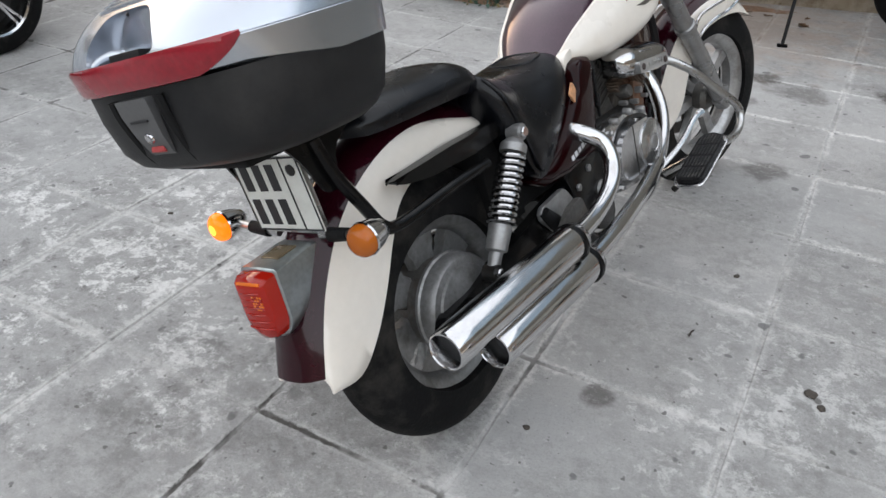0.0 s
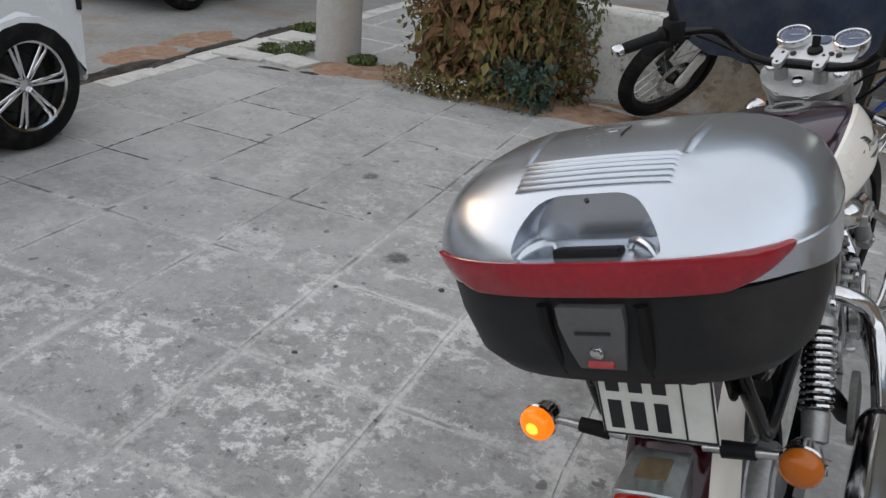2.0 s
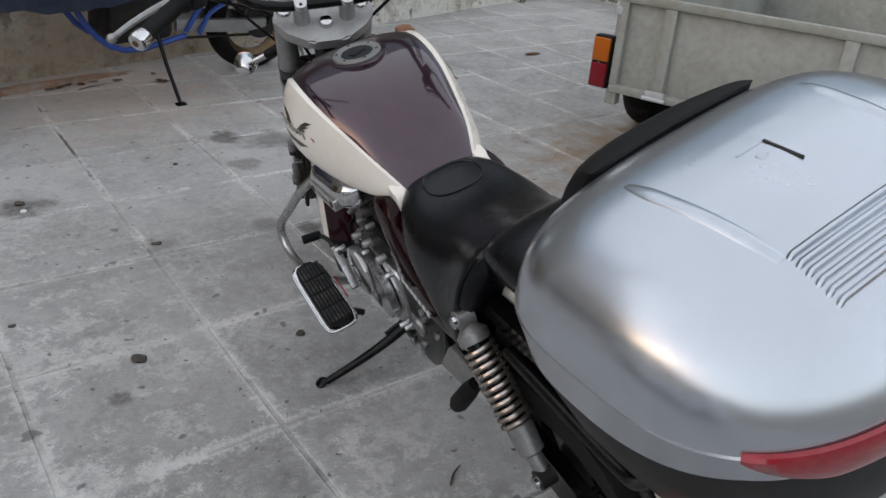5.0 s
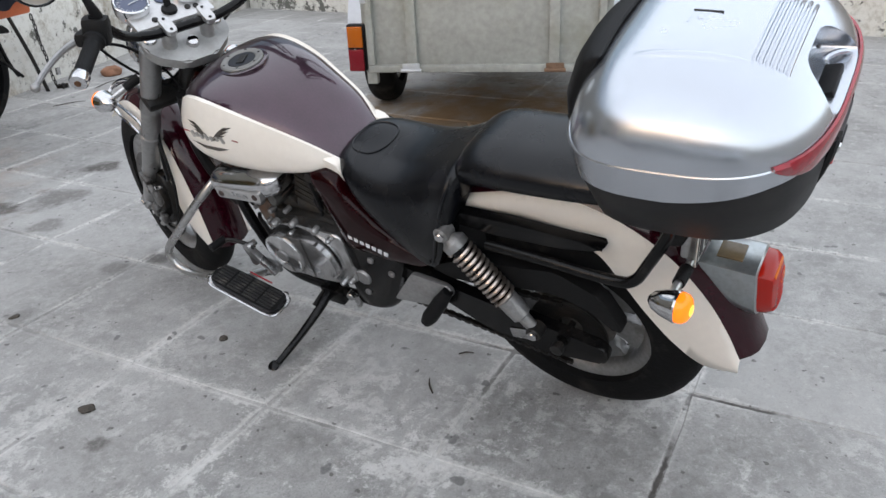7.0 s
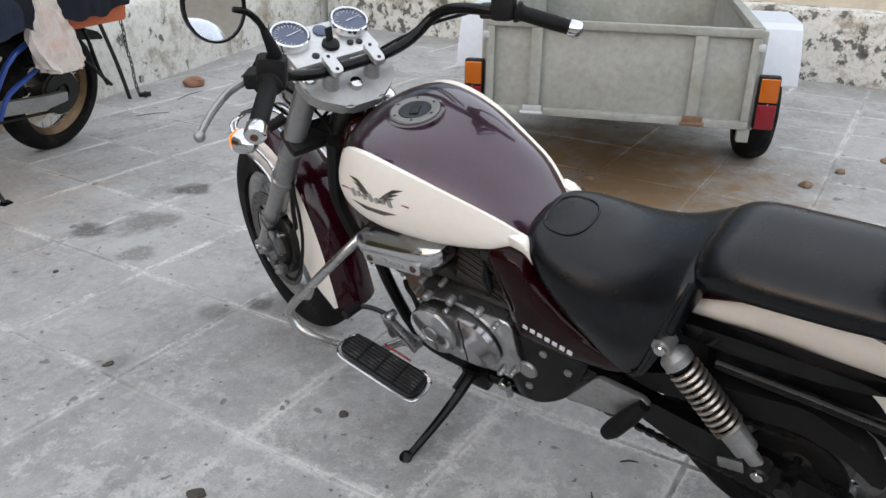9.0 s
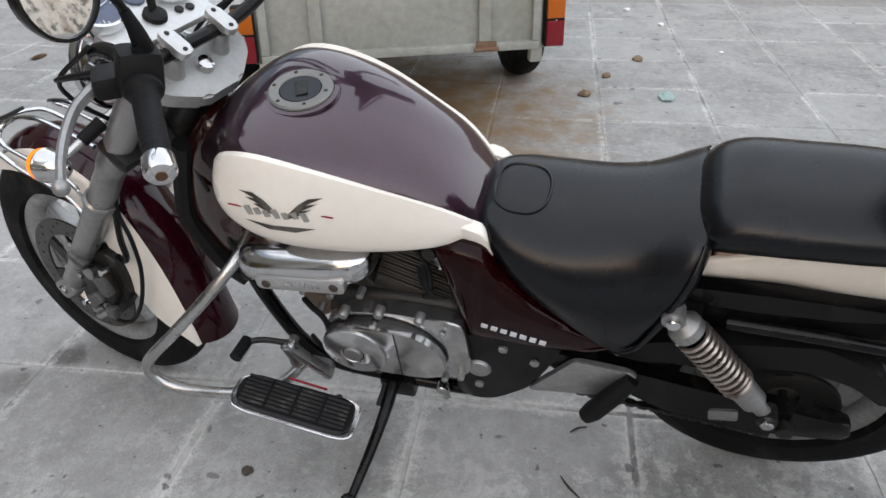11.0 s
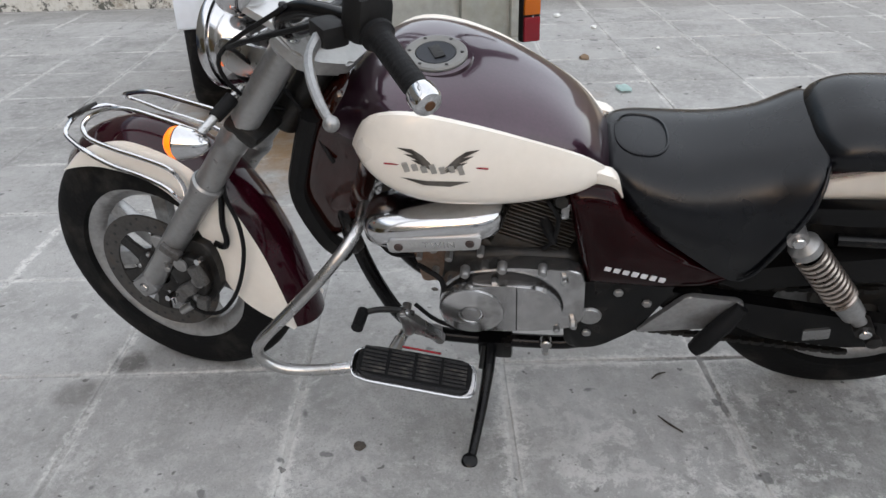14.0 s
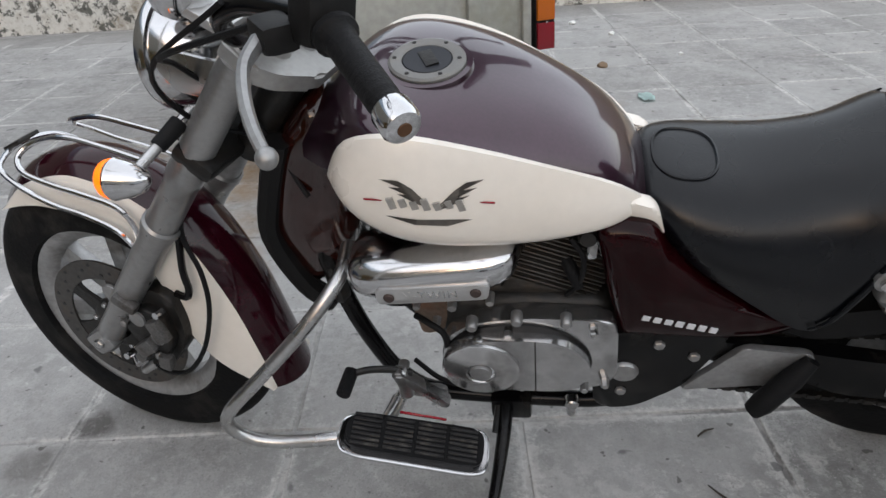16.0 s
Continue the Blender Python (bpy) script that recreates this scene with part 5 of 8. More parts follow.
half = ((0.04, 0.076), (0.3, 0.075), (0.55, 0.071), (0.75, 0.064), (0.88, 0.055), (0.96, 0.045), (1.0, 0.032))
rings = [[(1.14 + (p[0] - 1.14) * f, y, 0.67 + (p[1] - 0.67) * f) for p in edge] for f, y in [(f, -y) for f, y in half] + list(half[::-1])]
# The warm red reflection on the maroon is put into its base colour.
shroud = part("neck_cover", ring_mesh(bm_new(), rings), mat("maroon_with_red_reflection", (0.018, 0.003, 0.0018), 0.13, vary=0.5, scale=6, coat=0.7, spec=0.35), moto, "glossy maroon neck and radiator cover")
part("cover_edge", tube(bm_new(), [(1.172, 0.056, 0.80), (1.208, 0.056, 0.70), (1.232, 0.054, 0.60), (1.198, 0.056, 0.48), (1.155, 0.056, 0.43)], 0.021, 8, k=4), BLACK_PLASTIC, shroud)
part("cover_edge", tube(bm_new(), [(1.172, -0.056, 0.80), (1.208, -0.056, 0.70), (1.232, -0.054, 0.60), (1.198, -0.056, 0.48), (1.155, -0.056, 0.43)], 0.021, 8, k=4), BLACK_PLASTIC, shroud)
part("horn", lathe(bm_new(), [(0, -0.02), (0.035, -0.018), (0.042, 0), (0.038, 0.008), (0, 0.012)], (1.14, 0.07, 0.50), (0.8, 0.5, 0), 20), DARK_METAL, moto)
part("carburettor", box(bm_new(), (0.83, 0.0, 0.62), (0.1, 0.16, 0.1), bev=0.02), DARK_METAL, moto)

# -- hoses, plug caps and small engine fittings
for s in (1, -1):
    for pts, r in (([(0.99, 0.12 * s, 0.47), (0.965, 0.14 * s, 0.475), (0.94, 0.15 * s, 0.46), (0.935, 0.15 * s, 0.42)], 0.006),
                   ([(0.73, 0.115 * s, 0.655), (0.71, 0.125 * s, 0.62), (0.715, 0.12 * s, 0.56), (0.735, 0.11 * s, 0.52)], 0.0045),
                   ([(1.01, 0.11 * s, 0.33), (0.96, 0.14 * s, 0.315), (0.90, 0.15 * s, 0.30)], 0.005)):
        part("engine_hose", tube(bm_new(), pts, r, 8, k=5), GRIP, eng)
    plug = part("spark_plug_cap", tube(bm_new(), [(0.735, 0.09 * s, 0.585), (0.725, 0.115 * s, 0.575), (0.715, 0.12 * s, 0.55)], [0.012, 0.011, 0.008], 10), GRIP, eng)
    for x, z in ((0.89, 0.487), (0.815, 0.503), (0.735, 0.500)):
        part("bolt_boss", lathe(bm_new(), [(0, 0.014), (0.007, 0.014), (0.010, 0.010), (0.010, -0.01), (0, -0.01)], (x, 0.148 * s, z), (0, s, 0), 10), ALU, eng)
    for x, z, r_ in ((0.955, 0.525, 0.011), (0.925, 0.50, 0.009), (0.86, 0.515, 0.008), (0.985, 0.50, 0.007), (0.955, 0.455, 0.008)):
        bolt(eng, (x, 0.118 * s, z), (0, s, 0), r_, 0.012, ALU, "engine_bolt")
    part("mount_plate", prism(bm_new(), rounded([(1.0, 0.53), (0.95, 0.555), (0.93, 0.50), (0.945, 0.42), (0.985, 0.41)], 0.012), s * 0.098, s * 0.112, None, 0.003), RUSTY_FIN, eng, "rust-stained engine mounting plate")
    part("inlet_stub", lathe(bm_new(), [(0, 0.03), (0.016, 0.028), (0.019, 0.02), (0.019, -0.03), (0, -0.03)], (0.90, 0.095 * s, 0.535), (0, s, 0.2), 16), ALU_DIRTY, eng)
    part("breather", lathe(bm_new(), [(0, 0.03), (0.012, 0.03), (0.016, 0.02), (0.016, -0.02), (0, -0.02)], (0.705, 0.10 * s, 0.655), (0, s, 0.3), 14), DARK_METAL, eng)
    part("bracket_strap", prism(bm_new(), rounded([(0.70, 0.69), (0.685, 0.69), (0.69, 0.60), (0.705, 0.60)], 0.004), s * 0.10, s * 0.106, None, 0.001), DULL_CHROME, eng)

# -- shocks
for s in (1, -1):
    a, b = Vector((0.096, 0.155 * s, 0.373)), Vector((0.286, 0.155 * s, 0.624))
    ax = (b - a).normalized()
    ln = (b - a).length
    sh = part("shock_absorber", lathe(bm_new(), [(0, 0.0), (0.013, 0.0), (0.015, 0.03), (0.015, 0.045), (0.024, 0.05), (0.026, 0.105), (0.02, 0.11), (0.018, ln - 0.05), (0.03, ln - 0.047), (0.03, ln - 0.03), (0.02, ln - 0.02), (0, ln)], a, ax, 20), ALU, moto, "rear shock absorber with chrome spring")
    u = ax.orthogonal().normalized()
    w = ax.cross(u)
    turns, n = 11, 11 * 14
    pts = [a + ax * (0.108 + (ln - 0.16) * i / n) + 0.028 * (u * math.cos(2 * math.pi * turns * i / n) + w * math.sin(2 * math.pi * turns * i / n)) for i in range(n + 1)]
    part("damper_sleeve", lathe(bm_new(), [(0.017, 0.11), (0.0215, 0.11), (0.0215, ln - 0.05), (0.017, ln - 0.05)], a, ax, 20, closed=True), BLACK_PAINT, sh, "black damper inside the spring")
    part("spring", tube(bm_new(), pts, 0.0048, 6), CHROME if s < 0 else mat("rust_tinged_chrome", (0.46, 0.41, 0.37), 0.3, metal=0.9, vary=0.2, scale=30, dirt=(0.13, 0.07, 0.045), dirt_amount=0.7, dirt_scale=22), sh, "chrome coil spring")
    for p, m_ in ((a, DARK_METAL), (b, ALU)):
        part("shock_eye", lathe(bm_new(), [(0, -0.016), (0.019, -0.016), (0.019, 0.016), (0, 0.016)], p, (0, 1, 0), 18), m_, sh)
        bolt(sh, p + Vector((0, 0.018 * s, 0)), (0, s, 0), 0.012, 0.008, CHROME, "acorn_nut")

# -- chain, guard
part("chain_guard", prism(bm_new(), rounded([(0.40, 0.45), (0.30, 0.50), (0.16, 0.525), (0.04, 0.545), (-0.06, 0.50), (-0.105, 0.41), (-0.09, 0.40), (-0.03, 0.45), (0.05, 0.475), (0.2, 0.455), (0.33, 0.43)], 0.02), 0.085, 0.122, None, 0.006), BLACK_PLASTIC, moto, "dusty black chain guard")
for run in (((0.53, 0.252), (0.06, 0.196)), ((0.50, 0.40), (0.06, 0.405))):
    bm = bm_new()
    p, q = Vector((run[0][0], 0.085, run[0][1])), Vector((run[1][0], 0.085, run[1][1]))
    n = int((q - p).length / 0.0125)
    ang = math.degrees(math.atan2(-(q - p).z, (q - p).x))
    for i in range(n):
        c = p.lerp(q, (i + 0.5) / n)
        box(bm, c, (0.0165, 0.0145 if i % 2 else 0.009, 0.011), (0, ang, 0))
    tagged(part("chain", bm, DARK_METAL, moto, "oily black drive chain", smooth=False), kind="stuff")

# -- silencers and pipes
for ex, y, z, l_, pipe in ((-0.205, -0.255, 0.372, 0.50, [(0.28, -0.255, 0.374), (0.40, -0.245, 0.380), (0.50, -0.235, 0.405), (0.55, -0.225, 0.45), (0.556, -0.205, 0.505), (0.53, -0.165, 0.54), (0.54, -0.10, 0.56), (0.68, -0.06, 0.61)]),
                           (-0.07, -0.25, 0.293, 0.42, [(0.34, -0.25, 0.296), (0.55, -0.235, 0.305), (0.80, -0.19, 0.31), (0.98, -0.15, 0.34), (1.08, -0.12, 0.42), (1.11, -0.08, 0.52), (1.06, -0.05, 0.58)])):
    si = part("silencer", lathe(bm_new(), [(0.033, 0.05), (0.034, 0.003), (0.036, 0.0), (0.0385, 0.001), (0.0405, 0.006), (0.042, 0.05), (0.042, l_ - 0.04), (0.039, l_ - 0.012), (0.028, l_), (0, l_)], (ex, y, z), (1, 0, 0.004), 28), CHROME, moto, "chrome straight-cut exhaust silencer")
    part("baffle", lathe(bm_new(), [(0.0345, 0.0), (0.0, 0.001)], (ex + 0.05, y, z), (1, 0, 0), 20), INK, si)
    part("header_pipe", tube(bm_new(), pipe, 0.021, 14, k=5), CHROME, si, "bent chrome header pipe")
    part("clamp_band", lathe(bm_new(), [(0.041, 0), (0.0455, 0.002), (0.0455, 0.014), (0.041, 0.016)], (ex + l_ - 0.045, y, z), (1, 0, 0), 24, closed=True), BLACK_PAINT, si)
part("silencer_bracket", prism(bm_new(), rounded([(0.42, 0.42), (0.36, 0.41), (0.26, 0.34), (0.30, 0.30), (0.44, 0.36)], 0.015), -0.205, -0.19, None, 0.003), ALU_DIRTY, moto)

TREAD = mat("worn_mat_rubber", (0.014, 0.014, 0.0145), 0.5, vary=0.3, spec=0.4, dirt=DUST, dirt_amount=0.2, dirt_scale=30)
# -- footboards, crash bars, pedals, stand
for s in (1, -1):
    fm = pose(0.995, 0.262 * s, 0.298, 0, -13.5, 0)
    outl = rounded([(0.122, 0.028), (0.122, -0.019), (0.096, -0.034), (-0.104, -0.038), (-0.122, -0.028), (-0.122, 0.030), (-0.096, 0.038), (0.096, 0.038)], 0.02, 4)
    for z0, z1, k, mt in ((-0.010, 0.0, 1.09, CHROME), (0.0, 0.012, 1.0, GRIP)):
        b_ = bm_new()
        wide = 1.0 + (k - 1.0) * 1.9
        va = [b_.verts.new((x * k, y * wide, z0)) for x, y in outl]
        vb = [b_.verts.new((x * k, y * wide, z1)) for x, y in outl]
        b_.faces.new(va[::-1]), b_.faces.new(vb)
        for i in range(len(outl)):
            b_.faces.new((va[i], va[(i + 1) % len(outl)], vb[(i + 1) % len(outl)], vb[i]))
        bmesh.ops.bevel(b_, geom=[e for e in b_.edges if abs(e.verts[0].co.z - e.verts[1].co.z) < 1e-6], offset=0.003, segments=2, affect="EDGES")
        if z1 > 0:
            rubber = part("rubber_mat", moved(b_, fm), GRIP, board)
            for i in range(4):
                for j in range(7):
                    part("tread_block", moved(box(bm_new(), (-0.085 + 0.057 * i, -0.0285 + 0.0095 * j, 0.0125), (0.05, 0.0055, 0.004), bev=0.0012, seg=1), fm), TREAD, rubber)
        else:
            board = part("footboard", moved(b_, fm), mt, moto, "rider footboard with black rubber mat")
    lip = [fm @ Vector((x * 1.075, y * 1.18 + 0.002 * s, -0.003)) for x, y in outl]
    part("chrome_lip", tube(bm_new(), lip, 0.0034, 8, closed=True), CHROME, board, "chrome lip round the mat")
    part("board_hinge", tube(bm_new(), [fm @ Vector((0.06, -0.03 * s, -0.014)), (1.06, 0.12 * s, 0.215)], 0.009, 8), DARK_METAL, board)
    part("board_hinge", tube(bm_new(), [fm @ Vector((-0.06, -0.02 * s, -0.014)), (0.94, 0.19 * s, 0.225)], 0.009, 8), DARK_METAL, board)
    part("crash_bar", tube(bm_new(), [(1.10, 0.06 * s, 0.585), (1.105, 0.13 * s, 0.575), (1.16, 0.19 * s, 0.52), (1.25, 0.23 * s, 0.43), (1.315, 0.255 * s, 0.365), (1.328, 0.262 * s, 0.325), (1.30, 0.265 * s, 0.292), (1.24, 0.265 * s, 0.28), (1.13, 0.258 * s, 0.292), (1.06, 0.23 * s, 0.29), (1.04, 0.12 * s, 0.24)], 0.0125, 14, k=5), DULL_CHROME, moto, "chrome engine crash bar")
shift = part("gear_lever", tube(bm_new(), [(1.10, 0.20, 0.405), (1.07, 0.19, 0.405), (1.03, 0.185, 0.40), (1.0, 0.18, 0.385)], 0.0065, 8, k=4), DARK_METAL, moto, "rusty gear lever with rubber toe peg")
part("toe_peg", tube(bm_new(), [(1.102, 0.195, 0.405), (1.106, 0.245, 0.41)], 0.0125, 12), GRIP, shift)
part("linkage", prism(bm_new(), rounded([(1.035, 0.395), (1.02, 0.405), (0.935, 0.312), (0.948, 0.300)], 0.006), 0.176, 0.196, None, 0.003), DULL_CHROME, shift, "polished lever bracket")
part("lever_bracket", lathe(bm_new(), [(0, -0.055), (0.011, -0.055), (0.014, -0.045), (0.012, -0.02), (0.015, 0.0), (0.013, 0.012), (0, 0.014)], (1.018, 0.185, 0.382), (0.1, 0, 1), 16), DULL_CHROME, shift)
part("pivot_plate", prism(bm_new(), rounded([(1.005, 0.335), (0.945, 0.325), (0.945, 0.292), (1.01, 0.30)], 0.008), 0.16, 0.17, None, 0.002), ALU, shift)
bolt(shift, (0.968, 0.172, 0.312), (0, 1, 0), 0.008, 0.005, DULL_CHROME, "bolt")
part("reflector_strip", moved(box(bm_new(), (0.0, 0.0, 0.0), (0.085, 0.004, 0.006), bev=0.0012, seg=1), pose(0.985, 0.214, 0.303, 0, -13.5, 0)), RED_REFLECTOR, shift, "thin red strip along the inner edge")
part("lever_boss", lathe(bm_new(), [(0, -0.014), (0.010, -0.014), (0.010, 0.012), (0.008, 0.016), (0, 0.016)], (1.015, 0.175, 0.39), (0, 1, 0), 16), DULL_CHROME, shift)
part("brake_pedal", tube(bm_new(), [(0.9, -0.17, 0.30), (1.0, -0.2, 0.34), (1.09, -0.215, 0.39), (1.13, -0.22, 0.395)], [0.009, 0.008, 0.008, 0.014], 8, k=4), CHROME, moto)
stand = part("side_stand", tube(bm_new(), [(0.845, 0.10, 0.20), (0.848, 0.17, 0.175), (0.858, 0.26, 0.15), (0.872, 0.36, 0.128)], [0.016, 0.0135, 0.0115, 0.0095], 10, k=4), BLACK_PAINT, moto, "black side stand folded out")
part("stand_foot", lathe(bm_new(), [(0, 0.006), (0.012, 0.006), (0.017, 0.003), (0.018, -0.001), (0.016, -0.004), (0, -0.004)], (0.876, 0.373, 0.1295), (0, 0.317, 0.948), 18), BLACK_PAINT, stand)
part("stand_bracket", box(bm_new(), (0.835, 0.095, 0.185), (0.08, 0.05, 0.06), (0, 0, 0), 0.01), BLACK_PAINT, stand)
part("stand_spring", tube(bm_new(), [(0.86, 0.12, 0.20), (0.864, 0.17, 0.185)], 0.006, 8), DARK_METAL, stand)
part("drain_bolt", tube(bm_new(), [(0.72, 0.12, 0.23), (0.72, 0.122, 0.19)], 0.009, 8), DULL_CHROME, moto)
bolt(moto, (0.72, 0.135, 0.245), (0, 1, 0), 0.013, 0.01, DULL_CHROME, "link_bolt")

# -- tail: lamp, plate, carrier
def u_ring(x, w, zb, zt):
    """A lens outline: square shoulders, round foot."""
    pts = rounded([(-w, zt), (w, zt), (w, zb + w * 1.05)], 0.012, 3)[4:8]
    right = [(w, zt - 0.012), (w * 0.99, zt - 0.004), (w * 0.86, zt)]
    foot = [(w * math.cos(a_), zb + w * 1.15 + w * 1.15 * math.sin(a_)) for a_ in [-math.pi * k / 12 for k in range(13)]]
    ring = [(-y, z) for y, z in right] + [(0, zt + 0.002)] + right[::-1] + foot
    return [(x, y, z) for y, z in ring]


# Orange that paints the bright reflections on the red tail lens.
ORANGE_GLINT = glassy("orange_lens_glint", (0.85, 0.2, 0.02), 0.1, transmission=0.2)
tl = part("tail_lamp", ring_mesh(bm_new(), [u_ring(-0.215, 0.044, 0.49, 0.600), u_ring(-0.26, 0.047, 0.475, 0.601), u_ring(-0.333, 0.049, 0.458, 0.596), u_ring(-0.35, 0.049, 0.456, 0.595), u_ring(-0.353, 0.046, 0.459, 0.592)]), mat("dulled_bluish_chrome", (0.4, 0.43, 0.44), 0.3, metal=0.9, vary=0.15, dirt=(0.2, 0.19, 0.17), dirt_amount=0.35, dirt_scale=24), moto, "chrome tail lamp housing with red lens")
part("lens", ring_mesh(bm_new(), [u_ring(-0.35, 0.045, 0.461, 0.590), u_ring(-0.370, 0.044, 0.463, 0.588), u_ring(-0.380, 0.040, 0.469, 0.581), u_ring(-0.386, 0.028, 0.484, 0.570)]), RED_LENS, tl, "red tail lamp lens")
for i in range(6):
    z = 0.492 + 0.014 * i
    part("lens_rib", tube(bm_new(), [(-0.3815, 0.034, z), (-0.386, 0.024, z), (-0.3875, 0, z), (-0.386, -0.024, z), (-0.3815, -0.034, z)], 0.0015, 6), RED_LENS, tl)
# Small squares and a top bar drawn as coloured highlights on the lens.
for i in range(4):
    for j in range(5):
        part("lens_glint_facet", box(bm_new(), (-0.3862, -0.027 + 0.0068 * i, 0.532 + 0.0058 * j), (0.003, 0.0052, 0.0038), bev=0.0008, seg=1), ORANGE_GLINT if (i + j) % 3 else RED_LENS, tl)
part("lens_top_glint", box(bm_new(), (-0.3815, 0, 0.5785), (0.004, 0.062, 0.006), (0, 20, 0), 0.0015), ORANGE_GLINT, tl)
part("lens_window", box(bm_new(), (-0.295, 0, 0.598), (0.05, 0.048, 0.009), (0, -3, 0), 0.002), mat("smoked_lens", (0.12, 0.09, 0.05), 0.2), tl)
pm = pose(-0.256, 0.0, 0.697, 0, -6, 0)
plate = part("number_plate", moved(box(bm_new(), (0, 0, 0), (0.003, 0.178, 0.15), bev=0.0012, seg=1), pm), PLATE_WHITE, moto, "white number plate with black characters blanked to bars")
bm = bm_new()
for z in (0.072, -0.072):
    box(bm, (-0.0022, 0, z), (0.0015, 0.172, 0.003))
for y in (0.086, -0.086, -0.042):
    box(bm, (-0.0022, y, 0), (0.0015, 0.003, 0.146))
part("plate_border", moved(bm, pm), INK, plate, smooth=False)
for z in (0.034, -0.035):
    for i in range(3):
        part("plate_bar", moved(box(bm_new(), (-0.0022, 0.063 - 0.036 * i, z), (0.0015, 0.021, 0.052)), pm), INK, plate)
part("plate_seal", moved(lathe(bm_new(), [(0, 0.002), (0.011, 0.002), (0.011, 0)], (-0.0016, -0.064, 0.048), (-1, 0, 0), 16), pm), DARK_METAL, plate)
TAIL = Matrix.Translation((-0.25, 0, 0.6)) @ pose(0, 0, 0, 0, 0, 2.4) @ Matrix.Translation((0.25, 0, -0.6))
plate.matrix_local = TAIL
tl.matrix_local = TAIL
part("plate_bracket", box(bm_new(), (-0.235, 0, 0.68), (0.03, 0.13, 0.13), (0, -6, 0), 0.006), DULL_CHROME, moto)
for s in (1, -1):
    part("carrier_rail", prism(bm_new(), rounded([(0.29, 0.644), (0.26, 0.658), (0.106, 0.659), (-0.02, 0.655), (-0.09, 0.65), (-0.056, 0.636), (0.022, 0.622), (0.173, 0.616), (0.28, 0.624)], 0.014), s * 0.094, s * 0.122, None, 0.009, 3), BLACK_PAINT, moto, "black side carrier rail")
    part("carrier_tube", tube(bm_new(), [(0.20, 0.125 * s, 0.585), (0.05, 0.128 * s, 0.583), (-0.10, 0.128 * s, 0.575), (-0.145, 0.128 * s, 0.59), (-0.175, 0.126 * s, 0.64), (-0.215, 0.12 * s, 0.72), (-0.235, 0.115 * s, 0.79)], 0.0125, 10, k=4), BLACK_PAINT, moto, "bent black carrier tube")
    part("carrier_strut", prism(bm_new(), rounded([(-0.13, 0.80), (-0.30, 0.80), (-0.27, 0.76), (-0.235, 0.69), (-0.20, 0.69), (-0.19, 0.76)], 0.012), s * 0.105, s * 0.112, None, 0.002), BLACK_PAINT, moto)
part("carrier_plate", box(bm_new(), (-0.235, 0, 0.793), (0.26, 0.2, 0.014), bev=0.006), BLACK_PLASTIC, moto, "black luggage carrier plate")

# -- cables
for pts, r in (([(1.00, 0.27, 1.06), (1.16, 0.24, 1.0), (1.24, 0.12, 0.93), (1.20, 0.04, 0.82), (1.12, 0.05, 0.70)], 0.0042),
               ([(1.00, -0.27, 1.06), (1.16, -0.24, 1.0), (1.24, -0.12, 0.93), (1.20, -0.04, 0.82), (1.12, -0.05, 0.70)], 0.0042),
               ([(1.04, -0.26, 1.065), (1.20, -0.22, 0.98), (1.29, -0.1, 0.86), (1.27, 0.03, 0.80), (1.30, 0.075, 0.74)], 0.0045),
               ([(1.06, 0.24, 1.07), (1.22, 0.20, 0.96), (1.26, 0.1, 0.84), (1.22, 0.02, 0.78)], 0.004)):
    part("cable", steered(tube(bm_new(), pts, r, 6, k=6)), GRIP, moto)
part("brake_hose", steered(tube(bm_new(), [(1.30, 0.075, 0.74), (1.36, 0.085, 0.62), (1.335, 0.095, 0.54), (1.337, 0.097, 0.46), (1.371, 0.1, 0.36), (1.423, 0.103, 0.288), (1.472, 0.105, 0.27), (1.515, 0.1, 0.277)], 0.0048, 7, k=5)), GRIP, moto, "black rubber brake hose")
part("brake_hose_clip", steered(tube(bm_new(), [(1.37, 0.085, 0.60), (1.379, 0.09, 0.53), (1.376, 0.092, 0.49), (1.385, 0.092, 0.47), (1.41, 0.09, 0.472)], 0.007, 7, k=4)), BLACK_PAINT, moto)
part("speed_cable", steered(tube(bm_new(), [(1.235, 0.06, 0.99), (1.30, -0.05, 0.85), (1.36, -0.085, 0.68), (1.50, -0.095, 0.45), (1.62, -0.085, 0.35)], 0.004, 6, k=6)), GRIP, moto)
part("wiring", tube(bm_new(), [(1.10, 0.05, 0.50), (1.05, 0.09, 0.47), (0.98, 0.1, 0.475), (0.95, 0.1, 0.43)], 0.0045, 6, k=5), GRIP, moto)

# -- top case, clamped on the carrier
def shell(levels, n=120, m=2.9):
    """Rings of a rounded box: rows of z, front x, rear x, half width."""
    rings = []
    for z, xf, xr, w in levels:
        cx, hx = xr + (xf - xr) * 0.52, (xf - xr) / 2
        ring = []
        for j in range(n):
            a_ = 2 * math.pi * j / n
            c_, s_ = math.cos(a_), math.sin(a_)
            mm_ = 3.6 if c_ > 0 else m
            x = cx + (xf - cx if c_ > 0 else cx - xr) * abs(c_) ** (2 / mm_) * (1 if c_ > 0 else -1)
            y = w * abs(s_) ** (2 / mm_) * (1 if s_ > 0 else -1)
            ring.append((x, y, z))
        rings.append(ring)
    return rings


def levels(rows, n):
    last = len(rows) - 1
    return [tuple(interp(i / n * last, [(k, r[c]) for k, r in enumerate(rows)]) for c in range(4)) for i in range(n + 1)]


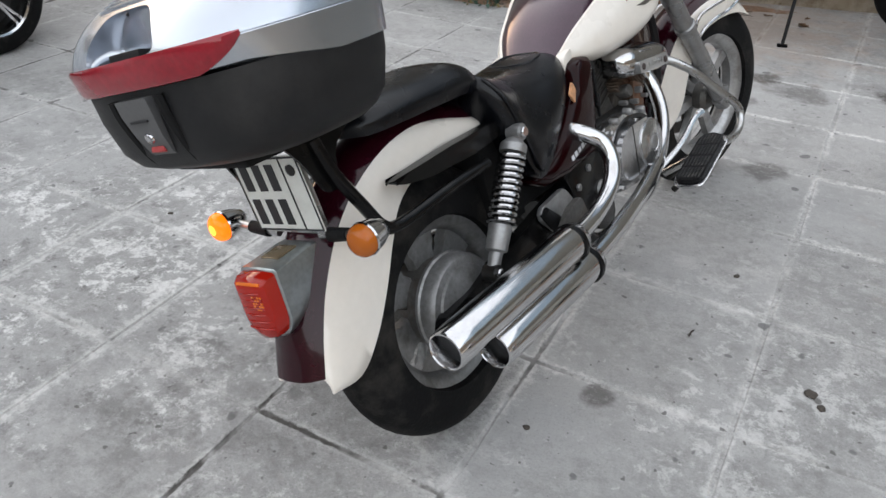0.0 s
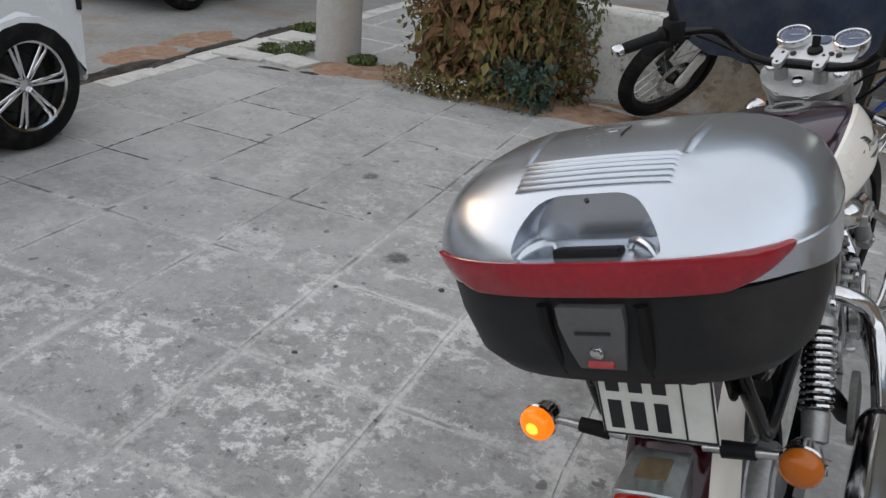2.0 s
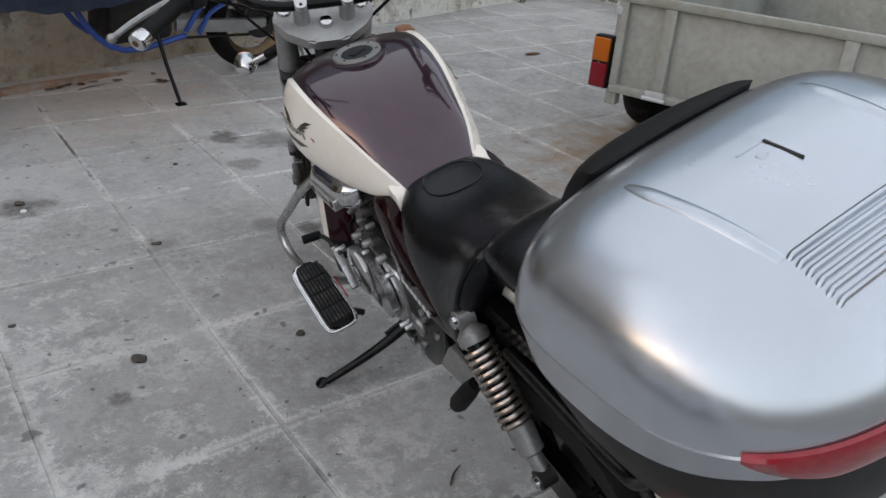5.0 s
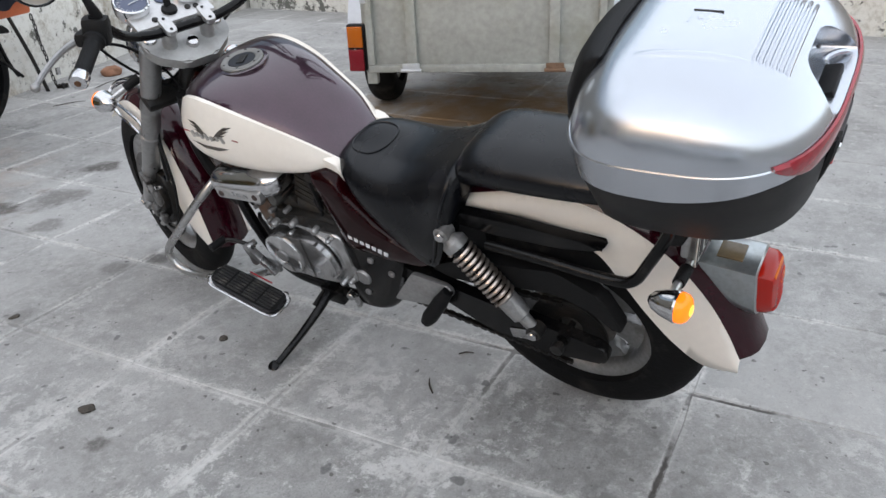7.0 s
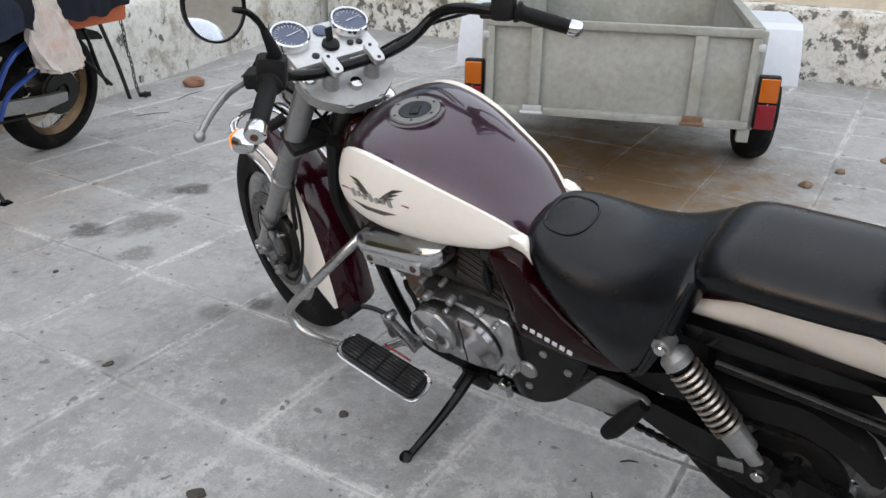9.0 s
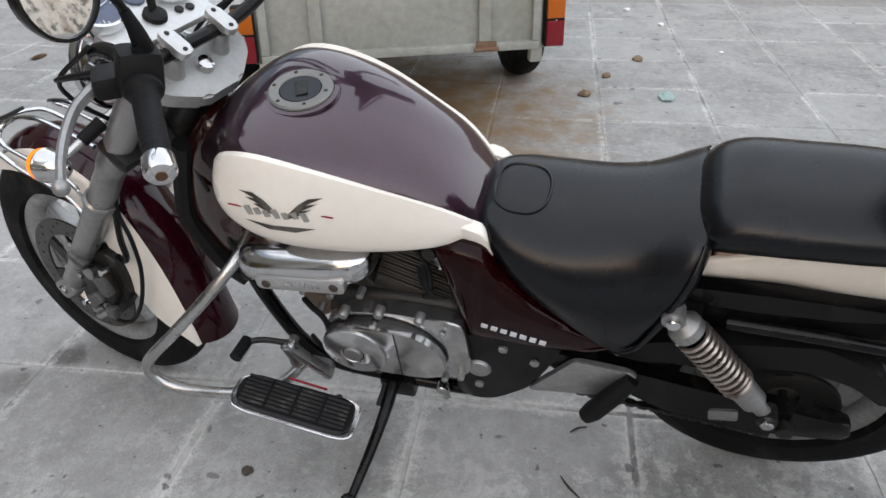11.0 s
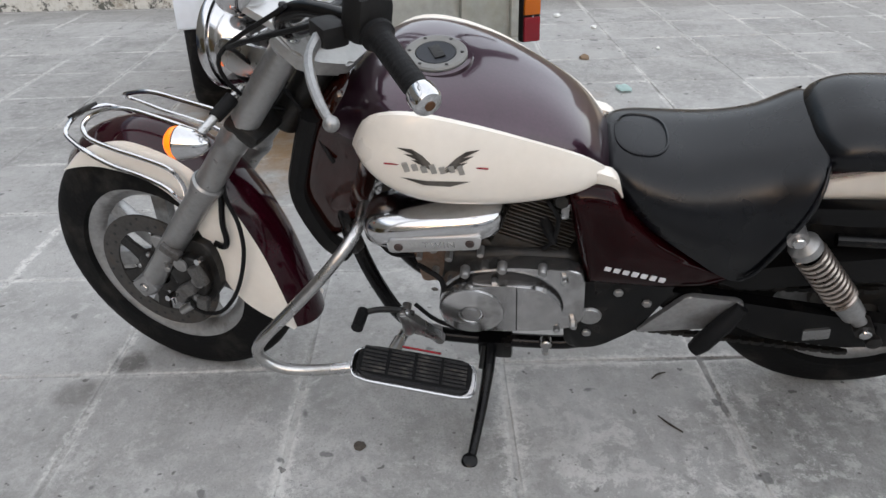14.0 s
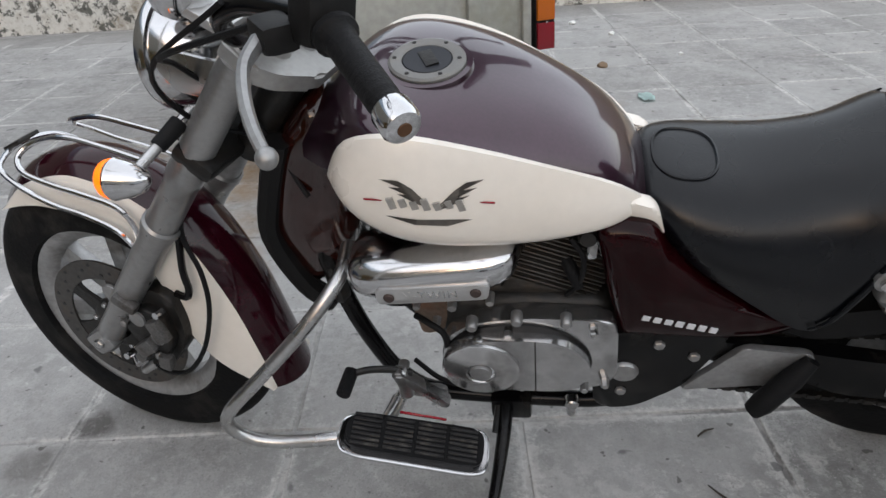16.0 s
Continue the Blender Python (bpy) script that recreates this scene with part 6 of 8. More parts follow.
case = part("top_case", ring_mesh(bm_new(), shell([(0.80, -0.13, -0.375, 0.16), (0.803, -0.11, -0.40, 0.186), (0.815, -0.095, -0.425, 0.208), (0.84, -0.085, -0.44, 0.233), (0.90, -0.072, -0.45, 0.250), (0.945, -0.066, -0.452, 0.255)])), mat("worn_black_case_plastic", (0.0125, 0.0125, 0.0135), 0.5, vary=0.2, bump=0.15, bump_scale=600, dirt=DUST, dirt_amount=0.05, spec=0.3), moto, "silver and black top case with red reflector")
TWIST = Matrix.Translation((-0.25, 0, 0.92)) @ pose(0, 0, 0, -1.3, 0, 2.6) @ Matrix.Translation((0.25, 0, -0.92))
lid = part("lid", ring_mesh(bm_new(), shell(levels([(0.989, -0.062, -0.463, 0.262), (1.0, -0.064, -0.459, 0.260), (1.02, -0.071, -0.448, 0.255), (1.04, -0.080, -0.431, 0.246), (1.06, -0.094, -0.406, 0.230), (1.080, -0.115, -0.366, 0.199), (1.092, -0.137, -0.325, 0.165), (1.0995, -0.165, -0.285, 0.122), (1.1025, -0.195, -0.255, 0.07), (1.1031, -0.21, -0.24, 0.035), (1.1033, -0.222, -0.228, 0.008)], 44))), SILVER, case, "silver painted lid", angle=50)
cut = bm_new()
rings = []
for x, k in ((-0.60, 1.0), (-0.405, 1.0), (-0.388, 0.97), (-0.38, 0.9)):
    rings.append([(x + 0.9 * (0.1 ** 2 - y * y) - 0.009, y * k, 1.02 + (z - 1.02) * k) for y, z in rounded([(0.098, 0.9925), (0.086, 1.03), (0.058, 1.060), (-0.058, 1.060), (-0.086, 1.03), (-0.098, 0.9925)], 0.03, 6)])
ring_mesh(cut, rings)
bmesh.ops.recalc_face_normals(cut, faces=cut.faces[:])
cut_me = bpy.data.meshes.new("hollow")
cut.to_mesh(cut_me)
cut.free()
cutter = new("hollow", cut_me)
mod = lid.modifiers.new("hollow", "BOOLEAN")
mod.object, mod.operation, mod.solver = cutter, "DIFFERENCE", "EXACT"
lid.parent = None
bpy.context.view_layer.update()
carved = bpy.data.meshes.new_from_object(lid.evaluated_get(bpy.context.evaluated_depsgraph_get()))
lid.modifiers.clear()
lid.data = carved
lid.parent = case
case.matrix_local = TWIST
bpy.data.objects.remove(cutter)
carved.polygons.foreach_set("use_smooth", [True] * len(carved.polygons))
carved.set_sharp_from_angle(angle=radians(38))
band = shell([(0.926, -0.066, -0.455, 0.254), (0.928, -0.063, -0.458, 0.258), (0.972, -0.058, -0.464, 0.261), (0.986, -0.057, -0.466, 0.2625), (0.9895, -0.060, -0.463, 0.260)])
band = [[(x, y, z + (0.024 * max(0.0, min(1.0, (-0.26 - x) / 0.14)) if k < 2 else 0)) for x, y, z in ring] for k, ring in enumerate(band)]
part("lid_band", ring_mesh(bm_new(), band), SILVER, case, "silver rim of the lid")
# red reflector round the rear
bm = bm_new()
ring_lo, ring_hi = shell([(0.947, -0.060, -0.4615, 0.260)], 240)[0], shell([(0.9935, -0.056, -0.4675, 0.264)], 240)[0]
prof = []
for lo, hi in zip(ring_lo, ring_hi):
    if lo[0] < -0.398:
        prof.append((Vector(lo), Vector(hi)))
vs = []
for lo, hi in prof:
    t = max(0.0, min(1.0, (-0.398 - lo.x) / 0.045)) ** 0.7
    top = hi
    bot = hi.lerp(lo, t)
    n_ = Vector((lo.x + 0.25, lo.y, 0)).normalized()
    vs.append([top - n_ * 0.004, top + n_ * 0.001, top.lerp(bot, 0.15) + n_ * 0.004, top.lerp(bot, 0.85) + n_ * 0.003, bot + n_ * 0.0005, bot - n_ * 0.004])
ring_mesh(bm, vs)
part("reflector", bm, RED_REFLECTOR, case, "long dark red reflector strip")
for i in range(6):
    x = -0.344 - 0.0096 * i
    z = interp(-x, [(0.255, 1.1025), (0.285, 1.0995), (0.325, 1.092), (0.366, 1.080), (0.406, 1.06)])
    part("rib", tube(bm_new(), [(x, 0.102, z - 0.0065), (x, 0.096, z - 0.0005), (x, 0.05, z + 0.0012), (x, 0, z + 0.0018), (x, -0.05, z + 0.0012), (x, -0.096, z - 0.0005), (x, -0.102, z - 0.0065)], 0.0036, 8), SILVER, lid)
LID_TOP = [(0.145, 1.094), (0.17, 1.0995), (0.20, 1.1022), (0.23, 1.1025), (0.26, 1.1018), (0.30, 1.0968), (0.34, 1.088)]
for s in (1, -1):
    part("handle_cheek", tube(bm_new(), [(-0.452, 0.088 * s, 0.992), (-0.44, 0.078 * s, 1.0), (-0.428, 0.064 * s, 1.004), (-0.418, 0.052 * s, 1.002), (-0.42, 0.047 * s, 0.994)], [0.003, 0.0055, 0.006, 0.0055, 0.004], 8, k=4), SILVER, lid)
    # crease beside the raised centre panel
    part("crease", tube(bm_new(), [(-x, (0.106 + 0.10 * (0.33 - x)) * s, z - 0.0135 - (0.012 if x < 0.16 else 0.002 if x < 0.19 else 0)) for x, z in LID_TOP], [0.006, 0.012, 0.0138, 0.014, 0.014, 0.014, 0.0125], 28, k=3), SILVER, lid)
part("handle", box(bm_new(), (-0.433, 0, 0.994), (0.028, 0.084, 0.014), (0, 12, 0), 0.004), BLACK_PLASTIC, lid, "black carrying handle")
part("recess_screw", lathe(bm_new(), [(0, 0.002), (0.003, 0.002), (0.003, -0.002)], (-0.413, 0.0, 1.0535), (-0.7, 0, 0.7), 8), INK, lid)
badge = part("badge", box(bm_new(), (-0.243, 0.014, 1.1032), (0.009, 0.012, 0.0012), (0, 0, 20), 0.0005, 1), SILVER, lid, "small embossed badge")
part("badge_mark", box(bm_new(), (-0.25, -0.006, 1.1032), (0.046, 0.0028, 0.0014), (0, -2.5, 0)), DARK_METAL, badge)
part("badge_mark", box(bm_new(), (-0.227, 0.012, 1.1034), (0.0025, 0.036, 0.0014)), SILVER, badge)
latch = part("latch", ring_mesh(bm_new(), [[(x, w_ * k, z) for k in (-1, -0.8, 0.8, 1)] + [(x + 0.03, w_ * k, z) for k in (1, -1)] for x, w_, z in ((-0.466, 0.042, 0.935), (-0.463, 0.042, 0.91), (-0.456, 0.036, 0.875), (-0.445, 0.03, 0.845), (-0.43, 0.028, 0.832))]), mat("grey_latch_plastic", (0.09, 0.09, 0.092), 0.5, vary=0.1), case, "dark grey latch plate")
part("lock", lathe(bm_new(), [(0, 0.004), (0.004, 0.004), (0.004, 0.001), (0.0085, 0.004), (0.01, 0.0), (0.01, -0.005)], (-0.455, 0.0, 0.872), (-1, 0, -0.3), 16), CHROME, latch)
part("release_button", box(bm_new(), (-0.446, 0.0, 0.851), (0.012, 0.034, 0.010), (0, 20, 0), 0.003), mat("red_button", (0.35, 0.04, 0.04), 0.5), latch)
part("latch_slot", box(bm_new(), (-0.4625, 0.0, 0.900), (0.004, 0.045, 0.003)), INK, latch)
for s in (1, -1):
    part("body_rib", tube(bm_new(), [(-0.455, 0.062 * s, 0.935), (-0.45, 0.062 * s, 0.90), (-0.432, 0.058 * s, 0.845), (-0.415, 0.056 * s, 0.82)], 0.009, 8, k=3), BLACK_PLASTIC, case)
# back rest on the front of the lid
rings = []
for z, xo, t in ((0.93, -0.05, 0.02), (0.938, -0.032, 0.04), (0.97, -0.026, 0.05), (1.01, -0.03, 0.055), (1.05, -0.046, 0.055), (1.072, -0.062, 0.045), (1.083, -0.08, 0.03), (1.086, -0.095, 0.012)):
    ring = []
    hw = 0.14 - 0.02 * max(0, (z - 1.02) / 0.066)
    for j in range(32):
        a_ = 2 * math.pi * j / 32
        c_, s_ = math.cos(a_), math.sin(a_)
        y = hw * abs(s_) ** 0.6 * (1 if s_ > 0 else -1)
        ring.append((xo - t / 2 + t / 2 * abs(c_) ** 0.6 * (1 if c_ > 0 else -1) - 0.9 * y * y, y, z))
    rings.append(ring)
part("back_rest", ring_mesh(bm_new(), rings), BLACK_PLASTIC, case, "black foam back rest")

# ---- trailer ----
GALV = mat("weathered_grey_steel", (0.33, 0.335, 0.31), 0.65, metal=0.2, vary=0.16, scale=4, dirt=(0.22, 0.22, 0.16), dirt_amount=0.6, dirt_scale=3.2, bump=0.15)
GALV_PALE = mat("pale_galvanised_steel", (0.5, 0.52, 0.54), 0.5, metal=0.3, vary=0.1, scale=4, dirt=(0.3, 0.28, 0.25), dirt_amount=0.3)
RUST = mat("rusty_iron", (0.17, 0.1, 0.06), 0.8, vary=0.4, scale=30, bump=0.4)
trailer = thing("trailer", pose(1.833, 3.806, 0, 0, 0, -72.4), "small grey steel car trailer with closed tailgate", "trailer")
TW, TL, TZ, TH = 1.135, 2.1, 0.39, 0.41
gate = part("tailgate", box(bm_new(), (TW / 2, 0.012, TZ + TH / 2), (TW - 0.02, 0.008, TH - 0.02), bev=0.002), GALV, trailer, "weathered grey tailgate panel")
for z, hh in ((TZ + 0.015, 0.035), (TZ + TH - 0.015, 0.035)):
    part("gate_rail", box(bm_new(), (TW / 2, 0.0, z), (TW, 0.035, hh), bev=0.006), GALV, gate)
for x, w in ((0.018, 0.035), (TW - 0.018, 0.035), (0.22, 0.05), (0.90, 0.05)):
    part("gate_post", box(bm_new(), (x, -0.004, TZ + TH / 2), (w, 0.03, TH - 0.065), bev=0.006), GALV, gate)
for x, m_ in ((0.215, GALV_PALE), (0.905, RUST)):
    hinge = part("hinge", box(bm_new(), (x, -0.022, TZ + 0.025), (0.085, 0.014, 0.035), bev=0.004), m_, gate, "worn tailgate hinge")
    part("hinge_pin", tube(bm_new(), [(x - 0.05, -0.028, TZ + 0.01), (x + 0.05, -0.028, TZ + 0.01)], 0.009, 8), m_, hinge)
for s, x in ((1, 0.012), (-1, TW - 0.012)):
    part("side_panel", box(bm_new(), (x, TL / 2 + 0.03, TZ + TH / 2), (0.012, TL, TH), bev=0.003), GALV, trailer)
    part("top_rail", box(bm_new(), (x, TL / 2 + 0.03, TZ + TH - 0.01), (0.045, TL, 0.03), bev=0.005), GALV, trailer)
    for i in range(4):
        part("side_post", box(bm_new(), (x - 0.02 * s, 0.05 + i * (TL - 0.05) / 3, TZ + TH / 2 - 0.01), (0.04, 0.05, TH), bev=0.005), GALV, trailer)
    part("corner_foot", box(bm_new(), (x, 0.02, TZ - 0.03), (0.05, 0.05, 0.06), bev=0.004), GALV, trailer)
    part("gate_latch", box(bm_new(), (x + 0.015 * s * -1, -0.008, TZ + TH - 0.07), (0.03, 0.03, 0.03), bev=0.006), GALV_PALE, trailer)
part("front_panel", box(bm_new(), (TW / 2, TL + 0.03, TZ + TH / 2), (TW, 0.012, TH), bev=0.003), GALV, trailer)
part("bed", box(bm_new(), (TW / 2, TL / 2 + 0.03, TZ + 0.01), (TW - 0.03, TL, 0.02)), GALV, trailer, "steel trailer bed")
part("chassis_rail", box(bm_new(), (0.2, TL / 2 + 0.2, TZ - 0.03), (0.05, TL - 0.3, 0.06)), RUST, trailer)
part("chassis_rail", box(bm_new(), (TW - 0.2, TL / 2 + 0.2, TZ - 0.03), (0.05, TL - 0.3, 0.06)), RUST, trailer)
part("axle", box(bm_new(), (TW / 2, 0.93, 0.28), (TW + 0.2, 0.06, 0.06)), RUST, trailer)
part("draw_bar", box(bm_new(), (TW / 2, TL + 0.6, TZ - 0.02), (0.07, 1.2, 0.07), bev=0.006), GALV, trailer)
for s, x in ((-1, -0.145), (1, TW + 0.155)):
    c = Vector((x, 0.93, 0.285))
    prof = [(0.165 + 0.12 * max(0.0, math.cos(a)) ** 0.5, 0.09 * math.sin(a)) for a in [math.pi * (i / 12 - 0.5) for i in range(13)]] + [(0.16, 0.05), (0.16, -0.05)]
    wheel = part("wheel", lathe(bm_new(), [(0, 0.03), (0.06, 0.03), (0.1, 0.0), (0.15, 0.02), (0.17, 0.06), (0.165, -0.06), (0, -0.05)], c, (s, 0, 0), 28), GALV_PALE, trailer, "steel trailer wheel")
    part("tyre", lathe(bm_new(), prof, c, (1, 0, 0), 40, closed=True), RUBBER, wheel)
    bm = bm_new()
    path = [(0.55, 0.47), (0.57, 0.56), (0.65, 0.715), (0.70, 0.74), (1.15, 0.74), (1.21, 0.715), (1.31, 0.56)]
    rings = [[(x - 0.115, y, z), (x + 0.115, y, z), (x + 0.118, y, z - 0.03 if 0.6 < y < 1.25 else z), (x + 0.112, y, z - 0.032), (x + 0.112, y + 0.002, z - 0.006), (x - 0.115, y + 0.002, z - 0.006)] for y, z in path]
    part("wheel_arch", ring_mesh(bm, rings), mat("faded_white_steel", (0.6, 0.63, 0.68), 0.45, vary=0.06, scale=3, dirt=(0.4, 0.38, 0.35), dirt_amount=0.25), trailer, "faded white angular mudguard", angle=20)
    lx = -0.055 if s < 0 else TW + 0.06
    tail = part("tail_lamp", box(bm_new(), (lx, 0.01, 0.505), (0.085, 0.05, 0.225), bev=0.01), BLACK_PLASTIC, trailer, "rectangular amber and red tail lamp")
    part("amber_lens", box(bm_new(), (lx, -0.018, 0.56), (0.074, 0.02, 0.098), bev=0.005), AMBER, tail)
    part("red_lens", box(bm_new(), (lx, -0.018, 0.45), (0.074, 0.02, 0.104), bev=0.005), glassy("dark_red_lens", (0.22, 0.012, 0.02), 0.2, transmission=0.2), tail)
    part("lens_screw", lathe(bm_new(), [(0, 0.002), (0.004, 0.002), (0.004, -0.002)], (lx, -0.029, 0.505), (0, -1, 0), 8), CHROME, tail)
ramp = thing("loading_ramp", pose(1.833, 3.806, 0, 0, 0, -72.4) @ pose(0.62, 0.9, 0.435, 0, 0, 6), "pale metal loading ramp lying in the trailer", "ramp")
part("tread", box(bm_new(), (0, 0, 0.0), (0.22, 1.5, 0.012), bev=0.003), GALV_PALE, ramp)
for s in (1, -1):
    part("side_lip", box(bm_new(), (0.11 * s, 0, 0.025), (0.012, 1.5, 0.05), bev=0.003), GALV_PALE, ramp)

# ---- covered trail motorcycle by the wall ----
TARP = mat("dark_blue_tarpaulin", (0.035, 0.05, 0.09), 0.55, vary=0.2, scale=5, bump=0.5, bump_scale=30, dirt=DUST, dirt_amount=0.15)
BLUE_PAINT = mat("blue_frame_paint", (0.02, 0.06, 0.28), 0.35, vary=0.2, coat=0.4)
GOLD_RIM = mat("tarnished_gold_rim", (0.13, 0.085, 0.045), 0.4, metal=0.7, vary=0.3, scale=20)
WHITE_PLASTIC = mat("dirty_white_plastic", (0.62, 0.61, 0.58), 0.5, vary=0.1, dirt=(0.3, 0.27, 0.22), dirt_amount=0.5, dirt_scale=12)
b2h = math.degrees(math.atan2(5.71 - 6.08, -0.52 - 1.12))
trail = thing("trail_motorcycle", pose(1.115, 6.1, 0, -9, 0, b2h), "blue trail motorcycle under a dark tarpaulin by the wall", "motorcycle")
R2, F2 = Vector((-0.035, 0, 0.325)), Vector((1.66, 0, 0.335))
TURN2 = Matrix.Translation(F2) @ Matrix.Rotation(radians(42), 4, Vector((-0.45, 0, 0.9))) @ Matrix.Translation(-F2)
STILL = Matrix.Identity(4)
for nm, c, r, w, rr, rm in (("rear_wheel", R2, 0.325, 0.13, 0.245, GOLD_RIM), ("front_wheel", F2, 0.335, 0.09, 0.275, DARK_METAL)):
    tm = TURN2 if c is F2 else STILL
    wh = part(nm, moved(lathe(bm_new(), [(0, 0.08), (0.03, 0.08), (0.045, 0.05), (0.045, -0.05), (0.03, -0.08), (0, -0.08)], c, (0, 1, 0), 16), tm), DARK_METAL, trail, "spoked wheel")
    part("tyre", moved(tyre(bm_new(), c, r, w, rr), tm), RUBBER, wh, "knobbly black tyre")
    part("rim", moved(rim_ring(bm_new(), c, rr - 0.003, w * 0.55, 0.008), tm), rm, wh)
    for i in range(24):
        a = 2 * math.pi * i / 24
        d = Vector((math.cos(a), 0, math.sin(a)))
        t_ = Vector((-math.sin(a), 0, math.cos(a))) * 0.03 * (1 if i % 2 else -1)
        part("spoke", moved(tube(bm_new(), [c + d * 0.04 + t_ + Vector((0, 0.04 * (1 if i % 4 < 2 else -1), 0)), c + d * (rr - 0.02)], 0.0022, 4), tm), DULL_CHROME, wh)
    part("brake_disc", moved(lathe(bm_new(), [(0.09, 0.07), (0.125, 0.07), (0.125, 0.074), (0.09, 0.074)], c, (0, 1, 0), 28, closed=True), tm), DULL_CHROME, wh)
for s in (1, -1):
    fl = part("fork_leg", moved(tube(bm_new(), [F2 + Vector((0.0, 0.09 * s, -0.03)), F2 + Vector((-0.36, 0.09 * s, 0.62))], 0.025, 12), TURN2), DARK_METAL, trail)
    part("fork_guard", moved(prism(bm_new(), rounded([(1.69, 0.34), (1.665, 0.30), (1.61, 0.36), (1.54, 0.50), (1.56, 0.53), (1.60, 0.53)], 0.012), s * 0.10, s * 0.118, None, 0.004), TURN2), WHITE_PLASTIC, fl, "white plastic fork guard")
    part("swingarm", prism(bm_new(), rounded([(-0.04, 0.34), (-0.04, 0.29), (0.1, 0.275), (0.55, 0.32), (0.55, 0.39), (0.1, 0.345)], 0.01), s * 0.085, s * 0.115, None, 0.004), ALU, trail, "grey box-section swingarm")
    part("frame_tube", tube(bm_new(), [(0.5, 0.12 * s, 0.32), (0.42, 0.13 * s, 0.45), (0.30, 0.13 * s, 0.60), (-0.05, 0.11 * s, 0.72)], 0.014, 8, k=3), BLUE_PAINT, trail, "blue frame tube")
    part("frame_tube", tube(bm_new(), [(0.42, 0.13 * s, 0.30), (0.36, 0.14 * s, 0.42), (0.18, 0.13 * s, 0.50), (0.10, 0.13 * s, 0.62)], 0.012, 8, k=3), BLUE_PAINT, trail, "blue frame tube")
    part("frame_tube", tube(bm_new(), [(0.5, 0.12 * s, 0.30), (0.85, 0.12 * s, 0.26), (1.05, 0.10 * s, 0.42), (1.2, 0.05 * s, 0.80)], 0.016, 8, k=3), BLUE_PAINT, trail, "blue frame tube")
part("hub_cover", lathe(bm_new(), [(0, 0.075), (0.07, 0.07), (0.1, 0.06), (0.1, -0.06), (0.07, -0.08), (0, -0.08)], R2, (0, 1, 0), 24), DARK_METAL, trail)
part("chain_sprocket", lathe(bm_new(), [(0.05, 0.085), (0.115, 0.085), (0.115, 0.08), (0.05, 0.08)], R2, (0, 1, 0), 28, closed=True), DARK_METAL, trail)
part("rear_guard", prism(bm_new(), rounded([(0.34, 0.62), (0.0, 0.66), (-0.34, 0.60), (-0.38, 0.55), (-0.02, 0.60), (0.30, 0.56)], 0.02), -0.07, 0.07, None, 0.008), BLACK_PLASTIC, trail)
part("engine", box(bm_new(), (0.75, 0, 0.46), (0.36, 0.26, 0.34), bev=0.05, seg=3), DARK_METAL, trail, "grimy engine block")
part("silencer", lathe(bm_new(), [(0, 0), (0.045, 0.01), (0.05, 0.05), (0.05, 0.38), (0.03, 0.42), (0, 0.42)], (-0.22, -0.15, 0.62), (1, 0, -0.2), 16), DARK_METAL, trail)
part("carrier_tube", tube(bm_new(), [(0.25, 0.12, 0.52), (0.05, 0.14, 0.53), (-0.12, 0.14, 0.50), (-0.30, 0.13, 0.36), (-0.36, 0.125, 0.31)], 0.010, 8, k=4), BLACK_PAINT, trail)
part("carrier_tube", tube(bm_new(), [(-0.05, 0.13, 0.70), (-0.15, 0.13, 0.66), (-0.26, 0.13, 0.42), (-0.33, 0.125, 0.32)], 0.010, 8, k=4), BLACK_PAINT, trail)
st2 = part("side_stand", tube(bm_new(), [(0.68, 0.11, 0.38), (0.705, 0.27, 0.215), (0.73, 0.44, 0.075)], 0.010, 8), BLACK_PAINT, trail, "long black side stand")
part("stand_foot", box(bm_new(), (0.73, 0.45, 0.073), (0.055, 0.045, 0.008), (-9, 0, 0), 0.003), BLACK_PAINT, st2)
part("chain", box(bm_new(), (0.28, 0.075, 0.255), (0.55, 0.012, 0.012), (0, -4, 0)), DARK_METAL, trail)


def drape(name, rows, material, m, label, category, seed, sag=0.03, n=40):
    """Cloth lofted from rows of x, half width, bottom, top, with folds."""
    rings = []
    steps = 46
    for i in range(steps + 1):
        x = rows[0][0] + (rows[-1][0] - rows[0][0]) * i / steps
        w, b_, t = (interp(x, [(r[0], r[k]) for r in rows]) for k in (1, 2, 3))
        ring = []
        for j in range(n + 1):
            a_ = math.pi * j / n
            c_, s_ = math.cos(a_), math.sin(a_)
            f = sag * noise.noise((x * 6, c_ * 3.2, seed)) + sag * 0.5 * noise.noise((x * 15, c_ * 7, seed + 3))
            y = (w + f) * abs(c_) ** 0.45 * (1 if c_ > 0 else -1)
            low = b_ + 0.04 * noise.noise((x * 7, seed, 1.0 if c_ > 0 else 4.0))
            ring.append((x, y, low + (t + f - low) * s_ ** 0.6 if 0 < j < n else low))
        rings.append(ring)
    bm_ = ring_mesh(bm_new(), rings, closed_ring=False, cap=False)
    bmesh.ops.solidify(bm_, geom=bm_.faces[:], thickness=0.004)
    ob = part(name, bm_, material, None, angle=80)
    ob.matrix_world = m
    return tagged(ob, label, category)


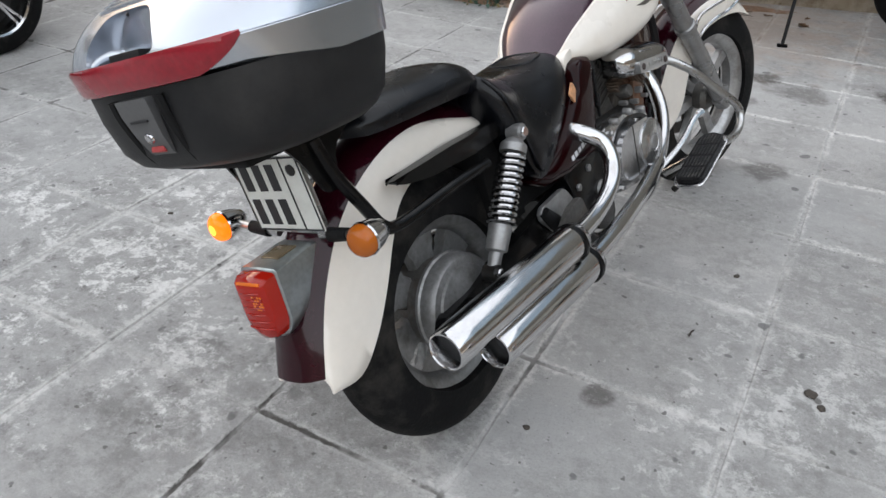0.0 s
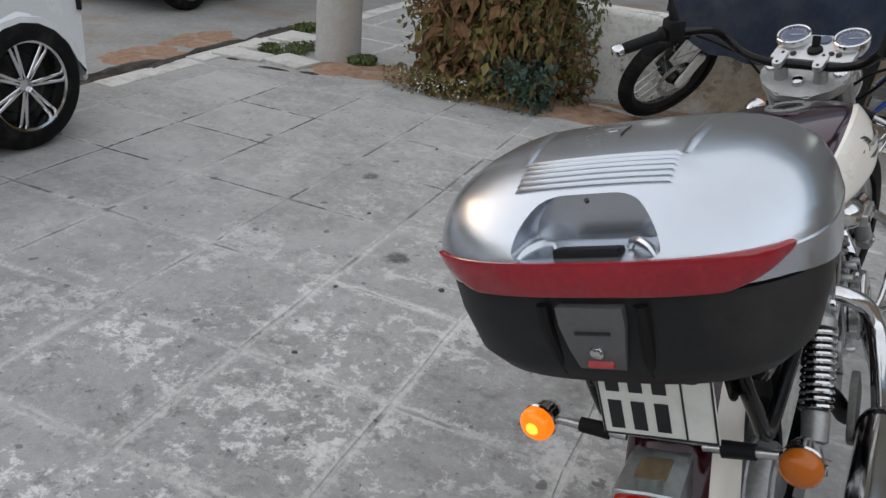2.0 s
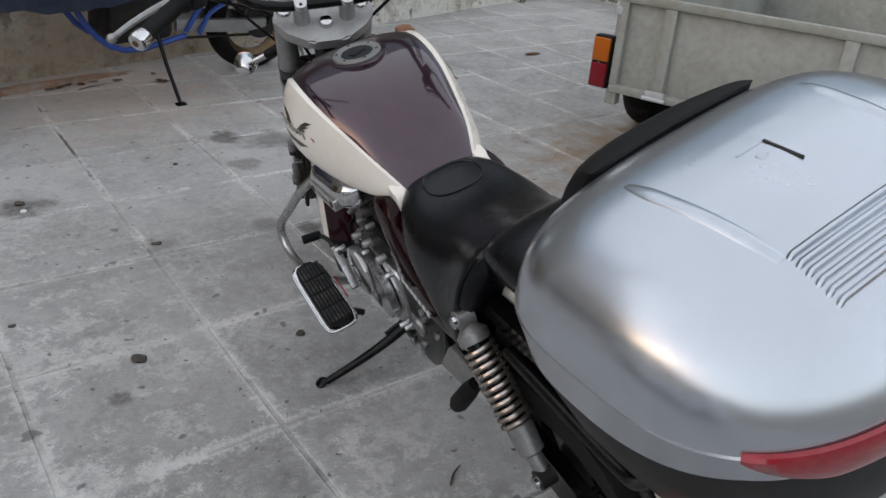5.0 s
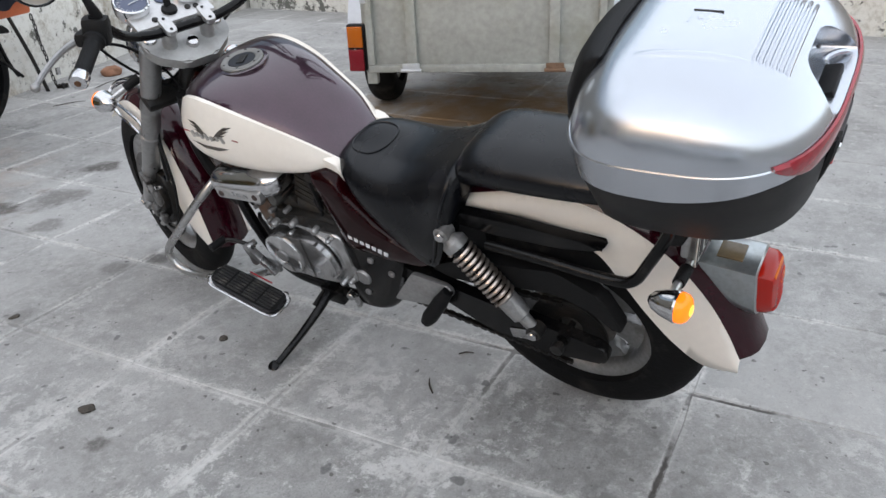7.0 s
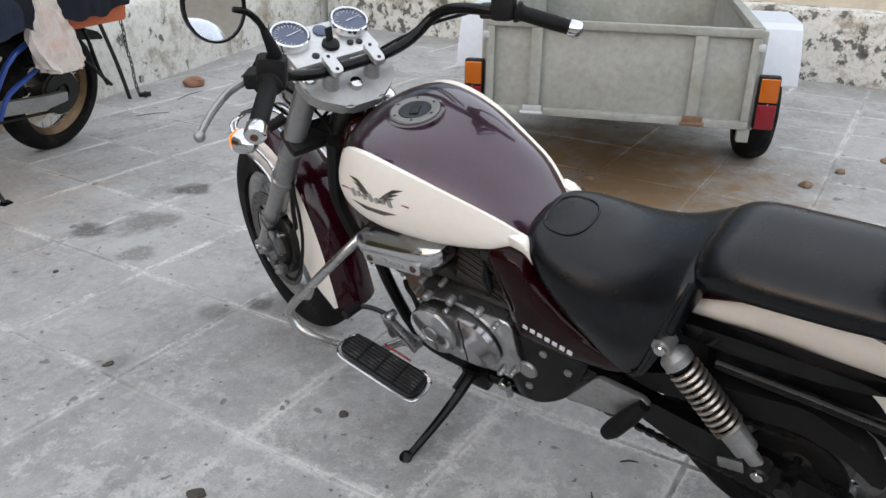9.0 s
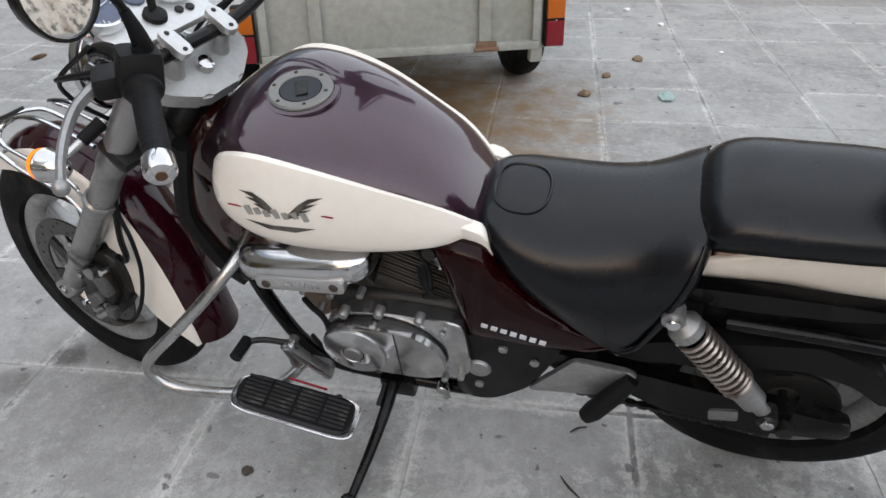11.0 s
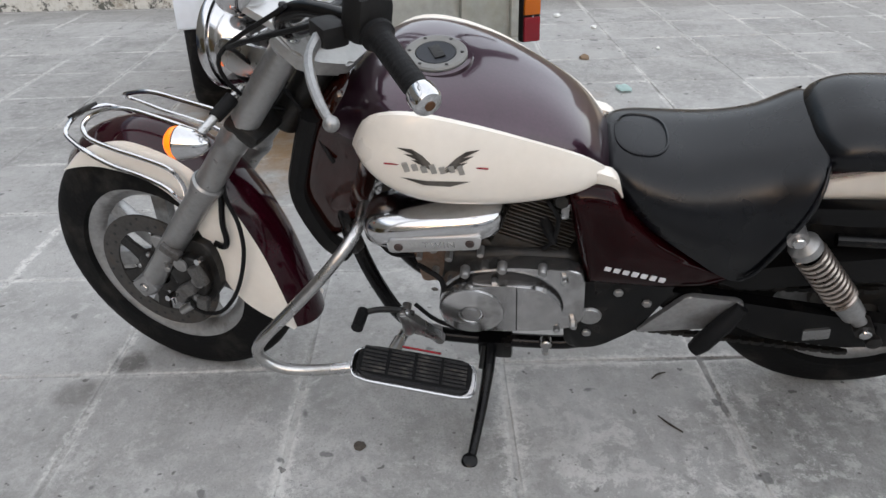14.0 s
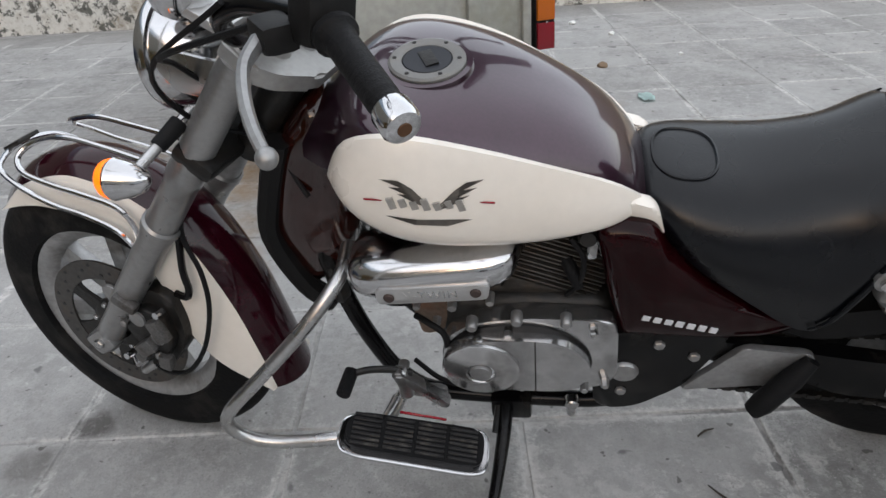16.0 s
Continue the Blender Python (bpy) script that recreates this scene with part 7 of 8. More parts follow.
TRAIL = pose(1.115, 6.1, 0, -9, 0, b2h)
drape("tarpaulin", [(0.26, 0.20, 0.74, 0.96), (0.6, 0.24, 0.67, 1.0), (0.9, 0.26, 0.56, 1.05), (1.2, 0.27, 0.54, 1.08), (1.45, 0.25, 0.56, 1.02), (1.62, 0.2, 0.60, 0.92), (1.74, 0.12, 0.66, 0.82)], TARP, TRAIL, "dark blue tarpaulin draped over the trail motorcycle", "tarpaulin", 2.0)
drape("luggage_cover", [(-0.50, 0.10, 0.80, 0.95), (-0.44, 0.19, 0.77, 1.02), (-0.15, 0.22, 0.74, 1.06), (0.2, 0.22, 0.73, 1.06), (0.36, 0.2, 0.74, 1.0)], mat("navy_cloth", (0.022, 0.025, 0.04), 0.85, vary=0.2, scale=6, bump=0.4), TRAIL, "dark navy cloth over luggage on the rear rack", "cover", 7.0)
crate = thing("luggage_box", TRAIL @ pose(-0.24, 0, 0.705), "orange plastic box strapped on the rear rack", "box")
part("body", box(bm_new(), (0, 0, 0.03), (0.46, 0.30, 0.15), bev=0.02), mat("orange_plastic", (0.55, 0.13, 0.04), 0.5, vary=0.12, scale=8), crate)
part("rim", box(bm_new(), (0, 0, 0.11), (0.48, 0.32, 0.025), bev=0.008), mat("orange_rim", (0.5, 0.11, 0.035), 0.5), crate)
rings = []
for i in range(25):
    t = i / 24
    z = 0.86 - 0.36 * t
    hw = (0.085 + 0.065 * min(1, t * 1.6)) * (1 if t < 0.93 else 0.8)
    ring = []
    for k in range(40):
        a = 2 * math.pi * k / 40
        f = 1 + 0.22 * noise.noise((math.cos(a) * 2.5, z * 9, math.sin(a) * 2.5)) + 0.06 * noise.noise((math.cos(a) * 6, z * 18, 3.0))
        ring.append((0.19 - 0.12 * t + hw * abs(math.cos(a)) ** 0.7 * (1 if math.cos(a) > 0 else -1) * f, 0.195 + (0.03 + 0.025 * t) * math.sin(a) * f + 0.02 * noise.noise((math.cos(a) * 5, z * 14, 9.0)), z))
    rings.append(ring)
bag = part("plastic_bag", ring_mesh(bm_new(), rings), mat("crumpled_white_plastic_bag", (0.66, 0.58, 0.53), 0.35, vary=0.12, scale=14, bump=0.6, bump_scale=40, dirt=(0.6, 0.25, 0.15), dirt_amount=0.35, dirt_scale=6), None, angle=25)
bag.matrix_world = TRAIL
tagged(bag, "crumpled white plastic bag hanging from the rack", "bag")

# ---- utility pole, shrub, soil ----
POLE_M = mat("cast_concrete_pole", (0.42, 0.41, 0.39), 0.85, vary=0.12, scale=5, bump=0.3, dirt=(0.35, 0.25, 0.18), dirt_amount=0.5, dirt_scale=2)
pole = part("utility_pole", lathe(bm_new(), [(0, 0), (0.165, 0), (0.16, 0.1), (0.155, 1.0), (0.11, 8.0), (0, 8.0)], (-2.78, 5.72, -0.02), (0, 0, 1), 32), POLE_M)
tagged(pole, "round grey concrete utility pole at the pavement edge", "pole")
SOIL = mat("reddish_soil", (0.25, 0.15, 0.095), 0.95, vary=0.4, scale=14, bump=0.8, bump_scale=60, dirt=(0.30, 0.27, 0.24), dirt_amount=0.8, dirt_scale=9)


def patch(name, cx, cy, rx, ry, h, material, label, seed, rot=0.0, kind="stuff", n=56):
    """A low irregular heap or spill."""
    bm_ = bm_new()
    rings = []
    for k, f in ((0, 1.0), (0.35, 0.86), (0.8, 0.6), (1.0, 0.25)):
        ring = []
        for i in range(n):
            a_ = 2 * math.pi * i / n
            q = 1 + 0.28 * noise.noise((math.cos(a_) * 1.6, math.sin(a_) * 1.6, seed)) + 0.12 * noise.noise((math.cos(a_) * 6, math.sin(a_) * 6, seed))
            ring.append((rx * f * q * math.cos(a_), ry * f * q * math.sin(a_), -0.004 + (h + 0.004) * k + (h * 0.5 * noise.noise((f * 9, a_ * 3, seed)) if k else 0)))
        rings.append(ring)
    ring_mesh(bm_, rings, cap=True)
    ob = part(name, bm_, material, None, angle=70)
    ob.matrix_world = pose(cx, cy, 0, 0, 0, rot)
    return tagged(ob, label, "soil", kind=kind)


patch("soil", -1.45, 5.58, 1.1, 0.26, 0.02, SOIL, "reddish soil spilled along the shrub and wall", 1.0, 2)
patch("soil", -2.45, 5.52, 0.45, 0.25, 0.012, SOIL, "reddish soil round the pole", 4.0, 20)
patch("soil", -0.25, 6.05, 0.9, 0.08, 0.014, SOIL, "reddish soil and leaf litter at the wall foot", 6.0, 14)

LEAVES = [mat("ivy_leaf_green", (0.07, 0.075, 0.02), 0.6, vary=0.5, scale=3), mat("dry_leaf_brown", (0.17, 0.09, 0.04), 0.8, vary=0.5, scale=3), mat("blue_green_leaf", (0.05, 0.095, 0.068), 0.6, vary=0.4, scale=3), mat("yellow_green_leaf", (0.15, 0.12, 0.035), 0.7, vary=0.4, scale=3)]


def leaf_cloud(name, material, parent, count, cx, cy, rx, ry, z0, z1, size, seed, droop=0.6, label=""):
    r = random.Random(seed)
    vs, fs = [], []
    for _ in range(count):
        while True:
            a_, b_, c_ = r.uniform(-1, 1), r.uniform(-1, 1), r.random()
            if a_ * a_ + b_ * b_ < 1:
                break
        lump = 0.78 + 0.32 * noise.noise((a_ * 2.5, c_ * 3, seed))
        p = Vector((cx + rx * a_ * lump, cy + ry * b_ * lump, z0 + (z1 - z0) * c_))
        if noise.noise(p * 5.0) < -0.12 and r.random() < 0.75:
            continue
        s_ = size * r.uniform(0.5, 1.5)
        wd = r.uniform(0.14, 0.36)
        m = Euler((r.uniform(-1.2, 1.2), r.uniform(0.0, droop * 2), r.uniform(0, 6.28))).to_matrix()
        k = len(vs)
        for x, y, z in ((0, 0, 0), (0.45, wd, 0.08), (1.0, 0.0, -0.14), (0.45, -wd, 0.08)):
            vs.append(p + m @ Vector((x * s_, y * s_, z * s_)))
        fs += [(k, k + 1, k + 2), (k, k + 2, k + 3)]
    me = bpy.data.meshes.new(name)
    me.from_pydata(vs, [], fs)
    me.materials.append(material)
    ob = new(name, me)
    ob.parent = parent
    return tagged(ob, label, kind="stuff")


shrub = thing("shrub", pose(0, 0, 0), "overgrown shrub of green and dry brown leaves against the wall", "shrub")
for i, (mt, cnt, sz) in enumerate(zip(LEAVES, (11000, 15000, 1700, 8500), (0.042, 0.042, 0.034, 0.048))):
    cx = (-1.5, -1.6, -1.33, -1.7)[i]
    leaf_cloud("foliage", mt, shrub, cnt, cx, (5.75, 5.75, 5.44, 5.75)[i], (0.66, 0.7, 0.3, 0.62)[i], (0.42, 0.42, 0.22, 0.42)[i], 0.0, (1.25, 1.2, 0.32, 1.1)[i], sz, 10 + i)
leaf_cloud("foliage", LEAVES[1], shrub, 2600, -1.68, 5.68, 0.56, 0.42, 0.1, 1.15, 0.1, 31, 0.9)
leaf_cloud("foliage", LEAVES[3], shrub, 1500, -1.55, 5.66, 0.6, 0.42, 0.1, 1.2, 0.1, 32, 0.9)
r_ = random.Random(77)
for i in range(30):
    x, y = r_.uniform(-2.0, -1.1), r_.uniform(5.45, 5.95)
    part("stem", tube(bm_new(), [(x, y, 0), (x + r_.uniform(-0.1, 0.1), y + r_.uniform(-0.12, 0.08), r_.uniform(0.4, 0.6)), (x + r_.uniform(-0.2, 0.2), y + r_.uniform(-0.2, 0.1), r_.uniform(0.8, 1.25))], [0.004, 0.003, 0.001], 5, k=3), LEAVES[1], shrub)
WEED = mat("weed_green", (0.085, 0.11, 0.03), 0.6, vary=0.5, scale=6)
weeds = thing("weeds", pose(0, 0, 0), "low green weeds at the foot of the pole", "plant")
for x, y, rx, ry in ((-2.56, 5.68, 0.12, 0.12), (-3.08, 5.66, 0.13, 0.2), (-3.2, 5.5, 0.1, 0.1), (-3.42, 6.3, 0.09, 0.2)):
    leaf_cloud("foliage", WEED, weeds, 1500, x, y, rx, ry, 0.0, 0.06, 0.026, int(-x * 100))
flowers = thing("daisies", pose(0, 0, 0), "small white wild flowers along the shrub", "flower")
leaf_cloud("petals", mat("white_petal", (0.7, 0.7, 0.65), 0.7), flowers, 240, -1.78, 5.3, 0.42, 0.12, 0.02, 0.14, 0.015, 5)
leaf_cloud("foliage", LEAVES[3], flowers, 1900, -1.72, 5.36, 0.56, 0.15, 0.0, 0.15, 0.03, 6)

# ---- parked cars ----
CAR_WHITE = mat("white_car_paint", (0.72, 0.74, 0.76), 0.25, vary=0.02, coat=0.7)
CAR_DARK = mat("dark_car_paint", (0.02, 0.022, 0.027), 0.25, vary=0.1, coat=0.7)
WINDOW = mat("tinted_car_glass", (0.02, 0.025, 0.03), 0.06, vary=0.05, rough_vary=0.02)


def car(m, paint, label):
    """A hatchback: x along its length from the front axle backwards is negative, y to its left; z from the ground."""
    root = thing("car", m, label, "car")
    W = 0.8
    prof = [(0.56, 0.25), (0.63, 0.31), (0.67, 0.39), (0.685, 0.47), (0.675, 0.55), (0.645, 0.62), (0.59, 0.675), (0.5, 0.715), (-0.15, 0.86), (-0.35, 0.90), (-2.75, 0.94), (-3.15, 0.92), (-3.2, 0.60), (-3.18, 0.32), (-2.83, 0.24)]
    arch = lambda cx: [(cx - 0.33 * math.cos(math.pi * i / 10), 0.27 + 0.34 * math.sin(math.pi * i / 10)) for i in range(11)]
    low = [(-2.83, 0.24)] + arch(-2.5) + [(-2.1, 0.20), (-0.4, 0.20)] + arch(0.0) + [(0.4, 0.24)]
    poly = prof + low[1:]

    def nose(bm_):
        """Draws the front overhang in and rounds it in plan."""
        for v in bm_.verts:
            d_ = max(0.0, v.co.x - 0.3)
            v.co.y *= 1 - 1.6 * d_ * d_
            v.co.x -= 0.35 * d_ + (0.55 * d_ * abs(v.co.y) ** 2)
        return bm_

    part("body", nose(prism(bm_new(), poly, -W, W, None, 0.045, 3)), paint, root, angle=35)
    cab = [(-0.32, 0.88), (-0.95, 1.36), (-1.3, 1.42), (-2.5, 1.40), (-3.0, 1.12), (-3.1, 0.90)]
    part("cabin", prism(bm_new(), cab, -W + 0.08, W - 0.08, None, 0.06, 3), paint, root, angle=35)
    for s in (1, -1):
        for poly2 in ([(-0.62, 0.93), (-1.02, 1.30), (-1.55, 1.34), (-1.55, 0.94)], [(-1.63, 0.94), (-1.63, 1.34), (-2.4, 1.32), (-2.75, 0.97)]):
            part("side_window", prism(bm_new(), poly2, s * (W - 0.085), s * (W - 0.076), None, 0.003), WINDOW, root)
        part("door_handle", box(bm_new(), (-1.4, s * (W + 0.008), 0.80), (0.18, 0.02, 0.03), bev=0.008), paint, root)
        part("rub_strip", box(bm_new(), (-1.25, s * (W + 0.003), 0.52), (1.6, 0.012, 0.05), bev=0.004), BLACK_PLASTIC, root)
        part("side_marker", nose(box(bm_new(), (0.42, s * (W - 0.01), 0.60), (0.10, 0.04, 0.05), bev=0.008)), BLACK_PLASTIC, root)
        part("door_gap", box(bm_new(), (-0.42, s * W, 0.55), (0.006, 0.004, 0.6)), INK, root)
        part("door_gap", box(bm_new(), (-1.6, s * W, 0.56), (0.006, 0.004, 0.62)), INK, root)
        part("arch_liner", prism(bm_new(), [(0.36 * math.cos(math.pi * i / 10), 0.26 + 0.35 * math.sin(math.pi * i / 10)) for i in range(11)], s * (W - 0.34), s * (W - 0.24)), BLACK_PLASTIC, root)
        part("headlamp", nose(box(bm_new(), (0.6, s * 0.55, 0.62), (0.1, 0.32, 0.13), (0, 20, 0), 0.03)), GLASS, root)
        part("rear_lamp", box(bm_new(), (-3.17, s * 0.62, 0.78), (0.06, 0.2, 0.2), bev=0.02), RED_LENS, root)
        for cx in (0.0, -2.5):
            c = Vector((cx, s * (W - 0.085), 0.29))
            wheel_ = part("wheel", lathe(bm_new(), [(0.0, 0.045), (0.03, 0.05), (0.04, 0.045), (0.04, -0.05), (0, -0.05)], c, (0, s, 0), 20), CHROME, root, "alloy car wheel")
            prof2 = [(0.2 + 0.095 * max(0.0, math.cos(a)) ** 0.45, 0.1 * math.sin(a)) for a in [math.pi * (i / 12 - 0.5) for i in range(13)]] + [(0.196, 0.07), (0.196, -0.07)]
            part("tyre", lathe(bm_new(), prof2, c, (0, 1, 0), 40, closed=True), RUBBER, wheel_)
            part("rim", lathe(bm_new(), [(0.204, 0.082), (0.2, 0.088), (0.188, 0.082), (0.178, 0.03), (0.178, -0.07), (0.2, -0.085), (0.2, -0.07), (0.19, -0.06), (0.19, 0.02)], c, (0, s, 0), 40, closed=True), CHROME, wheel_)
            part("brake_drum", lathe(bm_new(), [(0, 0.0), (0.13, 0.0), (0.14, -0.02), (0.18, -0.03), (0, -0.06)], c, (0, s, 0), 28), DARK_METAL, wheel_)
            for i in range(7):
                for dd in (-5, 5):
                    mm = Matrix.Translation(c) @ Matrix.Rotation(radians(360 / 7 * i + dd), 4, "Y")
                    part("spoke", prism(bm_new(), [(0.03, -0.010), (0.185, -0.007), (0.185, 0.007), (0.03, 0.010)], s * 0.035, s * 0.062, mm, 0.003, 1), CHROME, wheel_)
    part("windscreen", prism(bm_new(), [(-0.33, 0.92), (-0.93, 1.37), (-0.95, 1.35), (-0.37, 0.90)], -W + 0.14, W - 0.14), WINDOW, root)
    part("bumper", nose(box(bm_new(), (0.62, 0, 0.42), (0.14, 1.5, 0.18), bev=0.05, seg=3)), paint, root)
    return root


car(pose(-3.66, 3.24, 0.0, 0, 0, 90), CAR_WHITE, "white parked hatchback with multi-spoke alloy wheels")
car(pose(-5.7, 6.7, -0.12, 0, 0, -90), CAR_DARK, "dark parked car across the road")

# ---- litter and small things ----
STONE = mat("brown_stone", (0.2, 0.14, 0.09), 0.9, vary=0.35, scale=30, bump=0.5, bump_scale=90)
CLOD = mat("dark_clod", (0.07, 0.06, 0.05), 0.95, vary=0.4, scale=40, bump=0.5, bump_scale=120)
CHIP_WHITE = mat("white_chip", (0.7, 0.7, 0.68), 0.7, vary=0.1, scale=40)
STICK = mat("dry_stick", (0.05, 0.04, 0.033), 0.9, vary=0.3, scale=30)


def pebble(name, x, y, r, material, label, category, seed, flat=0.55, z=0.0):
    bm = bm_new()
    bmesh.ops.create_icosphere(bm, subdivisions=3, radius=1.0)
    rr = random.Random(seed)
    sx, sy = rr.uniform(0.75, 1.25), rr.uniform(0.7, 1.0)
    for v in bm.verts:
        k = r * (1 + 0.35 * noise.noise(v.co * 1.3 + Vector((seed, 0, 0))) + 0.14 * noise.noise(v.co * 4 + Vector((0, seed, 0))))
        v.co = Vector((v.co.x * k * sx, v.co.y * k * sy, max(v.co.z * k * flat, -r * flat * 0.5)))
    ob = part(name, bm, material, None, angle=70)
    ob.matrix_world = pose(x, y, z + r * flat * 0.5, 0, 0, rr.uniform(0, 360))
    return tagged(ob, label, category)


for i, (x, y, r) in enumerate(((2.75, 2.5, 0.035), (3.07, 2.38, 0.03), (2.26, 3.44, 0.028), (3.41, 2.19, 0.03), (2.35, 3.52, 0.018), (2.1, 3.3, 0.015))):
    pebble("stone", x, y, r, STONE, "small brown stone lying on the paving", "stone", 3 + i)
pebble("stone", 2.62, 6.62, 0.09, mat("rusty_brown_stone", (0.24, 0.12, 0.07), 0.9, vary=0.4, scale=20, bump=0.5), "rusty brown stone at the foot of the wall", "stone", 41, 0.5)
for i, (x, y, r) in enumerate(((-0.35, 3.37, 0.022), (-0.78, 3.08, 0.012), (-0.1, 4.01, 0.014), (-0.43, 4.55, 0.02), (1.02, 2.66, 0.016), (1.05, 2.62, 0.012), (0.078, 3.27, 0.016), (-1.3, 3.5, 0.009), (-1.1, 2.9, 0.008), (0.75, 3.1, 0.01), (-0.6, 3.7, 0.009), (-0.9, 4.1, 0.010), (-1.4, 4.4, 0.010), (0.2, 4.7, 0.011), (-1.0, 2.5, 0.008), (0.45, 2.2, 0.009))):
    pebble("clod", x, y, r, CLOD, "small dark clod of dirt on the paving", "dirt", 60 + i, 0.4)
for i, (x, y, r) in enumerate(((-0.43, 4.47, 0.014), (4.64, 2.18, 0.03), (4.24, 1.98, 0.022), (3.6, 1.7, 0.014), (-0.8, 4.7, 0.006))):
    pebble("pebble", x, y, r, CHIP_WHITE, "small white pebble on the paving", "stone", 90 + i, 0.6)
for i, (x, y, a, ln) in enumerate(((0.12, 2.57, 35, 0.07), (0.3, 2.55, -60, 0.045), (0.18, 5.97, 20, 0.16), (0.7, 2.75, 80, 0.035), (2.4, 6.4, 10, 0.3), (1.9, 6.2, -30, 0.2))):
    ob = part("stick", tube(bm_new(), [(-ln / 2, 0, 0.004), (0, ln * 0.06, 0.006), (ln / 2, 0, 0.004)], [0.002, 0.0028, 0.0014], 6, k=4), STICK)
    ob.matrix_world = pose(x, y, 0.0, 0, 0, a)
    tagged(ob, "thin dry stick lying on the paving", "stick")


def scrap(name, x, y, sx, sy, material, label, category, seed, lift=0.012, rot=0.0):
    """A crumpled thin piece lying on the ground."""
    n = 12
    bm = bm_new()
    vs = []
    for i in range(n + 1):
        for j in range(n + 1):
            u, v = i / n - 0.5, j / n - 0.5
            e = 1 + 0.18 * noise.noise((u * 4, v * 4, seed + 9))
            vs.append(bm.verts.new((u * sx * e, v * sy * e * (1 - 0.6 * abs(u)), 0.003 + lift * (0.5 + 0.5 * noise.noise((u * 5, v * 5, seed))))))
    for i in range(n):
        for j in range(n):
            k = i * (n + 1) + j
            bm.faces.new((vs[k], vs[k + n + 1], vs[k + n + 2], vs[k + 1]))
    bmesh.ops.solidify(bm, geom=bm.faces[:], thickness=0.0012)
    ob = part(name, bm, material, None, angle=60)
    ob.matrix_world = pose(x, y, 0.001, 0, 0, rot)
    return tagged(ob, label, category)


scrap("paper", 2.75, 2.1, 0.13, 0.08, mat("pale_blue_paper", (0.55, 0.68, 0.66), 0.8, vary=0.06, scale=14), "crumpled pale blue paper on the paving", "paper", 1.0)
scrap("leaf", 3.13, 5.71, 0.12, 0.06, LEAVES[1], "dry brown leaf on the paving", "leaf", 2.0)
scrap("leaf", 2.0, 5.3, 0.08, 0.05, LEAVES[1], "dry brown leaf on the paving", "leaf", 3.0, rot=60)
scrap("leaf", 0.55, 5.95, 0.08, 0.05, LEAVES[1], "dry brown leaf at the wall foot", "leaf", 4.0, rot=120)
r_ = random.Random(12)
for i in range(14):
    t = r_.random()
    scrap("leaf", -0.9 + 2.6 * t, 5.86 + 0.72 * t - r_.uniform(0.03, 0.22), r_.uniform(0.03, 0.06), r_.uniform(0.02, 0.04), LEAVES[1], "dry brown leaf at the wall foot", "leaf", 5.0 + i, rot=r_.uniform(0, 360))

# post with a chain by the wall
post = thing("gate_post", pose(2.1, 6.66, 0), "rusty iron post with a hanging chain by the wall", "post")
part("shaft", tube(bm_new(), [(0, 0, -0.02), (-0.05, 0.02, 0.25), (-0.14, 0.03, 0.56)], 0.013, 10, k=4), DARK_METAL, post)
for i in range(14):
    m = pose(0.07 + 0.004 * math.sin(i) - 0.004 * (14 - i), 0.0, 0.50 - 0.035 * i, 0, 0, 90 * (i % 2))
    part("chain_link", moved(tube(bm_new(), [(0.009 * math.cos(2 * math.pi * k / 12), 0, 0.022 * math.sin(2 * math.pi * k / 12)) for k in range(12)], 0.004, 6, closed=True), m), DARK_METAL, post)
for i in range(7):
    m = pose(0.10 + 0.025 * math.cos(i * 2.1), -0.03 + 0.02 * math.sin(i * 2.1), 0.008 + 0.006 * (i % 3), 60 * (i % 2) + 30, 20 * i, 50 * i)
    part("chain_link", moved(tube(bm_new(), [(0.012 * math.cos(2 * math.pi * k / 12), 0, 0.024 * math.sin(2 * math.pi * k / 12)) for k in range(12)], 0.005, 6, closed=True), m), DARK_METAL, post)
part("padlock", box(bm_new(), (0.095, -0.02, 0.12), (0.03, 0.02, 0.05), (5, 0, 10), 0.005), CHROME, post)

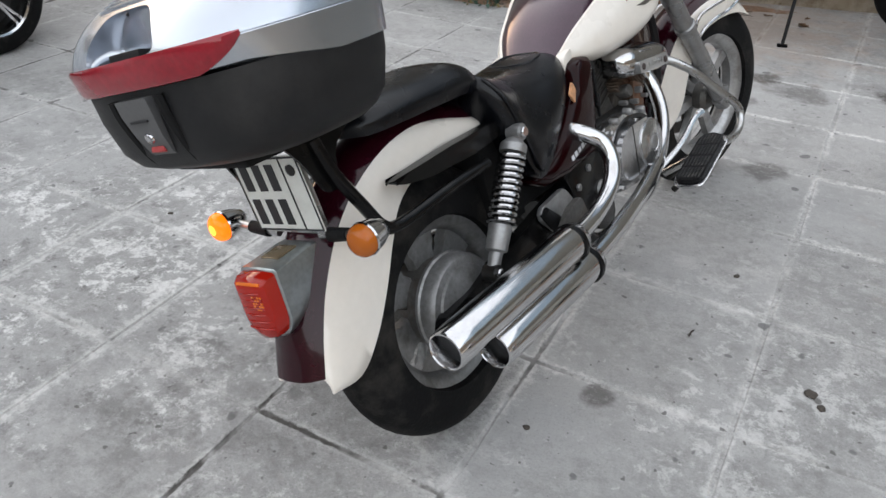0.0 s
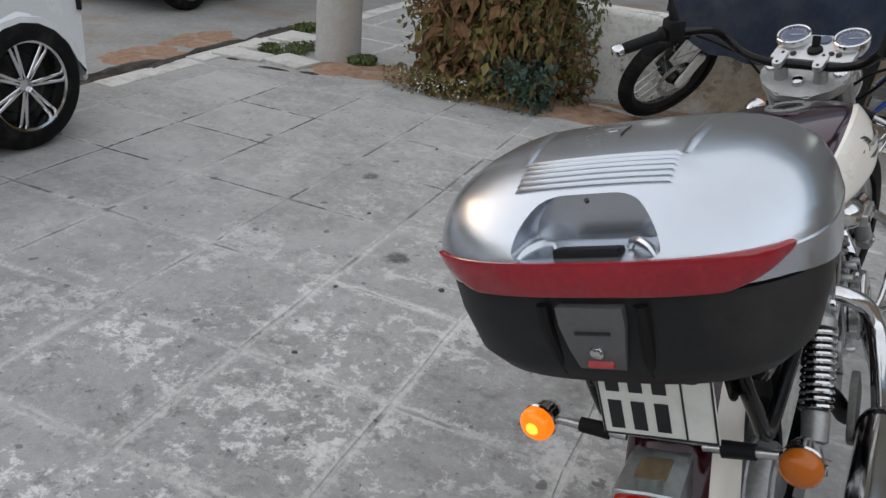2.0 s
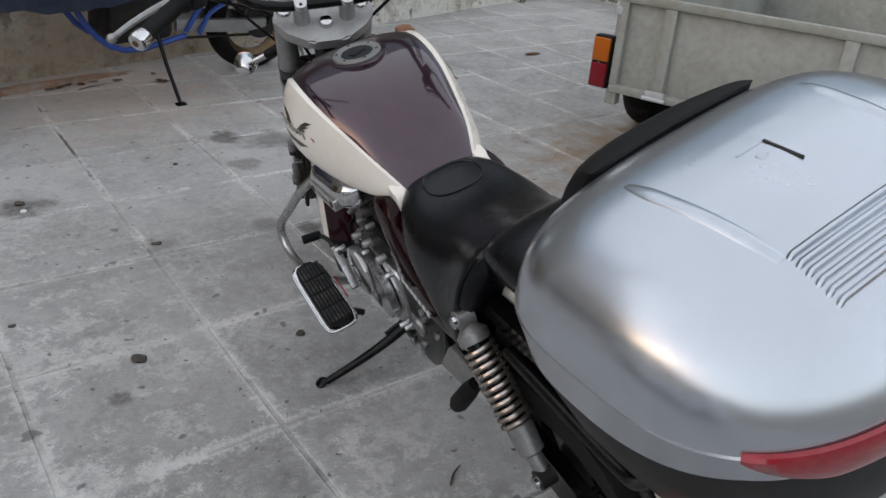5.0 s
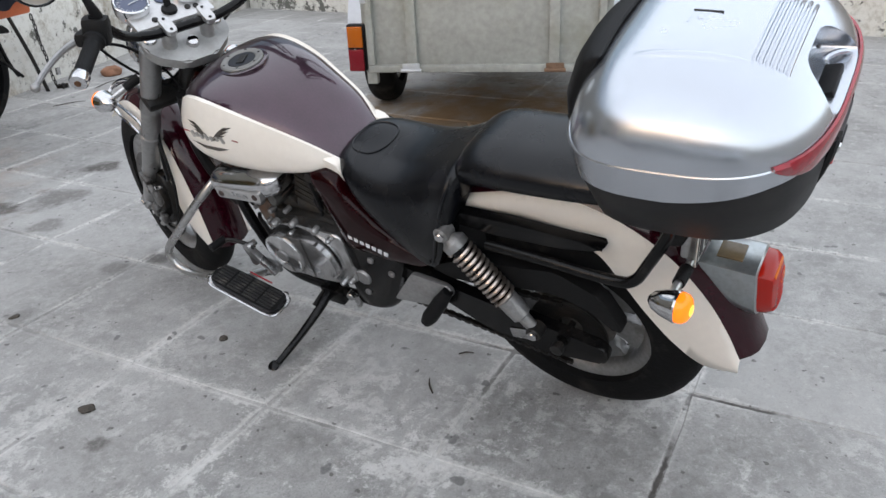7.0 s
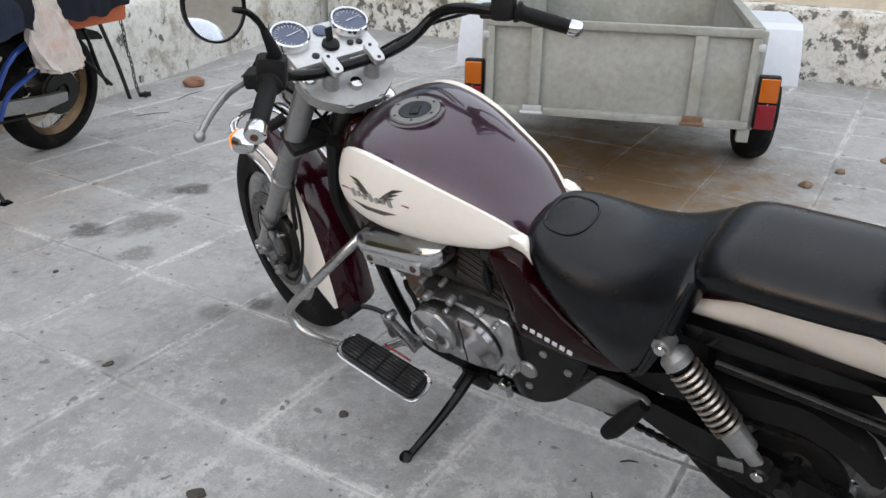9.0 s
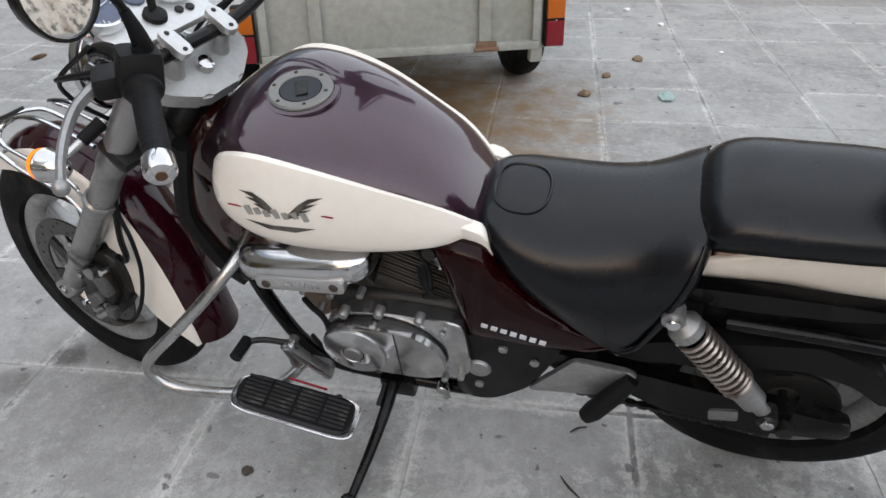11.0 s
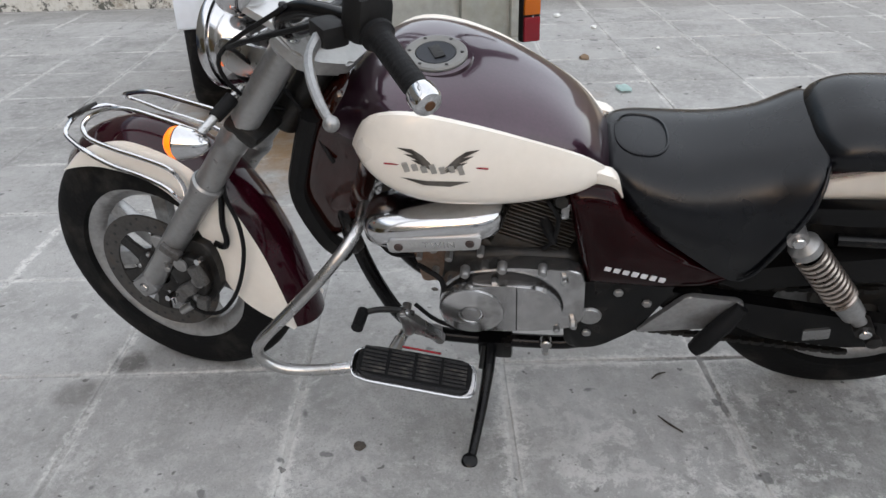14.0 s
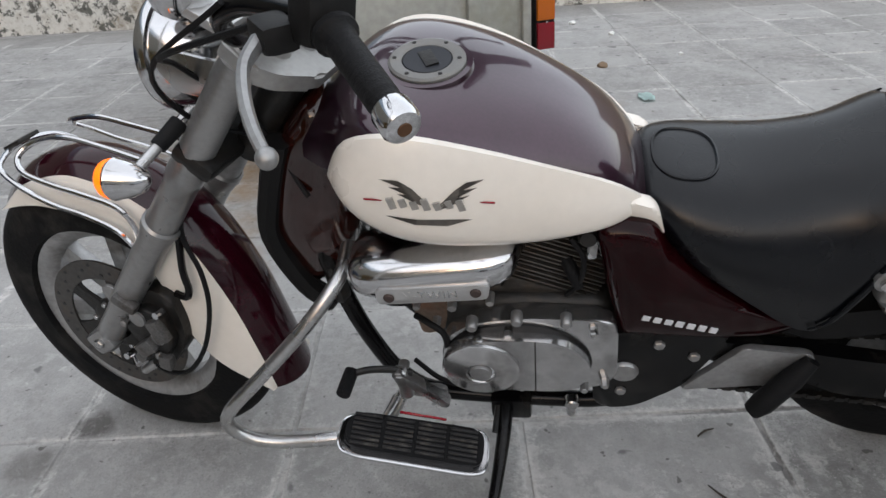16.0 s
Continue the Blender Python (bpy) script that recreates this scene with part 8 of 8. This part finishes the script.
# kerb along the road and broken pale slabs by the pole
KERB = mat("pale_kerb_concrete", (0.5, 0.49, 0.46), 0.9, vary=0.15, scale=6, bump=0.4, dirt=(0.18, 0.16, 0.13), dirt_amount=0.6, dirt_scale=5)
kerb = thing("kerb", pose(0, 0, 0), "row of worn concrete kerb stones at the road edge", "kerb", kind="structure")
for i in range(14):
    y = -2.0 + 0.82 * i
    if 0.6 < y < 4.2:
        continue
    part("kerb_stone", box(bm_new(), (-3.44 + 0.01 * (i % 3), y, -0.055), (0.16, 0.8, 0.12 + 0.006 * (i % 2)), (0, 0.6 * (i % 3 - 1), 0), 0.018), KERB, kerb)
GRIME = mat("dark_gutter_dirt", (0.028, 0.024, 0.02), 0.95, vary=0.5, scale=18, bump=0.7, bump_scale=70, dirt=(0.12, 0.09, 0.065), dirt_amount=0.5, dirt_scale=9)
for x, y, rx, ry, z, h, sd in ((-3.74, 4.6, 0.2, 0.75, -0.12, 0.05, 1.3), (-3.72, 5.6, 0.15, 0.8, -0.12, 0.055, 2.7), (-3.76, 6.5, 0.16, 0.6, -0.12, 0.05, 5.1)):
    patch("gutter_dirt", x, y, rx, ry, h, GRIME, "dark damp dirt gathered along the kerb", sd).location.z = z
for x, y, rx, ry, sd in ((-4.05, 5.2, 0.28, 0.42, 7.3), (-4.12, 5.85, 0.25, 0.45, 8.9)):
    patch("road_soil", x, y, rx, ry, 0.006, SOIL, "reddish soil washed onto the road", sd).location.z = -0.12
for x, y, rx, ry, sd in ((-2.93, 5.14, 0.13, 0.018, 3.3), (-2.7, 5.21, 0.07, 0.025, 4.4), (-3.27, 5.2, 0.07, 0.05, 6.6), (-3.5, 4.75, 0.05, 0.3, 9.2)):
    patch("crack_dirt", x, y, rx, ry, 0.006, GRIME, "dark dirt in a crack of the paving", sd, 12).location.z = 0.002
for i, (x, y, sx, sy, a) in enumerate(((-3.27, 5.28, 0.36, 0.22, 8), (-2.93, 5.36, 0.3, 0.26, -8), (-3.36, 5.6, 0.22, 0.3, 12), (-3.3, 5.98, 0.3, 0.34, 4))):
    ob = part("broken_slab", box(bm_new(), (0, 0, 0.006), (sx, sy, 0.03), bev=0.008), KERB)
    ob.matrix_world = pose(x, y, 0, 0.5 * (i % 2), 0.6, a)
    tagged(ob, "broken pale concrete slab by the pole", "slab", "broken slabs by the pole")
